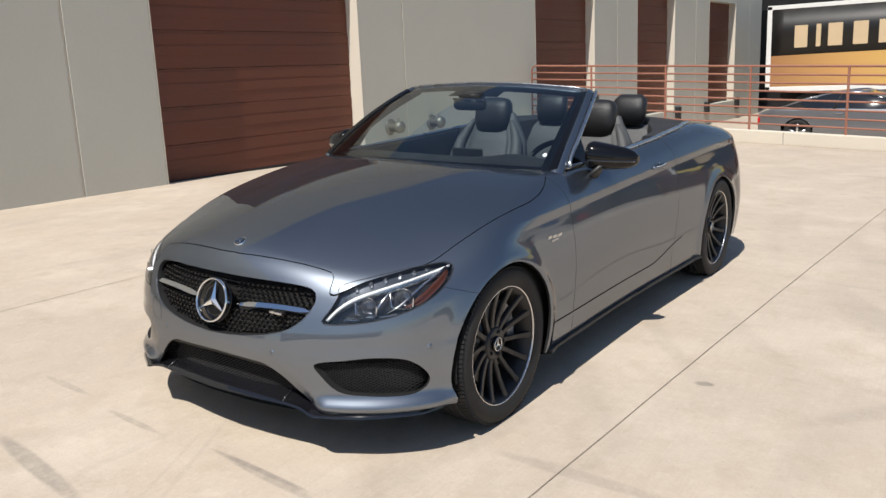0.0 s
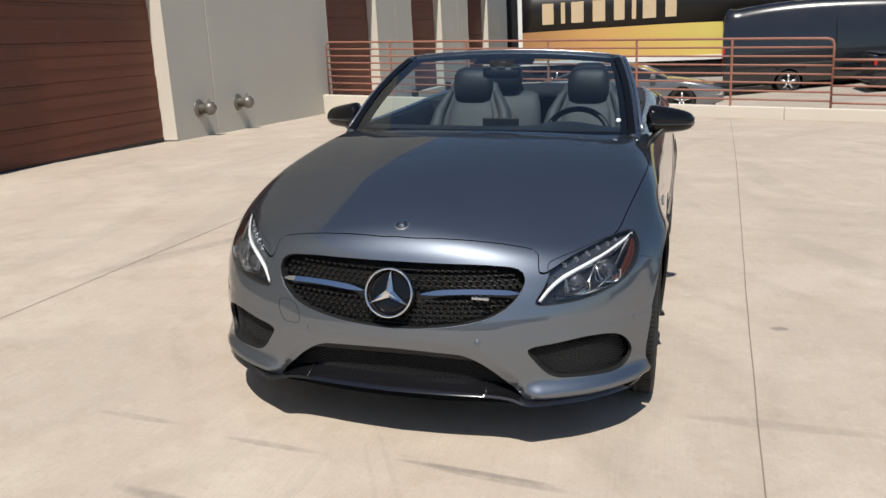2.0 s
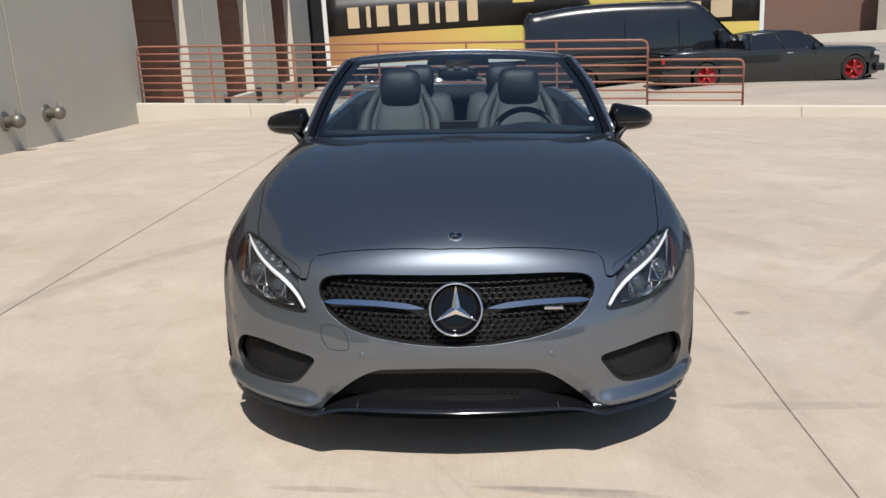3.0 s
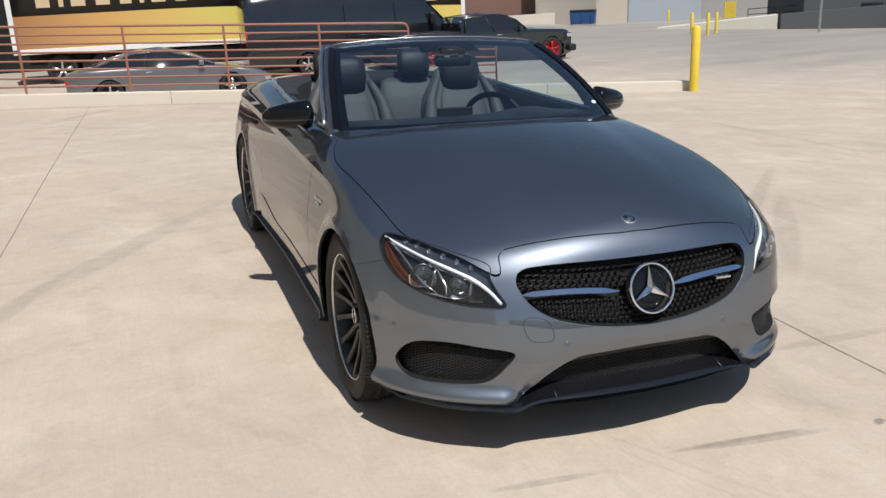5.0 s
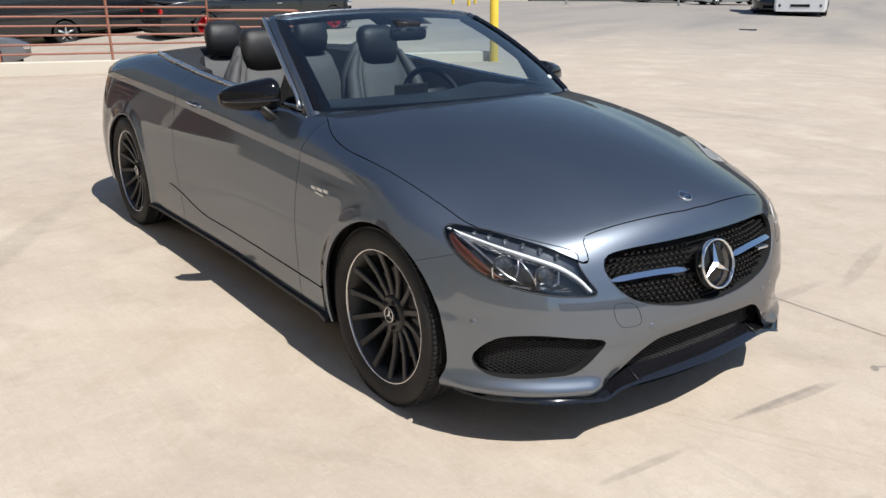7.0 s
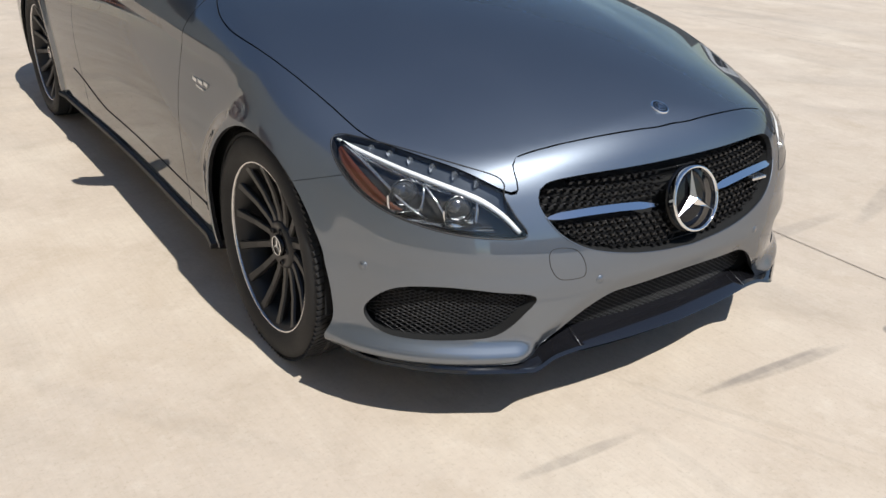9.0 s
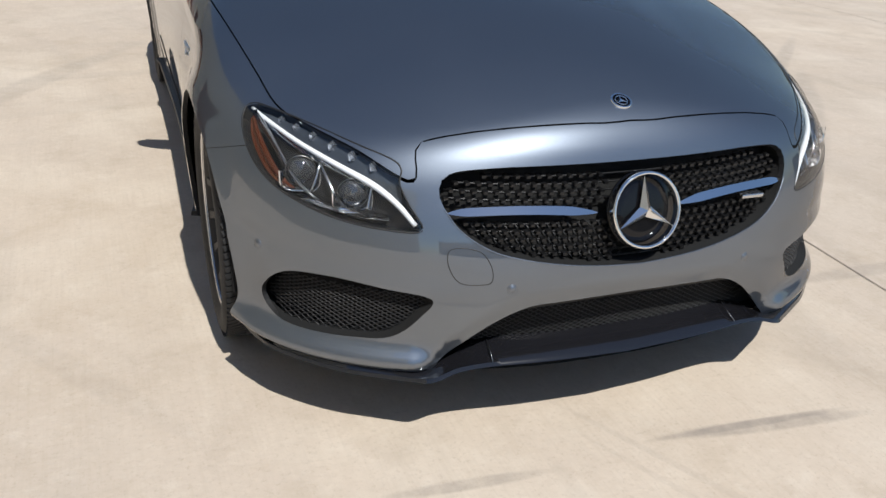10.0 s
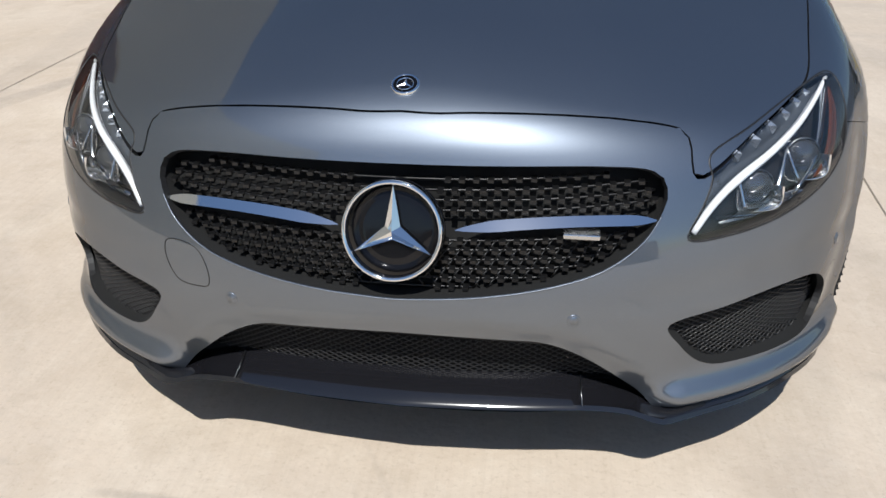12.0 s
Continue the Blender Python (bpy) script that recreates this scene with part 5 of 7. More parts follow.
header_bar()
inner_mirror = new("inner_mirror")
inner_mirror.parent = car
bm = bmesh.new()
rings = []
for x, k in ((-0.104, 0.35), (-0.098, 0.75), (-0.08, 0.98), (0, 1.0), (0.08, 0.98), (0.098, 0.75), (0.104, 0.35)):
    rings.append([(x, 1.11 + 0.022 * k * math.cos(a), 1.238 + 0.034 * k * math.sin(a)) for a in np.linspace(0, math.tau, 14)[:-1]])
loft(bm, rings)
bmesh.ops.recalc_face_normals(bm, faces=bm.faces)
part("mirror_shell", bm, SATIN_BLACK, inner_mirror)
bm = bmesh.new()
loft(bm, [[(x * k, y, z + 0.0) for x, z in ((-0.07, zz), (0.07, zz), (0.05, zz - 0.05), (-0.05, zz - 0.05))] for k, y, zz in ((1.0, 1.10, 1.29), (0.9, 1.16, 1.30), (0.7, 1.21, 1.31))])
bmesh.ops.recalc_face_normals(bm, faces=bm.faces)
part("sensor_box", bm, SATIN_BLACK, inner_mirror)
for x in (-0.075, 0.0, 0.075):
    part("lamp_lens", boxes((x - 0.022, x + 0.022, 1.084, 1.092, 1.262, 1.273), bevel=0.002), SILVER_BOWL, inner_mirror)


# -- side mirrors --
def side_mirror(s):
    mir = new("side_mirror")
    mir.parent = car
    tagged(mir, "gloss black side mirror")
    bm = bmesh.new()
    rings = []
    for u in np.linspace(0, 1, 15):
        x = 0.772 + 0.236 * u
        k = (1 - 0.9 * (1 - min(u / 0.13, 1)) ** 2.5) ** 0.5 * (1 - 0.42 * max(u - 0.13, 0) ** 1.2) * (1 - 0.85 * u ** 9) ** 0.5
        zc, yc = 1.011 - 0.018 * u, 1.00 + 0.080 * u ** 1.6
        row = []
        for j in range(18):
            a = math.tau * j / 18
            c, sn = math.cos(a), math.sin(a)
            zz = zc + (0.074 if sn > 0 else 0.068) * k * (abs(sn) ** 0.85) * (1 if sn > 0 else -1)
            yy = yc - (0.078 if c > 0 else 0.042) * k * (abs(c) ** 0.8) * (1 if c > 0 else -1)
            row.append((s * x, yy, zz))
        rings.append(row)
    loft(bm, rings)
    bmesh.ops.recalc_face_normals(bm, faces=bm.faces)
    part("mirror_cap", bm, GLOSS_BLACK, mir, "gloss black cap")
    bm = sheet(lambda u, v: (s * (0.80 + 0.19 * u), 1.046 + 0.070 * u ** 1.6, 0.962 + (0.092 - 0.03 * u) * v), np.linspace(0.05, 0.90, 8), (0.08, 0.90))
    part("mirror_glass", bm, CHROME, mir, "mirror glass")
    bm = bmesh.new()
    tube(bm, [(s * (0.783 + 0.222 * u), 0.921 + 0.032 * u + 0.080 * u ** 1.6 + 0.02 * u ** 8, 0.993 - 0.006 * u) for u in np.linspace(0.07, 0.98, 14)], 0.006, 6)
    part("indicator", bm, DARK_GLASS, mir, "dark indicator strip")
    bm = bmesh.new()
    rings = []
    for x, y, z, a, b in ((0.80, 0.985, 0.90, 0.06, 0.030), (0.825, 0.99, 0.935, 0.05, 0.024), (0.86, 1.005, 0.975, 0.05, 0.035)):
        rings.append([(s * (x + b * math.cos(t)), y + a * math.sin(t), z) for t in np.linspace(0, math.tau, 13)[:-1]])
    loft(bm, rings)
    bmesh.ops.recalc_face_normals(bm, faces=bm.faces)
    part("mirror_foot", bm, SATIN_BLACK, mir)


for s in (1, -1):
    side_mirror(s)


# -- trim on the sides --
def belt(y):
    """Top edge of the body beside the cabin."""
    x = float(np.interp(y, (0.7, 0.8, 1.4, 2.0, 2.5, 2.80), (0.705, 0.742, 0.742, 0.732, 0.707, 0.665)))
    return on_top(x, y, 0.006)


for s in (1, -1):
    bm = bmesh.new()
    tube(bm, [belt(y) * [s, 1, 1] for y in np.linspace(0.735, 2.80, 44)], 0.0145, 8, flat=0.8)
    part("belt_trim", bm, SATIN_METAL, car, "satin bright strip along the belt line")
    bm = bmesh.new()
    loft(bm, [[Vector(belt(y)) * 1 + Vector((-0.012 - d, 0, h)) for d, h in ((0, 0.004), (0, -0.03), (0.02, -0.03), (0.02, 0.004))] for y in np.linspace(0.82, 2.05, 20)])
    if s < 0:
        for v in bm.verts:
            v.co.x *= -1
    bmesh.ops.recalc_face_normals(bm, faces=bm.faces)
    part("window_seal", bm, SATIN_BLACK, car)
    # fixed corner glass behind the pillar
    bm = bmesh.new()
    tri = [(0.755, 0.80, 0.955), (0.765, 1.03, 0.965), (0.672, 1.08, 1.13)]
    a = [bm.verts.new((s * x, y, z)) for x, y, z in tri]
    b = [bm.verts.new((s * (x - 0.012), y, z)) for x, y, z in tri]
    bm.faces.new(a)
    bm.faces.new(b[::-1])
    for k in range(3):
        bm.faces.new((a[k], b[k], b[(k + 1) % 3], a[(k + 1) % 3]))
    bmesh.ops.recalc_face_normals(bm, faces=bm.faces)
    part("corner_panel", bm, GLOSS_BLACK, car, "gloss black corner panel")
    # door handle
    handle = new("door_handle")
    handle.parent = car
    bm = bmesh.new()
    rings = []
    for u in np.linspace(0, 1, 14):
        p = on_side(1.685 + 0.165 * u, 0.868 + 0.006 * u, 0.0, s)
        out = 0.030 * math.sin(math.pi * min(1, max(0, u))) ** 0.5
        h = 0.013 * (0.6 + 0.4 * math.sin(math.pi * u))
        rings.append([(p.x + s * (out + 0.006 * math.cos(a)), p.y, p.z + h * math.sin(a)) for a in np.linspace(0, math.tau, 11)[:-1]])
    loft(bm, rings)
    bmesh.ops.recalc_face_normals(bm, faces=bm.faces)
    part("handle_bar", bm, PAINT, handle)
    bm = bmesh.new()
    tube(bm, [Vector(r[2]) + Vector((s * 0.003, 0, 0)) for r in rings[1:-1]], 0.0042, 6)
    part("handle_strip", bm, CHROME, handle, "chrome strip")
    bm = bmesh.new()
    bmesh.ops.create_uvsphere(bm, u_segments=20, v_segments=10, radius=1, matrix=Matrix.Translation(on_side(1.762, 0.868, -0.004, s)) @ Matrix.Diagonal((0.008, 0.062, 0.026, 1)))
    part("handle_dish", smooth_all(bm), PAINT, handle)
    # wing badge: plain bright bars where small letters stand
    badge = new("fender_badge")
    badge.parent = car
    for k, (y, w, h, z) in enumerate(((0.385, 0.040, 0.012, 0.716), (0.432, 0.046, 0.012, 0.714), (0.480, 0.040, 0.012, 0.712), (0.43, 0.075, 0.006, 0.697))):
        m = Matrix.Translation(on_side(y, z, 0.001, s)) @ Matrix.Rotation(s * radians(4), 4, "Z")
        bm = bmesh.new()
        bmesh.ops.create_cube(bm, size=1, matrix=m @ Matrix.Diagonal((0.004, w, h, 1)))
        part("badge_bar", bm, SATIN_METAL, badge)
    # tail lamp wrapped round the corner
    bm = bmesh.new()
    rows = []
    for a in np.linspace(0.25, 1.25, 12):
        row = []
        for z in np.linspace(0.70, 0.84, 6):
            zz = z + 0.03 * math.cos(a)
            p = meet(np.array([[0, 3.3, zz]]), np.array([[math.cos(a), math.sin(a), 0]]))[0]
            q = p + shell_normal(p[None])[0] * 0.004
            row.append((s * q[0], q[1], q[2]))
        rows.append(row)
    loft(bm, rows, closed=False)
    part("tail_lamp", bm, RED_LENS, car, "red tail lamp")
bm = bmesh.new()
tube(bm, [on_top(x, 3.70 - 0.10 * x * x, 0.006) for x in np.linspace(-0.60, 0.60, 21)], 0.013, 8, flat=0.5)
part("boot_spoiler", bm, GLOSS_BLACK, car, "slim black spoiler lip")


# -- cabin --
def tub():
    bm = bmesh.new()
    line = [(x, y) for x, y in both_halves(COCKPIT)]
    rings = []
    for d, drop in ((0.0, 0.0), (0.012, 0.03), (0.03, 0.10), (0.05, 0.40), (0.08, 0.66)):
        row = []
        for x, y in line:
            p = on_top(abs(x), y)
            k = 1 - d / 0.7
            row.append((x * k, 1.8 + (y - 1.8) * (1 - d * 0.5), max(p[2] - drop - 0.004, 0.27)))
        rings.append(row)
    rows = loft(bm, rings, caps=False)
    bm.faces.new(rows[-1])
    return bm


cabin = new("cabin")
cabin.parent = car
tagged(cabin, "black cabin with leather seats")
part("cabin_tub", tub(), CARPET, cabin)
for s in (1, -1):
    bm = bmesh.new()
    rings = []
    for y in np.linspace(0.82, 2.02, 16):
        b = belt(y)
        rings.append([(s * (b[0] - 0.02), y, b[2] - 0.004), (s * (b[0] - 0.055), y, b[2] - 0.006), (s * (b[0] - 0.075), y, b[2] - 0.05), (s * (b[0] - 0.08), y, b[2] - 0.2),
                      (s * (b[0] - 0.13), y, b[2] - 0.27), (s * (b[0] - 0.10), y, 0.36), (s * (b[0] - 0.03), y, 0.36)])
    loft(bm, rings)
    bmesh.ops.recalc_face_normals(bm, faces=bm.faces)
    part("door_card", smooth_all(bm), LEATHER, cabin, "black leather door lining")
    bm = bmesh.new()
    tube(bm, [(s * 0.658, y, 0.895 + 0.02 * math.sin(9 * (y - 1.05))) for y in np.linspace(1.05, 1.32, 10)], 0.013, 8)
    part("door_pull", bm, CHROME, cabin, "bright inner door pull")

bm = bmesh.new()
rings = []
for x in np.linspace(-0.68, 0.68, 25):
    hump = 0.03 * math.exp(-((x - 0.37) / 0.16) ** 2)
    y0 = 0.47 + 0.25 * (x / 0.7) ** 2
    rings.append([(x, y0, 0.955), (x, y0 + 0.12, 0.972 + hump * 0.4), (x, 0.98 + 0.03 * (x / 0.7) ** 2, 0.965 + hump), (x, 1.10, 0.935 + hump), (x, 1.14, 0.87), (x, 1.10, 0.70), (x, 1.02, 0.55), (x, 0.75, 0.5)])
loft(bm, rings)
bmesh.ops.recalc_face_normals(bm, faces=bm.faces)
part("dashboard", smooth_all(bm, 50), LEATHER, cabin, "black soft dashboard")
for x in (-0.57, -0.09, 0.09, 0.57):
    bm = spin(bmesh.new(), [(0.0, 0.045), (-0.012, 0.043), (-0.014, 0.036), (-0.006, 0.03), (-0.004, 0.001)], 28, axis="y")
    ob = part("air_vent", bm, SATIN_METAL, cabin)
    ob.matrix_local = Matrix.Translation((x, 1.150, 0.86)) @ Matrix.Rotation(math.pi, 4, "Z")
part("centre_screen", boxes((-0.10, 0.10, 1.075, 1.088, 0.945, 0.998), bevel=0.006), SATIN_BLACK, cabin, "dark centre screen")
bm = bmesh.new()
loft(bm, [[(-w, y, 0.3), (-w, y, z), (-w * 0.8, y, z + 0.015), (w * 0.8, y, z + 0.015), (w, y, z), (w, y, 0.3)] for y, z, w in ((1.05, 0.78, 0.15), (1.25, 0.70, 0.14), (1.6, 0.66, 0.12), (1.75, 0.72, 0.11), (2.1, 0.73, 0.10))])
bmesh.ops.recalc_face_normals(bm, faces=bm.faces)
part("centre_console", smooth_all(bm), GLOSS_BLACK, cabin)

sw = new("steering_wheel")
sw.parent = cabin
turn = Matrix.Translation((0.372, 1.40, 0.855)) @ Matrix.Rotation(radians(-28), 4, "X")
bm = bmesh.new()
tube(bm, [(0.183 * math.cos(a), 0, 0.178 * math.sin(a) * (1 if math.sin(a) > -0.7 else 0.93)) for a in np.linspace(0, math.tau, 49)[:-1]], 0.0165, 10, closed=True)
bm.transform(turn)
part("wheel_rim", bm, LEATHER, sw)
bm = bmesh.new()
box(bm, -0.08, 0.08, -0.05, -0.01, -0.06, 0.055, bevel=0.02)
box(bm, -0.175, -0.07, -0.03, -0.012, -0.02, 0.02, bevel=0.006)
box(bm, 0.07, 0.175, -0.03, -0.012, -0.02, 0.02, bevel=0.006)
box(bm, -0.025, 0.025, -0.03, -0.012, -0.165, -0.05, bevel=0.006)
bm.transform(turn)
part("wheel_hub", smooth_all(bm), SATIN_BLACK, sw)


def cushion(bm, rings, n=20, p=3.0):
    """A soft block: rings of (centre, half width, half depth, lean)."""
    rows = []
    for (x, y, z), w, d, tilt in rings:
        row = []
        for k in range(n):
            a = math.tau * k / n
            c, s = math.cos(a), math.sin(a)
            sq = 1 / (abs(c) ** p + abs(s) ** p) ** (1 / p)
            u, v = w * sq * c, d * sq * s
            row.append((x + u, y + v * math.cos(tilt), z + v * math.sin(tilt)))
        rows.append(row)
    loft(bm, rows)
    bmesh.ops.recalc_face_normals(bm, faces=bm.faces)
    return bm


def front_seat(x):
    seat = new("front_seat")
    seat.parent = cabin
    tagged(seat, "sports seat in dark grey and black leather")
    bm = cushion(bmesh.new(), [((x, 1.35, 0.50), 0.20, 0.05, 1.4), ((x, 1.38, 0.52), 0.25, 0.085, 1.45), ((x, 1.6, 0.50), 0.26, 0.09, 1.5), ((x, 1.82, 0.47), 0.25, 0.09, 1.5)])
    part("seat_cushion", bm, LEATHER_GREY, seat)
    prof = [(1.84, 0.50, 0.235, 0.075), (1.87, 0.60, 0.265, 0.085), (1.90, 0.72, 0.275, 0.085), (1.945, 0.86, 0.265, 0.075), (1.972, 0.95, 0.245, 0.062), (1.99, 1.02, 0.205, 0.05), (2.0, 1.08, 0.168, 0.042), (2.005, 1.125, 0.148, 0.032), (2.005, 1.14, 0.11, 0.02)]
    bm = cushion(bmesh.new(), [((x, y, z), w, d, 0.12) for y, z, w, d in prof])
    part("backrest", bm, LEATHER_GREY, seat, "grey leather seat back with tapered shoulders")
    bm = cushion(bmesh.new(), [((x, y - d * 0.75, z), w * 0.60, d * 0.5, 0.12) for y, z, w, d in prof[:-3]])
    part("backrest_insert", bm, LEATHER_GREY, seat, "grey perforated leather insert")
    for s in (1, -1):
        bm = bmesh.new()
        tube(bm, [(x + s * w * 0.86, y - d * 0.95, z) for y, z, w, d in prof[:-2]], [0.045, 0.05, 0.05, 0.045, 0.036, 0.027, 0.014], 10)
        part("bolster", bm, LEATHER_GREY, seat, "grey leather side bolster")
    bm = cushion(bmesh.new(), [((x, 1.985, 0.995), 0.085, 0.03, 0.1), ((x, 1.975, 1.01), 0.118, 0.055, 0.1), ((x, 1.975, 1.10), 0.130, 0.066, 0.1), ((x, 1.985, 1.18), 0.126, 0.060, 0.1), ((x, 1.99, 1.212), 0.105, 0.045, 0.1), ((x, 1.995, 1.225), 0.07, 0.022, 0.1)], 24, 3.4)
    part("headrest", bm, LEATHER, seat, "black leather headrest")


for x in (0.37, -0.37):
    front_seat(x)
rear = new("rear_seat")
rear.parent = cabin
tagged(rear, "black leather rear bench")
for x in (0.30, -0.30):
    bm = cushion(bmesh.new(), [((x, 2.62, 0.52), 0.25, 0.07, 0.2), ((x, 2.64, 0.7), 0.265, 0.085, 0.2), ((x, 2.68, 0.9), 0.255, 0.08, 0.2), ((x, 2.71, 1.0), 0.23, 0.06, 0.2), ((x, 2.72, 1.02), 0.19, 0.03, 0.2)])
    part("rear_backrest", bm, LEATHER_GREY, rear)
    bm = cushion(bmesh.new(), [((x, 2.15, 0.50), 0.2, 0.05, 1.4), ((x, 2.2, 0.51), 0.26, 0.075, 1.45), ((x, 2.58, 0.48), 0.26, 0.075, 1.5)])
    part("rear_cushion", bm, LEATHER_GREY, rear)
    bm = cushion(bmesh.new(), [((x, 2.69, 1.02), 0.075, 0.03, 0.1), ((x, 2.68, 1.035), 0.105, 0.05, 0.1), ((x, 2.68, 1.12), 0.118, 0.06, 0.1), ((x, 2.69, 1.19), 0.112, 0.052, 0.1), ((x, 2.70, 1.222), 0.08, 0.03, 0.1)], 24, 3.2)
    part("rear_headrest", bm, LEATHER, rear, "black leather rear headrest")
    for k in (-0.05, 0.05):
        part("headrest_post", smooth_all(rod(bmesh.new(), (x + k, 2.69, 0.98), (x + k, 2.69, 1.06), 0.007, 8)), CHROME, rear)
# soft-top cover behind the rear seats
bm = bmesh.new()
rings = []
for u in np.linspace(-1, 1, 25):
    x = 0.66 * u
    y1 = 3.03 - 0.20 * abs(u) ** 3
    y0 = 2.76 - 0.10 * u * u
    z1 = on_top(min(abs(x), 0.66), y1)[2]
    rings.append([(x, y0, z1 - 0.10), (x, y0 + 0.01, z1 - 0.02), (x, y0 + 0.06, z1 + 0.006), (x, (y0 + y1) / 2, z1 + 0.012), (x, y1, z1 + 0.001), (x, y1, z1 - 0.05)])
loft(bm, rings)
bmesh.ops.recalc_face_normals(bm, faces=bm.faces)
part("soft_top_cover", bm, FABRIC, cabin, "black soft top cover behind the seats")
for s in (1, -1):
    bm = bmesh.new()
    rings = []
    for y in np.linspace(2.08, 2.80, 14):
        b = belt(y)
        inner = 0.10 + 0.16 * smooth(2.2, 2.8, y)
        rings.append([(s * (b[0] - 0.008), y, b[2] - 0.006), (s * (b[0] - 0.02), y, b[2] + 0.002), (s * (b[0] - inner), y, b[2] - 0.006), (s * (b[0] - inner - 0.01), y, b[2] - 0.05), (s * (b[0] - inner), y, 0.55), (s * (b[0] - 0.02), y, 0.55)])
    loft(bm, rings)
    bmesh.ops.recalc_face_normals(bm, faces=bm.faces)
    part("rear_side_trim", smooth_all(bm), FABRIC, cabin)

# ---- loose and fixed things in the lot ----
def bollard(x, y, h, r, label, group=""):
    g = ground_z(x, y)
    b = thing("bollard", label, "bollard", group, at=pose(x, y, g))
    bm = spin(bmesh.new(), [(-0.02, r), (h - 0.03, r), (h, r * 0.8), (h + 0.02, r * 0.45), (h + 0.025, 0.001)], 28, axis="z")
    part("pipe", smooth_all(bm, 50), YELLOW, b)
    return b


bollard(8.36, 10.72, 1.21, 0.085, "yellow painted steel bollard at the kerb end")


def wall_pipe(y, z):
    """Bright bell-shaped wall outlet on a plate."""
    p = thing("wall_outlet", "weathered steel wall outlet with a domed cap", "wall outlet", "outlets on the warehouse wall", at=pose(WALL_X, y, z))
    bm = spin(bmesh.new(), [(0.0, 0.15), (0.012, 0.15), (0.016, 0.12), (0.04, 0.10)], 28)
    part("wall_plate", smooth_all(bm), WEATHERED, p)
    bm = spin(bmesh.new(), [(0.02, 0.085), (0.16, 0.085), (0.17, 0.10), (0.20, 0.115), (0.26, 0.105), (0.30, 0.07), (0.315, 0.001)], 28)
    part("cap", smooth_all(bm, 45), WEATHERED, p)
    bm = tube(bmesh.new(), [(0.2, 0.03 * math.cos(a), 0.125 + 0.03 * math.sin(a)) for a in np.linspace(0, math.tau, 13)[:-1]], 0.006, 6, closed=True)
    part("lifting_ring", bm, WEATHERED, p)


wall_pipe(9.09, 0.47)
wall_pipe(10.35, 0.47)


# ---- parked vehicles ----
def paint(name, colour, rough=0.3, metal=0.5):
    return material(name, colour, rough, metal, 0.04, 2.0, coat=0.9, fine=0.03, fine_size=300)


SILVER_GREY = paint("silver grey paint", (0.19, 0.195, 0.21))
VAN_BLACK = paint("black paint", (0.010, 0.011, 0.014), 0.25, 0.1)
WHITE_PAINT = paint("white paint", (0.78, 0.78, 0.77), 0.3, 0.0)
SILVER_BLUE = paint("pale silver blue paint", (0.45, 0.50, 0.53), 0.3, 0.5)
DARK_SUV = paint("very dark grey paint", (0.02, 0.021, 0.024), 0.3, 0.2)
RED_RIM = material("red painted rim", (0.34, 0.010, 0.014), 0.3, 0.2, 0.08, 10, coat=0.5)
BRIGHT_RIM = material("bright alloy", (0.62, 0.63, 0.65), 0.25, 0.9, 0.06, 10)
PALE_PLASTIC = material("pale sheet", (0.75, 0.75, 0.73), 0.4, 0, 0.06, 6)


def far_wheel(parent, x, y, r, rim, side, wide=0.2):
    w = new("wheel")
    w.parent = parent
    w.location = (x, y, r)
    s = side
    bm = spin(bmesh.new(), [(-s * wide * 0.9, r * 0.62), (-s * wide, r * 0.9), (-s * wide * 0.85, r), (-s * 0.02, r), (s * 0.0, r * 0.93), (s * 0.004, r * 0.72), (-s * 0.02, r * 0.68)], 36, axis="y")
    part("tyre", bm, RUBBER, w)
    bm = spin(bmesh.new(), [(-s * 0.07, r * 0.05), (-s * 0.07, r * 0.62), (-s * 0.002, r * 0.68), (s * 0.003, r * 0.70), (-s * 0.006, r * 0.725)], 36, axis="y")
    part("rim", bm, RED_RIM if rim is RED_RIM else SATIN_BLACK, w)
    bm = bmesh.new()
    for k in range(5):
        a = math.tau * k / 5 + 0.3
        c, sn = math.cos(a), math.sin(a)
        ring = []
        for rr, ww in ((0.06, 0.09), (0.35, 0.075), (0.68, 0.11)):
            ring.append([(r * (rr * c + q * ww * sn), s * d, r * (rr * sn - q * ww * c)) for q, d in ((-1, -0.004), (1, -0.004), (1, -0.05), (-1, -0.05))])
        loft(bm, ring)
    spin(bm, [(-s * 0.05, r * 0.14), (s * 0.0, r * 0.13), (s * 0.002, 0.001)], 16, axis="y")
    bmesh.ops.recalc_face_normals(bm, faces=bm.faces)
    part("rim_face", bm, rim, w)
    return w


def section(w, z0, z1, round_top=0.06, tuck=0.04, n_top=5):
    """Half-round body section, from the sill up over the top: (across, height)."""
    pts = [(w - tuck * 1.6, z0), (w - tuck * 0.4, z0 + 0.06), (w, z0 + (z1 - z0) * 0.45), (w - 0.012, z1 - round_top * 1.6)]
    pts += [(w - 0.012 - round_top * (1 - math.cos(a)), z1 - round_top * 1.6 + round_top * 1.5 * math.sin(a)) for a in np.linspace(0.3, math.pi / 2, n_top)]
    pts += [(w * 0.5, z1 + 0.012), (0.0, z1 + 0.018)]
    return pts + [(-a, b) for a, b in pts[-2::-1]]


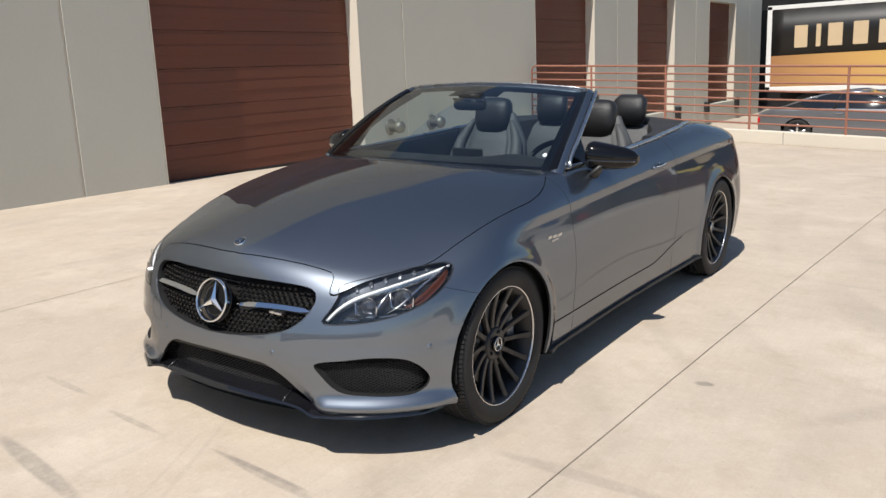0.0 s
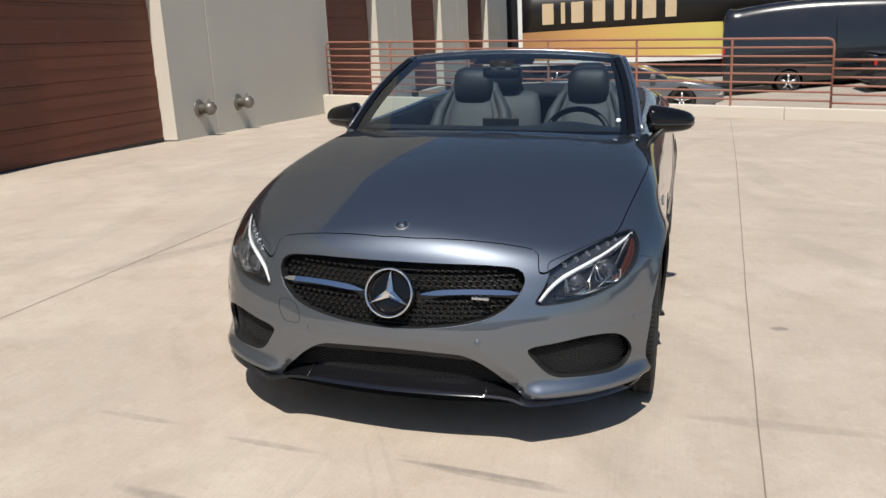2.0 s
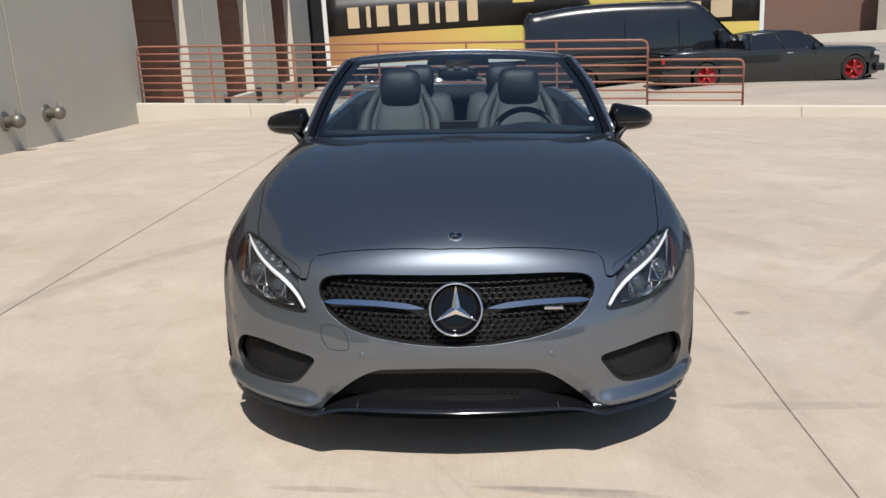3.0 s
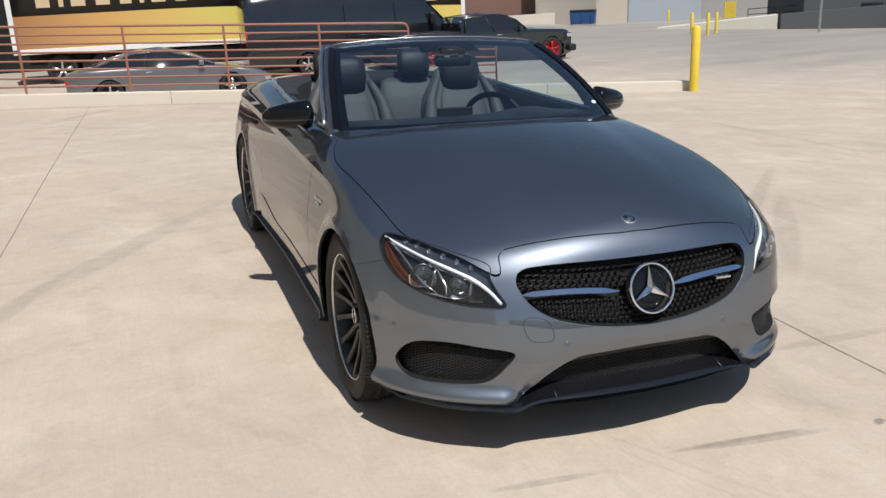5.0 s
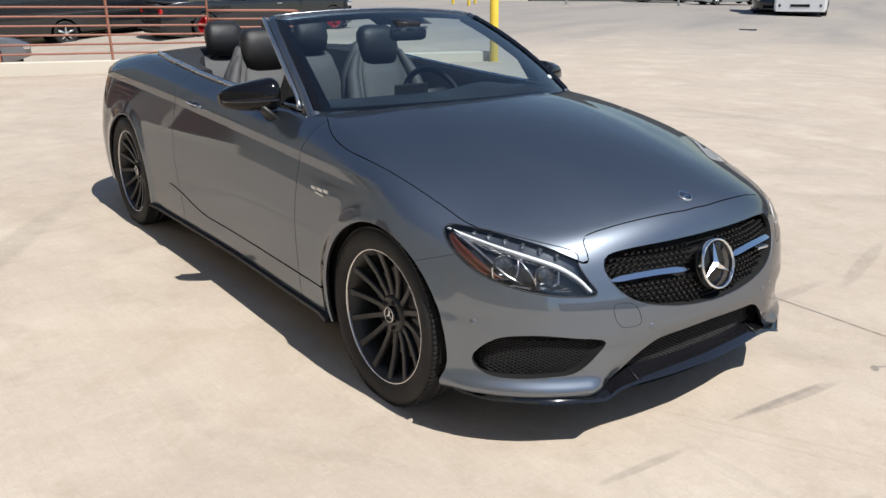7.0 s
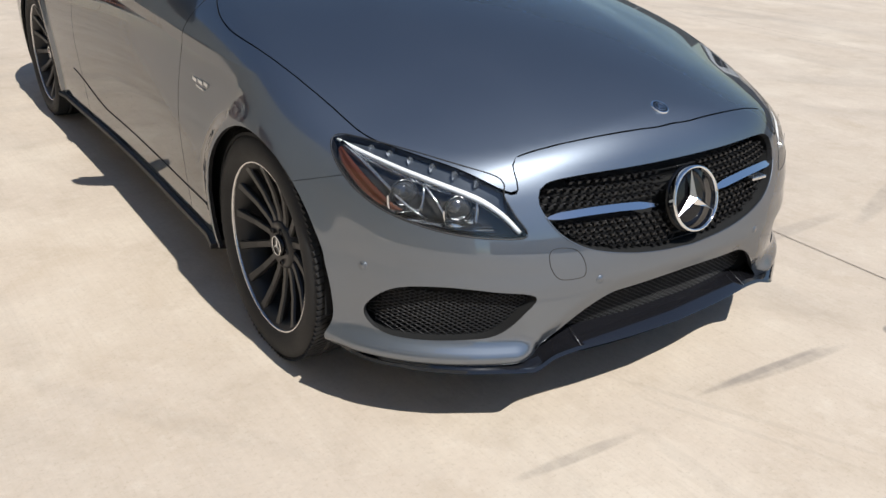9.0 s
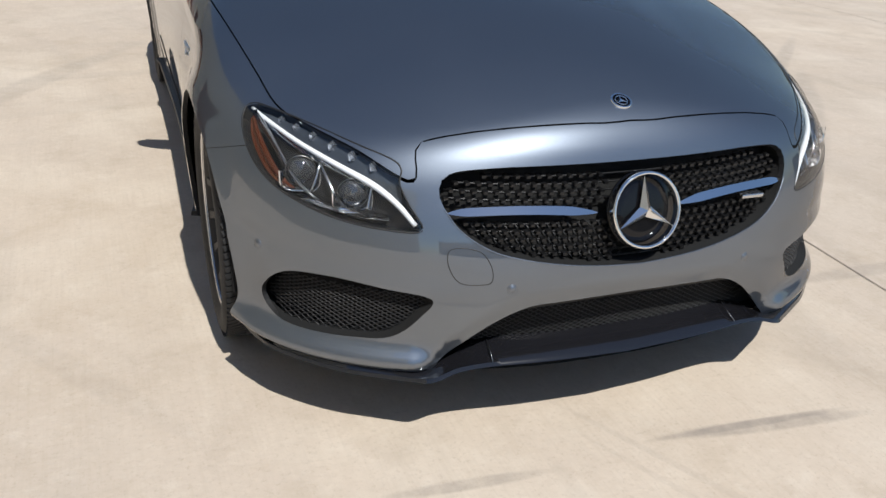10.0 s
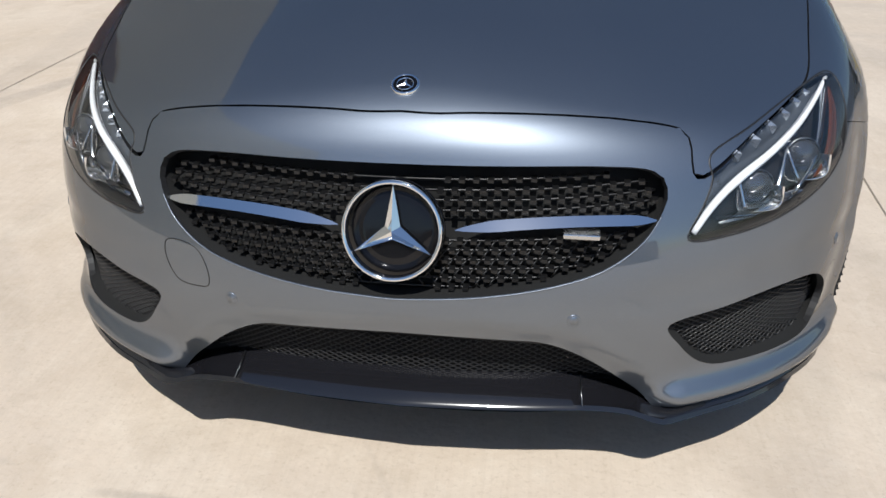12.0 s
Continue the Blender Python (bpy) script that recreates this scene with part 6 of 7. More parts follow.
def car_like(name, label, at, L, W, low, line, cabin, wheels, r, body, rim, front_ramp=0.12, category="car", group="", pillars=(0.5,), roof_paint=True, glass_mat=None):
    """A parked car: nose at +x, tail at x = 0. line: body-top heights along the length; cabin: x and z of rear base, rear roof, front roof, front base."""
    v = thing(name, label, category, group, at=at)
    top = hermite(*zip(*line))
    wide = hermite((0, 0.06 * L, 0.25 * L, 0.75 * L, 0.94 * L, L), (W * 0.40, W * 0.47, W * 0.5, W * 0.5, W * 0.465, W * 0.36))
    xs = sorted({*np.linspace(0, L, 34), 0.02, L - 0.02})
    bm = bmesh.new()
    rings = []
    for x in xs:
        z0 = low + 0.10 * max(0, 1 - x / (0.1 * L)) + front_ramp * max(0, 1 - (L - x) / (0.12 * L))
        zt = float(top(x))
        rings.append([(x, a, b) for a, b in section(float(wide(x)), z0, zt)])
    loft(bm, rings)
    bmesh.ops.recalc_face_normals(bm, faces=bm.faces)
    # wheel openings
    for wx in wheels:
        def ring(p, wx=wx):
            return np.where(np.abs(p[:, 1]) > W * 0.3, np.hypot(p[:, 0] - wx, p[:, 2] - r) - r * 1.13, 1.0)
        slit(bm, ring)
        take(bm, ring).free()
    part("body", smooth_all(bm, 50), body, v)
    xa, za, xb, zb, xc, zc, xd, zd = cabin
    wa = W * 0.5 - 0.03
    bm = bmesh.new()
    k_roof = wa - 0.16
    # glasshouse as a loft from base to roof
    low_ring = [(xa, -wa * 0.8, za), (xa + 0.18 * (xd - xa), -wa, (za + zd) / 2), (xd - 0.25 * (xd - xa), -wa, (za + zd) / 2), (xd, -wa * 0.82, zd), (xd + 0.03, 0, zd), (xd, wa * 0.82, zd),
                (xd - 0.25 * (xd - xa), wa, (za + zd) / 2), (xa + 0.18 * (xd - xa), wa, (za + zd) / 2), (xa, wa * 0.8, za), (xa - 0.03, 0, za)]
    high_ring = [(xb, -k_roof * 0.92, zb - 0.03), (xb + 0.2 * (xc - xb), -k_roof, zb), (xc - 0.2 * (xc - xb), -k_roof, zc), (xc, -k_roof * 0.92, zc - 0.03), (xc + 0.04, 0, zc - 0.01), (xc, k_roof * 0.92, zc - 0.03),
                 (xc - 0.2 * (xc - xb), k_roof, zc), (xb + 0.2 * (xc - xb), k_roof, zb), (xb, k_roof * 0.92, zb - 0.03), (xb - 0.04, 0, zb - 0.01)]
    push = (-0.10, 0, 0, 0.12, 0.15, 0.12, 0, 0, -0.10, -0.13)
    mid_ring = [(lx + (hx - lx) * 0.6 + d * 0.75, ly + (hy - ly) * 0.5, lz + (hz - lz) * 0.64) for (lx, ly, lz), (hx, hy, hz), d in zip(low_ring, high_ring, push)]
    loft(bm, [[(x, y, z - 0.02) for x, y, z in low_ring], mid_ring, high_ring])
    bmesh.ops.recalc_face_normals(bm, faces=bm.faces)
    part("glasshouse", smooth_all(bm, 32), glass_mat or DARK_GLASS, v, "dark car windows")
    bm = bmesh.new()
    loft(bm, [[(x, y * 1.02, z - 0.012) for x, y, z in high_ring], [(x, y * 1.0, z + 0.02) for x, y, z in high_ring], [(xb + (x - xb) * 0.9 + 0.05 * (xc - xb), y * 0.8, z + 0.045) for x, y, z in high_ring]])
    bmesh.ops.recalc_face_normals(bm, faces=bm.faces)
    part("roof", smooth_all(bm, 60), body, v)
    pairs = ((0, 0), (3, 3), (5, 5), (8, 8))
    for a, b in pairs:
        bm = tube(bmesh.new(), [Vector(low_ring[a]), Vector(mid_ring[a]), Vector(high_ring[b])], 0.035, 6)
        part("pillar", bm, body, v)
    for f in pillars:
        for s in (1, -1):
            bm = tube(bmesh.new(), [(xa + (xd - xa) * f, s * (wa + 0.004), (za + zd) / 2 - 0.02), (xb + (xc - xb) * f, s * (k_roof + 0.004), zb)], 0.024, 6)
            part("pillar", bm, SATIN_BLACK, v)
    for wx in wheels:
        for s in (1, -1):
            far_wheel(v, wx, s * (W * 0.5 - 0.015), r, rim, s)
            bm = bmesh.new()
            rod(bm, (wx, s * (W * 0.5 - 0.35), r), (wx, s * (W * 0.5 - 0.30), r), r * 1.2, 24)
            part("wheel_well", bm, MATTE_BLACK, v)
    for s in (1, -1):
        # lamps, mirror, handle, shut line
        zt = float(top(0.05))
        part("tail_lamp", boxes((-0.012, 0.22, s * W * 0.36 - 0.09, s * W * 0.36 + 0.09, zt - 0.26, zt - 0.12), bevel=0.02), RED_LENS, v, "red tail lamp")
        zt = float(top(L - 0.1))
        part("front_lamp", boxes((L - 0.30, L - 0.035, s * W * 0.36 - 0.12, s * W * 0.36 + 0.085, zt - 0.17, zt - 0.03), bevel=0.03), SILVER_BOWL, v)
        part("mirror", boxes((xd - 0.42, xd - 0.28, s * (W * 0.5 + 0.06) - 0.08, s * (W * 0.5 + 0.06) + 0.08, zd + 0.0, zd + 0.13), bevel=0.035), body, v)
        xm = xa + (xd - xa) * pillars[0]
        part("handle", boxes((xm + 0.05, xm + 0.22, s * (W * 0.5 + 0.008) - 0.015, s * (W * 0.5 + 0.008) + 0.015, za - 0.14, za - 0.11), bevel=0.008), CHROME, v)
        for xg in (xm, xd - 0.3):
            part("shut_line", boxes((xg - 0.005, xg + 0.005, s * (W * 0.5 - 0.004) - 0.006, s * (W * 0.5 - 0.004) + 0.006, low + 0.12, za - 0.1)), MATTE_BLACK, v)
    part("underside", boxes((0.2, L - 0.2, -W * 0.36, W * 0.36, low - 0.02, low + 0.25)), MATTE_BLACK, v)
    part("front_intake", boxes((L - 0.12, L + 0.004, -W * 0.28, W * 0.28, low + 0.16, low + 0.36), bevel=0.03), MATTE_BLACK, v)
    return v


def on_lot(x, y, turn, lower=False):
    z = lower_z(x, y) if lower else ground_z(x, y)
    return pose(x, y, z, 0, 0, turn)


# silver grey coupe behind the railing, nose to +x
car_like("coupe_car", "silver grey coupe parked in the sunken lane", on_lot(-3.5, 20.3, 0, True), 5.02, 1.84, 0.16,
         [(0, 0.82), (0.3, 0.92), (0.9, 0.95), (2.6, 0.93), (3.5, 0.90), (4.35, 0.79), (4.86, 0.64), (5.02, 0.56)],
         (0.55, 0.94, 1.6, 1.29, 2.5, 1.32, 3.6, 0.92), (1.0, 3.98), 0.335, SILVER_GREY, BRIGHT_RIM, pillars=(0.42,))


def cargo_van(at):
    v = thing("cargo_van", "long black high-roof cargo van with bright wheels", "van", at=at)
    L, W = 7.6, 1.98
    roof = hermite((0, 0.05, 0.3, 5.1, 5.7, 6.05, 6.6, 6.95, 7.45, 7.6), (2.2, 2.58, 2.66, 2.70, 2.62, 2.35, 1.72, 1.36, 1.15, 0.95))
    bm = bmesh.new()
    rings = []
    for x in sorted({*np.linspace(0, L, 40), 0.04, 6.05, 6.95}):
        zt = float(roof(x))
        w = W / 2 - 0.05 * max(0, 1 - (L - x) / 0.7)
        lean = 0.13 * min(1, max(0, (zt - 1.2) / 1.4))
        half = [(w - 0.06, 0.36), (w, 0.5), (w, 0.9), (w - 0.01, min(1.25, zt - 0.06)), (w - lean * 0.6, max(zt - 0.30, 0.9)), (w - lean - 0.05, zt - 0.1), (w - lean - 0.16, zt - 0.02), (0, zt + 0.02)]
        rings.append([(x, a, b) for a, b in half + [(-a, b) for a, b in half[-2::-1]]])
    loft(bm, rings)
    bmesh.ops.recalc_face_normals(bm, faces=bm.faces)
    for wx in (1.95, 6.45):
        def ring(p, wx=wx):
            return np.where(np.abs(p[:, 1]) > W * 0.3, np.hypot(p[:, 0] - wx, p[:, 2] - 0.35) - 0.43, 1.0)
        slit(bm, ring)
        take(bm, ring).free()
    part("body", smooth_all(bm, 40), VAN_BLACK, v)
    for s in (1, -1):
        y = s * (W / 2 + 0.004)
        bm = bmesh.new()
        a = [(5.25, 1.42), (6.42, 1.40), (6.06, 1.98), (5.8, 2.12), (5.3, 2.14)]
        front = [bm.verts.new((x, y - s * 0.10 * max(0, (z - 1.2)) , z)) for x, z in a]
        back = [bm.verts.new((x, y - s * 0.10 * max(0, (z - 1.2)) - s * 0.02, z)) for x, z in a]
        bm.faces.new(front)
        bm.faces.new(back[::-1])
        for k in range(5):
            bm.faces.new((front[k], back[k], back[(k + 1) % 5], front[(k + 1) % 5]))
        bmesh.ops.recalc_face_normals(bm, faces=bm.faces)
        part("side_window", bm, DARK_GLASS, v)
        part("side_rail", boxes((0.1, 7.1, y - 0.012, y + 0.012, 0.82, 0.92), bevel=0.01), SATIN_BLACK, v)
        for xg in (3.3, 5.05, 5.15):
            part("shut_line", boxes((xg - 0.006, xg + 0.006, y - 0.008, y + 0.002, 0.5, 2.2 if xg < 5.1 else 1.4)), MATTE_BLACK, v)
        part("handle", boxes((5.22, 5.45, y - 0.01, y + 0.02, 1.12, 1.17), bevel=0.008), CHROME, v)
        part("handle", boxes((4.80, 4.98, y - 0.01, y + 0.02, 1.12, 1.17), bevel=0.008), CHROME, v)
        part("mirror", boxes((6.25, 6.42, y + s * 0.12 - 0.1, y + s * 0.12 + 0.1, 1.35, 1.72), bevel=0.04), SATIN_BLACK, v)
        part("front_lamp", boxes((7.05, 7.52, y - s * 0.18 - 0.1, y - s * 0.18 + 0.08, 0.95, 1.15), bevel=0.05), SILVER_BOWL, v)
        part("tail_lamp", boxes((-0.01, 0.06, y - s * 0.08 - 0.06, y - s * 0.08 + 0.06, 0.95, 1.5), bevel=0.015), RED_LENS, v)
        part("roof_rib", boxes((0.3, 5.6, y - s * 0.155 - 0.01, y - s * 0.155 + 0.01, 2.40, 2.43), bevel=0.004), VAN_BLACK, v)
        for wx in (1.95, 6.45):
            far_wheel(v, wx, s * (W / 2 - 0.02), 0.35, BRIGHT_RIM, s, 0.23)
            part("wheel_well", rod(bmesh.new(), (wx, s * 0.5, 0.4), (wx, s * 0.62, 0.4), 0.46, 24), MATTE_BLACK, v)
    bm = sheet(lambda u, w: (6.92 - 0.87 * w, u * (0.86 - 0.08 * w), 1.40 + 0.93 * w + 0.01), np.linspace(-1, 1, 7), np.linspace(0.04, 0.95, 5))
    part("front_window", bm, DARK_GLASS, v)
    part("underside", boxes((0.3, 7.2, -0.7, 0.7, 0.28, 0.6)), MATTE_BLACK, v)
    return v


cargo_van(on_lot(1.6, 26.2, 0, True) @ pose(0, 0, 0, 0, -1.6, 0))


def pickup(at):
    v = car_like("pickup_truck", "black crew-cab pickup with red wheels", at, 6.4, 1.96, 0.10,
                 [(0, 1.0), (0.1, 1.04), (2.4, 1.06), (4.5, 1.06), (4.9, 1.05), (5.7, 1.01), (6.25, 0.94), (6.4, 0.80)],
                 (2.40, 1.06, 2.52, 1.52, 3.95, 1.54, 4.70, 1.06), (1.25, 5.55), 0.38, VAN_BLACK, RED_RIM, pillars=(0.48, 0.04), category="pickup truck")
    part("bed_cover", boxes((0.08, 2.36, -0.88, 0.88, 1.055, 1.09), bevel=0.02), SATIN_BLACK, v)
    part("front_bumper", boxes((6.22, 6.50, -0.90, 0.90, 0.28, 0.50), bevel=0.05), SATIN_BLACK, v)
    part("rear_bumper", boxes((-0.12, 0.1, -0.88, 0.88, 0.30, 0.48), bevel=0.04), SATIN_BLACK, v)
    return v


pickup(pose(5.35, 22.7, -0.62, 0, 0, 3))


# semi-trailer with a printed side
def trailer_print():
    m = bpy.data.materials.new("printed trailer side")
    m.use_nodes = True
    n, l = m.node_tree.nodes, m.node_tree.links
    p = n["Principled BSDF"]
    p.inputs["Roughness"].default_value = 0.35
    at, split, ramp = n.new("ShaderNodeTexCoord"), n.new("ShaderNodeSeparateXYZ"), n.new("ShaderNodeValToRGB")
    l.new(at.outputs["Object"], split.inputs[0])
    scale = n.new("ShaderNodeMath")
    scale.operation = "DIVIDE"
    l.new(split.outputs["X"], scale.inputs[0])
    scale.inputs[1].default_value = 8.0
    l.new(scale.outputs[0], ramp.inputs[0])
    ramp.color_ramp.elements[0].color, ramp.color_ramp.elements[0].position = (0.40, 0.19, 0.09, 1), 0.0
    ramp.color_ramp.elements[1].color, ramp.color_ramp.elements[1].position = (0.80, 0.63, 0.16, 1), 0.85
    mid = ramp.color_ramp.elements.new(0.35)
    mid.color = (0.66, 0.38, 0.13, 1)
    grime = n.new("ShaderNodeTexNoise")
    grime.inputs["Scale"].default_value = 3
    mix = n.new("ShaderNodeMix")
    mix.data_type, mix.blend_type = "RGBA", "MULTIPLY"
    mix.inputs[0].default_value = 0.25
    l.new(ramp.outputs[0], mix.inputs[6])
    l.new(grime.outputs["Color"], mix.inputs[7])
    l.new(mix.outputs[2], p.inputs["Base Color"])
    return m


def trailer():
    x0, y0, L = -5.7, 28.3, 16.0
    z = lower_z(x0 + 4, y0)
    t = thing("semi_trailer", "box semi-trailer with a black and gold printed side", "trailer", at=pose(x0, y0, z))
    f, top = 1.12, 3.98
    side = trailer_print()
    part("box", boxes((0.05, L - 0.05, 0.0, 2.5, f, top), bevel=0.01), PALE_PLASTIC, t)
    part("printed_side", boxes((0.16, L - 0.16, -0.012, 0.0, f + 0.12, top - 0.12)), side, t)
    # black upper band with a slowly rising lower edge
    bm = bmesh.new()
    edge = hermite((0, 3, 7, 11, L), (2.30, 2.34, 2.36, 2.2, 2.05))
    rows = [[(x, -0.018, float(edge(x))), (x, -0.018, (top - 0.12) if x < 9.5 else 2.95 - 0.02 * (x - 9.5)), (x, -0.013, (top - 0.12) if x < 9.5 else 2.95), (x, -0.013, float(edge(x)))] for x in np.linspace(0.16, L - 0.16, 40)]
    loft(bm, rows)
    bmesh.ops.recalc_face_normals(bm, faces=bm.faces)
    part("black_band", bm, material("black print", (0.012, 0.011, 0.011), 0.4, 0, 0.1, 2), t)
    gold = material("gold print", (0.60, 0.46, 0.29), 0.4, 0, 0.06, 4)
    # plain gold bars at the size of the lettering
    x = 0.86
    for w in (0.62, 0.22, 0.66, 0.66, 0.55, 0.22, 0.68, 0.56):
        z0 = float(edge(x)) + 0.24
        part("gold_bar", boxes((x + w * 0.1, x + w * 0.78, -0.024, -0.019, z0, z0 + 0.74), bevel=0.002), gold, t)
        x += w + 0.115
    for x in (13.0, 14.1):
        part("gold_bar", boxes((x, x + 0.75, -0.024, -0.019, 2.25, 2.85), bevel=0.002), gold, t)
    for a in (7.0, 8.1):
        part("badge_panel", boxes((a, a + 0.75, -0.024, -0.019, 3.15, 3.7), bevel=0.002), side if a < 8 else SATIN_BLACK, t)
    for a, b in ((0.0, 0.16), (L - 0.16, L)):
        part("corner_post", boxes((a, b, -0.03, 0.06, f, top), bevel=0.01), PALE_PLASTIC, t)
    part("top_rail", boxes((0.0, L, -0.03, 0.06, top - 0.12, top + 0.02), bevel=0.01), PALE_PLASTIC, t)
    part("bottom_rail", boxes((0.0, L, -0.03, 0.06, f - 0.05, f + 0.12), bevel=0.01), PALE_PLASTIC, t)
    part("chassis", boxes((0.4, L - 0.3, 0.5, 0.7, 0.7, 1.1), (0.4, L - 0.3, 1.8, 2.0, 0.7, 1.1)), MATTE_BLACK, t)
    for wx in (1.4, 2.75):
        for y, s in ((0.12, -1), (2.38, 1)):
            far_wheel(t, wx, y, 0.5, BRIGHT_RIM, s, 0.55)
    for x in (11.4,):
        part("landing_leg", boxes((x, x + 0.16, 0.45, 0.6, 0.0, 1.1)), SATIN_BLACK, t)
        part("landing_leg", boxes((x, x + 0.16, 1.9, 2.05, 0.0, 1.1)), SATIN_BLACK, t)
    part("tool_box", boxes((4.6, 8.6, 0.15, 0.7, 0.45, 1.02), bevel=0.03), SATIN_BLACK, t)


trailer()

# dock bumpers and a dark gap beyond the building's end
for y0, y1, z0, z1 in DOORS[1:]:
    for y in (y0 - 0.35, y1 + 0.1):
        lone("dock_bumper", boxes((0, 0.12, 0, 0.28, 0, 0.42), bevel=0.02), RUBBER, "black rubber dock bumper on the warehouse wall", "dock bumper", "dock bumpers", at=pose(WALL_X, y, -0.42))

# ---- far side of the lot ----
def fz(x, y):
    return ground_z(x, y)


def slab_wall(name, a, b, h, thick, mat, label, base=-0.6, h2=None):
    a, b = Vector(a), Vector(b)
    d = (b - a).normalized()
    n = Vector((-d.y, d.x)) * thick
    bm = bmesh.new()
    rings = []
    for p, hh in ((a, h), (b, h2 or h)):
        z = fz(*p)
        q = p + n
        rings.append([(*p, z + base), (*p, z + hh), (*q, z + hh), (*q, z + base)])
    loft(bm, rings)
    bmesh.ops.recalc_face_normals(bm, faces=bm.faces)
    for f in bm.faces:
        f.smooth = False
    return lone(name, bm, mat, label, "wall", kind="structure")


BROWN_WALL = material("brown masonry", (0.20, 0.115, 0.085), 0.85, 0, 0.12, 0.5, bump=0.2, bump_size=20)
BEIGE_WALL = material("beige stucco", (0.52, 0.46, 0.38), 0.85, 0, 0.06, 0.5)
BLUE_GREY = material("pale blue grey steel", (0.42, 0.46, 0.50), 0.5, 0.2, 0.06, 0.8)
DARK_WALL = material("dark grey block and carport shade", (0.075, 0.08, 0.08), 0.85, 0, 0.12, 1.0, bump=0.2, bump_size=15)
GREY_FACADE = material("grey facade", (0.30, 0.29, 0.275), 0.8, 0, 0.08, 0.4)
DUMP_BLUE = material("blue painted dumpster", (0.02, 0.07, 0.20), 0.5, 0, 0.2, 2)
slab_wall("wall_far_brown", (0, 86), (36.4, 71), 7, 6, BROWN_WALL, "brown masonry building across the lot")
slab_wall("wall_far_beige", (36.8, 65.5), (43, 70.5), 7, 6, BEIGE_WALL, "beige stucco building front across the lot")
slab_wall("wall_far_steel", (43.2, 70.6), (59, 81), 7, 6, BLUE_GREY, "pale blue grey steel doors across the lot")
slab_wall("wall_far_grey", (59.5, 84), (98, 86), 8, 6, GREY_FACADE, "grey building at the far end of the lot")
# made up: closes the horizon and shows in the car's reflections
slab_wall("wall_far_east", (98, 86), (96, -10), 8, 6, GREY_FACADE, "grey building added to close the far side of the lot")
slab_wall("wall_ramp_base", (39.4, 44.8), (64, 39.5), 1.0, 0.4, DARK_WALL, "dark block wall behind the parked cars", h2=2.8)
# the front's shade is in its dark colour; height guessed from reflections
slab_wall("wall_carport", (45, 49), (68, 43), 8.5, 6, DARK_WALL, "dark building behind the parked cars, shade put into its colour")
slab_wall("ramp_side", (22, 74), (35.3, 68.2), 0.25, 0.6, CREAM, "pale concrete ramp edge", h2=1.1)
slab_wall("ramp_wedge", (33, 50), (39.3, 45.0), 0.05, 2.5, CREAM, "pale concrete ramp wedge", h2=0.95)
# added slab; its black colour paints the dark gap beside the trailer
slab_wall("wall_far_dark", (-9.5, 36), (-1, 36), 4.6, 1, SATIN_BLACK, "black panel added beyond the trailer, gap shade put into its colour")
slab_wall("wall_far_north", (-12, 52), (0.5, 50), 9, 4, BEIGE_WALL, "pale building far behind the trailer")
# unseen, made-up wall that closes the lot for reflections
slab_wall("wall_back_lot", (-14, -46), (40, -46), 6, 1, BEIGE_WALL, "unseen plain wall added to close the lot behind")


def dumpster(at):
    d = thing("dumpster", "blue steel dumpster by the far wall", "dumpster", at=at)
    bm = bmesh.new()
    loft(bm, [[(x, y, z) for x, y in ((-1.1 * k, -0.75 * k), (1.1 * k, -0.75 * k), (1.1 * k, 0.75 * k), (-1.1 * k, 0.75 * k))] for z, k in ((0.1, 0.92), (1.1, 1.0))])
    bmesh.ops.recalc_face_normals(bm, faces=bm.faces)
    part("bin", smooth_all(bm, 20), DUMP_BLUE, d)
    part("lid", boxes((-1.1, 1.1, -0.75, 0.75, 1.12, 1.3), bevel=0.05), SATIN_BLACK, d)
    for x in (-0.8, 0.0, 0.8):
        part("rib", boxes((x - 0.05, x + 0.05, -0.80, -0.74, 0.15, 1.05)), DUMP_BLUE, d)


dumpster(pose(35.0, 64.6, fz(35, 64.6), 0, 0, -35))
for x, y in ((29.2, 40.4), (28.8, 38.3), (31.6, 41.3), (45, 66.5)):
    bollard(x, y, 1.2, 0.09, "yellow painted steel bollard across the lot", "far yellow bollards")
rack = thing("yellow_gate", "yellow slatted steel gate panel", "gate", at=pose(60, 78, fz(60, 78), 0, 0, 30))
for k in range(10):
    part("slat", boxes((0.3 * k, 0.3 * k + 0.14, -0.03, 0.03, 0.15, 1.9)), YELLOW, rack)
for z in (0.3, 1.6):
    part("cross_bar", boxes((-0.1, 2.95, 0.03, 0.07, z, z + 0.12)), YELLOW, rack)
part("gate_leg", boxes((-0.1, 0.0, -0.04, 0.08, 0, 1.9), (2.85, 2.95, -0.04, 0.08, 0, 1.9)), YELLOW, rack)


def pole(x, y, h, r=0.07):
    p = thing("lamp_post", "plain grey steel post in the lot", "post", "steel posts", at=pose(x, y, fz(x, y)))
    part("shaft", smooth_all(rod(bmesh.new(), (0, 0, -0.1), (0, 0, h), r, 12, r * 0.8)), GALV, p)
    part("base_plate", boxes((-0.16, 0.16, -0.16, 0.16, -0.02, 0.03), bevel=0.005), GALV, p)


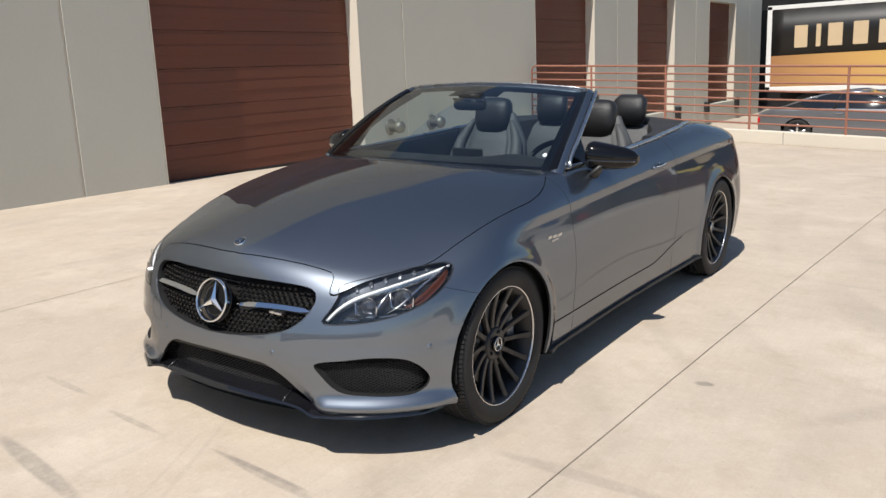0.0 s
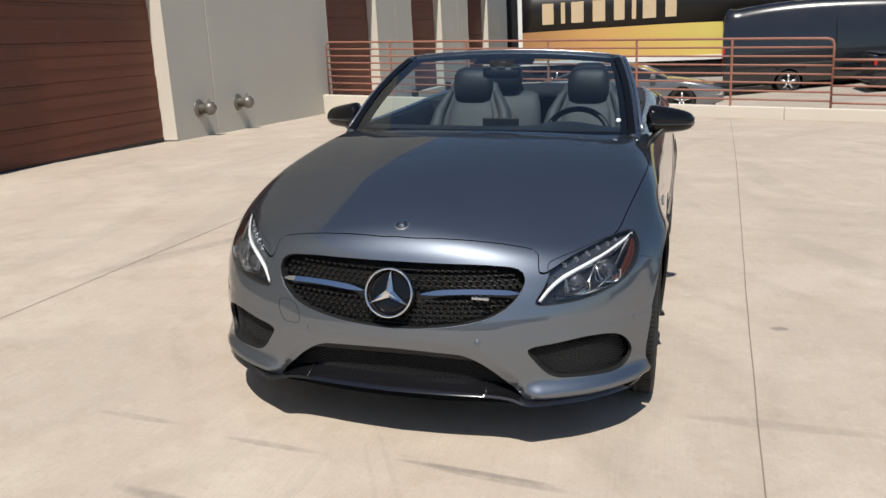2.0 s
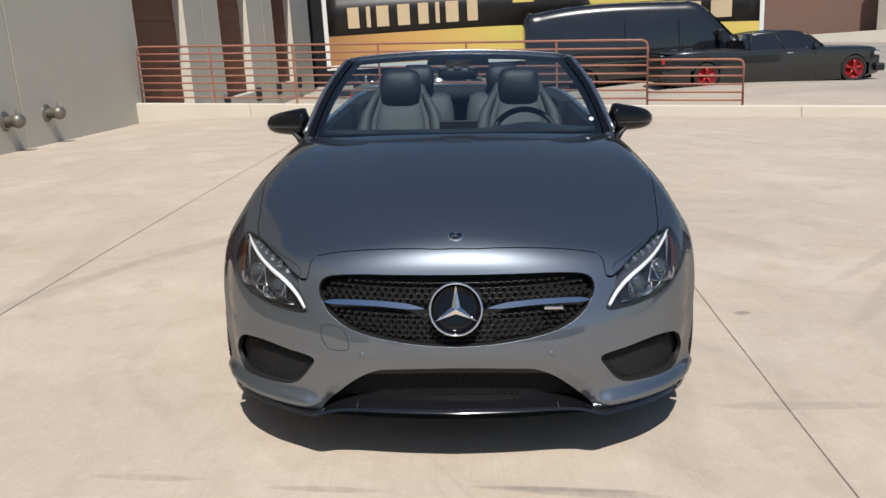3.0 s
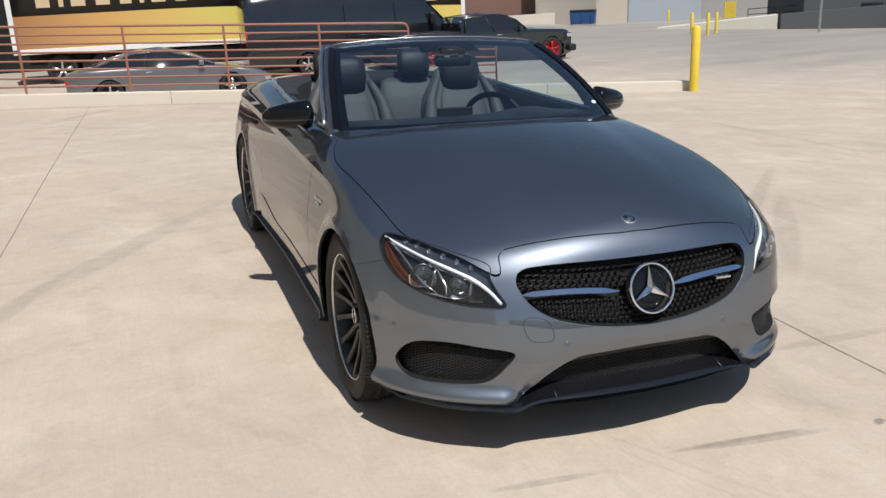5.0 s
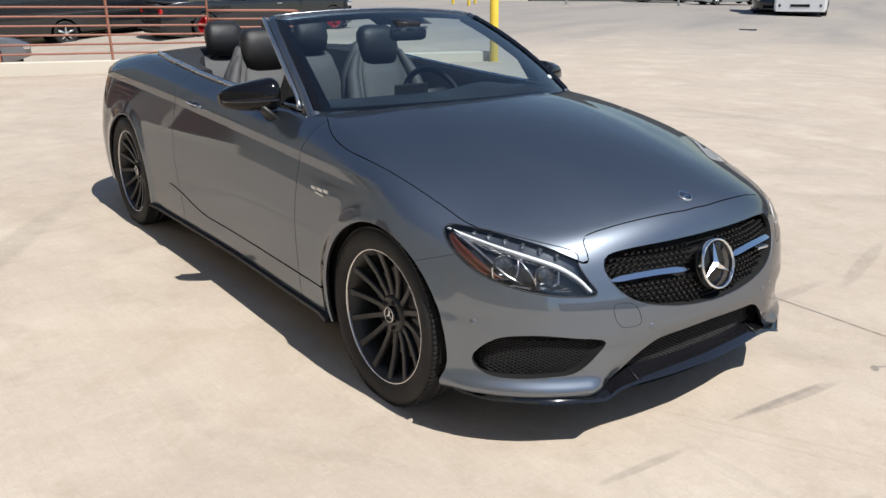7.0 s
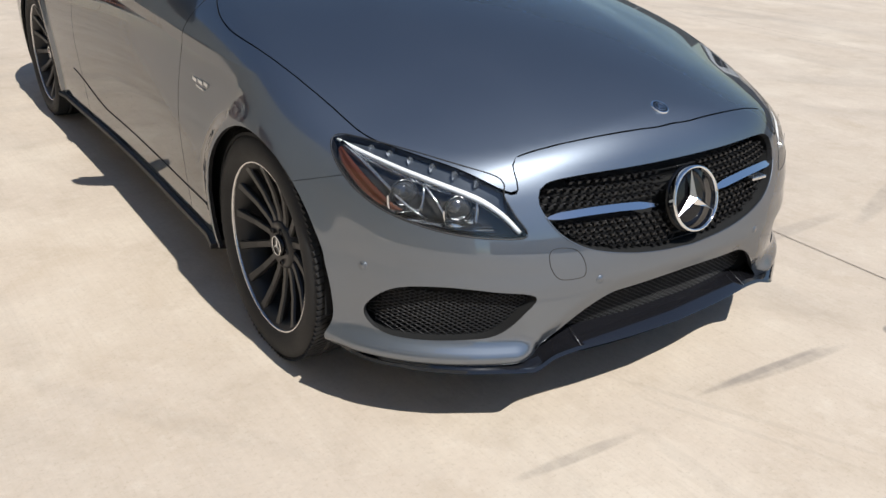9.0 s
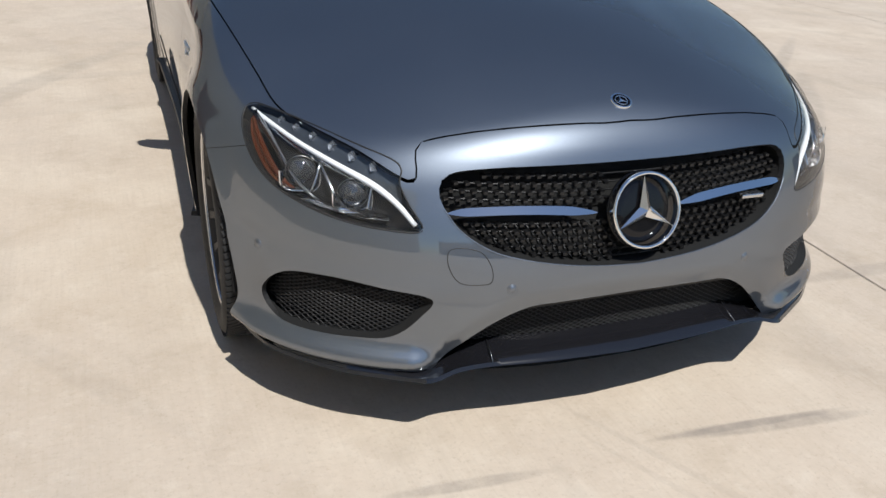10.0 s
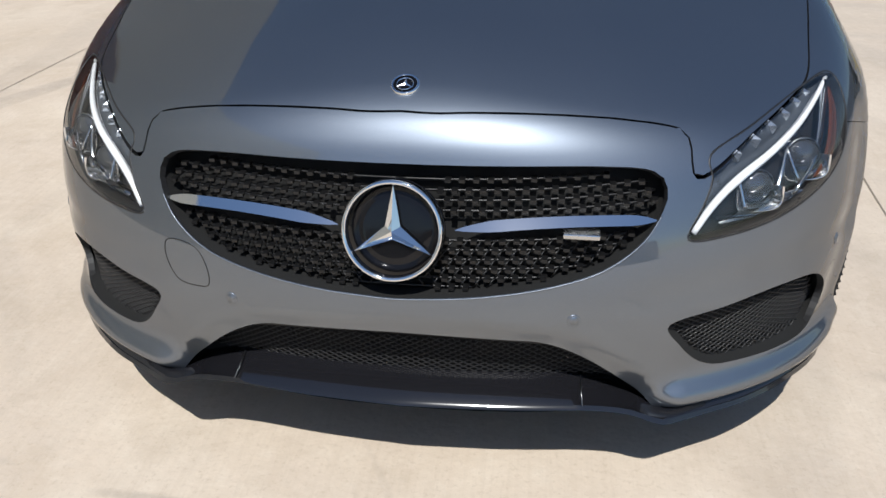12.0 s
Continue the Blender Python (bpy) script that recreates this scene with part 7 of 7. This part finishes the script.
pole(43.6, 34.9, 7)
pole(37.0, 38.6, 7)
hand = thing("ramp_railing", "dark steel handrail on the far ramp", "railing", at=pose(0, 0, 0))
for k in range(7):
    a = Vector((42, 51.5)).lerp(Vector((54, 47)), k / 6)
    z = fz(*a) + 0.2 + 0.15 * k
    part("rail_post", rod(bmesh.new(), (*a, z - 0.8), (*a, z + 1.1), 0.03, 6), SATIN_BLACK, hand)
for h in (0.35, 0.7, 1.1):
    a, b = Vector((42, 51.5)), Vector((54, 47))
    part("rail_bar", rod(bmesh.new(), (*a, fz(*a) + 0.2 + h), (*b, fz(*b) + 1.1 + h), 0.03, 6), SATIN_BLACK, hand)

car_like("suv_car", "dark suv with its tail to the lot", on_lot(46.3, 44.0, 40), 4.7, 1.9, 0.22, [(0, 1.0), (0.2, 1.08), (3.3, 1.05), (4.3, 0.95), (4.7, 0.75)], (0.15, 1.05, 0.5, 1.68, 2.5, 1.70, 3.4, 1.06), (0.95, 3.75), 0.36, DARK_SUV, BRIGHT_RIM, category="car", group="cars parked across the lot")
car_like("white_coupe_car", "white coupe with black wheels parked across the lot", on_lot(46.7, 41.9, -31), 4.7, 1.82, 0.16, [(0, 0.95), (0.3, 1.02), (2.6, 0.98), (3.4, 0.94), (4.3, 0.80), (4.7, 0.6)], (0.6, 1.02, 1.4, 1.40, 2.5, 1.42, 3.5, 0.96), (0.95, 3.75), 0.335, WHITE_PAINT, SATIN_BLACK, category="car", group="cars parked across the lot", pillars=(0.42,))
car_like("minivan_car", "pale silver minivan parked across the lot", on_lot(47.4, 36.4, -18), 5.0, 1.95, 0.18, [(0, 0.98), (0.2, 1.06), (3.4, 1.04), (4.4, 0.98), (5.0, 0.7)], (0.12, 1.05, 0.5, 1.72, 3.0, 1.74, 4.3, 1.0), (0.95, 3.95), 0.35, SILVER_BLUE, BRIGHT_RIM, category="car", group="cars parked across the lot", pillars=(0.35, 0.62))


def front_van(at):
    v = car_like("black_van", "black passenger van facing the lot", at, 5.6, 2.0, 0.28, [(0, 1.2), (0.3, 1.3), (4.4, 1.28), (4.9, 1.25), (5.4, 1.12), (5.6, 0.85)], (0.05, 1.3, 0.15, 2.5, 3.9, 2.5, 4.95, 1.27), (1.1, 4.6), 0.36, VAN_BLACK, BRIGHT_RIM, category="van", pillars=(0.3, 0.62))
    part("emblem", spin(bmesh.new(), [(5.60, 0.13), (5.63, 0.125), (5.62, 0.10)], 24), CHROME, v)
    return v


front_van(on_lot(42.9, 27.7, -144))


def coach(at):
    c = thing("coach_bus", "white motor coach with a dark swept windscreen", "bus", at=at)
    L, W = 11.5, 2.5
    bm = bmesh.new()
    rings = []
    for x, k, zt in ((0, 0.92, 3.2), (0.15, 1, 3.35), (L - 0.5, 1, 3.4), (L - 0.15, 0.97, 3.3), (L, 0.9, 3.0)):
        w = W / 2 * k
        half = [(w - 0.05, 0.32), (w, 0.45), (w, 2.6), (w - 0.06, zt - 0.15), (w - 0.25, zt), (0, zt + 0.03)]
        rings.append([(x, a, b) for a, b in half + [(-a, b) for a, b in half[-2::-1]]])
    loft(bm, rings)
    bmesh.ops.recalc_face_normals(bm, faces=bm.faces)
    part("body", smooth_all(bm, 30), WHITE_PAINT, c)
    bm = sheet(lambda u, v: (L + 0.02 - 0.10 * u * u, u * 1.12, 1.35 - 0.18 * (1 - u * u) + 1.7 * v), np.linspace(-1, 1, 11), np.linspace(0, 1, 5))
    part("front_window", bm, DARK_GLASS, c)
    bm = bmesh.new()
    tube(bm, [(L + 0.05, 0.9 * math.cos(a), 1.75 + 0.28 * math.sin(a)) for a in np.linspace(0.3, 4.4, 20)], 0.055, 6)
    part("swoosh", bm, CALIPER, c, "pale swept decoration")
    part("front_slot", boxes((L - 0.02, L + 0.02, -0.45, 0.45, 0.55, 0.68), bevel=0.01), MATTE_BLACK, c)
    for s in (1, -1):
        part("fog_lamp", boxes((L - 0.03, L + 0.015, s * 0.95 - 0.05, s * 0.95 + 0.05, 0.55, 0.68), bevel=0.01), SATIN_BLACK, c)
        part("front_lamp", boxes((L - 0.12, L + 0.01, s * 1.05 - 0.1, s * 1.05 + 0.1, 1.0, 1.14), bevel=0.03), SILVER_BOWL, c)
        part("side_window", boxes((0.6, L - 0.9, s * 1.252 - 0.006, s * 1.252 + 0.006, 1.6, 2.7)), DARK_GLASS, c)
        for wx in (2.6, L - 2.0):
            far_wheel(c, wx, s * 1.26, 0.5, BRIGHT_RIM, s, 0.3)
    part("underside", boxes((0.3, L - 0.4, -1.0, 1.0, 0.2, 0.5)), MATTE_BLACK, c)


coach(pose(47.36, 28.05, fz(40, 24), 0, 0, -150))
lone("drain_cover", boxes((-0.45, 0.45, -0.3, 0.3, -0.01, 0.006), bevel=0.003), SATIN_BLACK, "dark steel drain cover flush with the lot", "drain cover", at=on_lot(24.2, 16.0, 30))
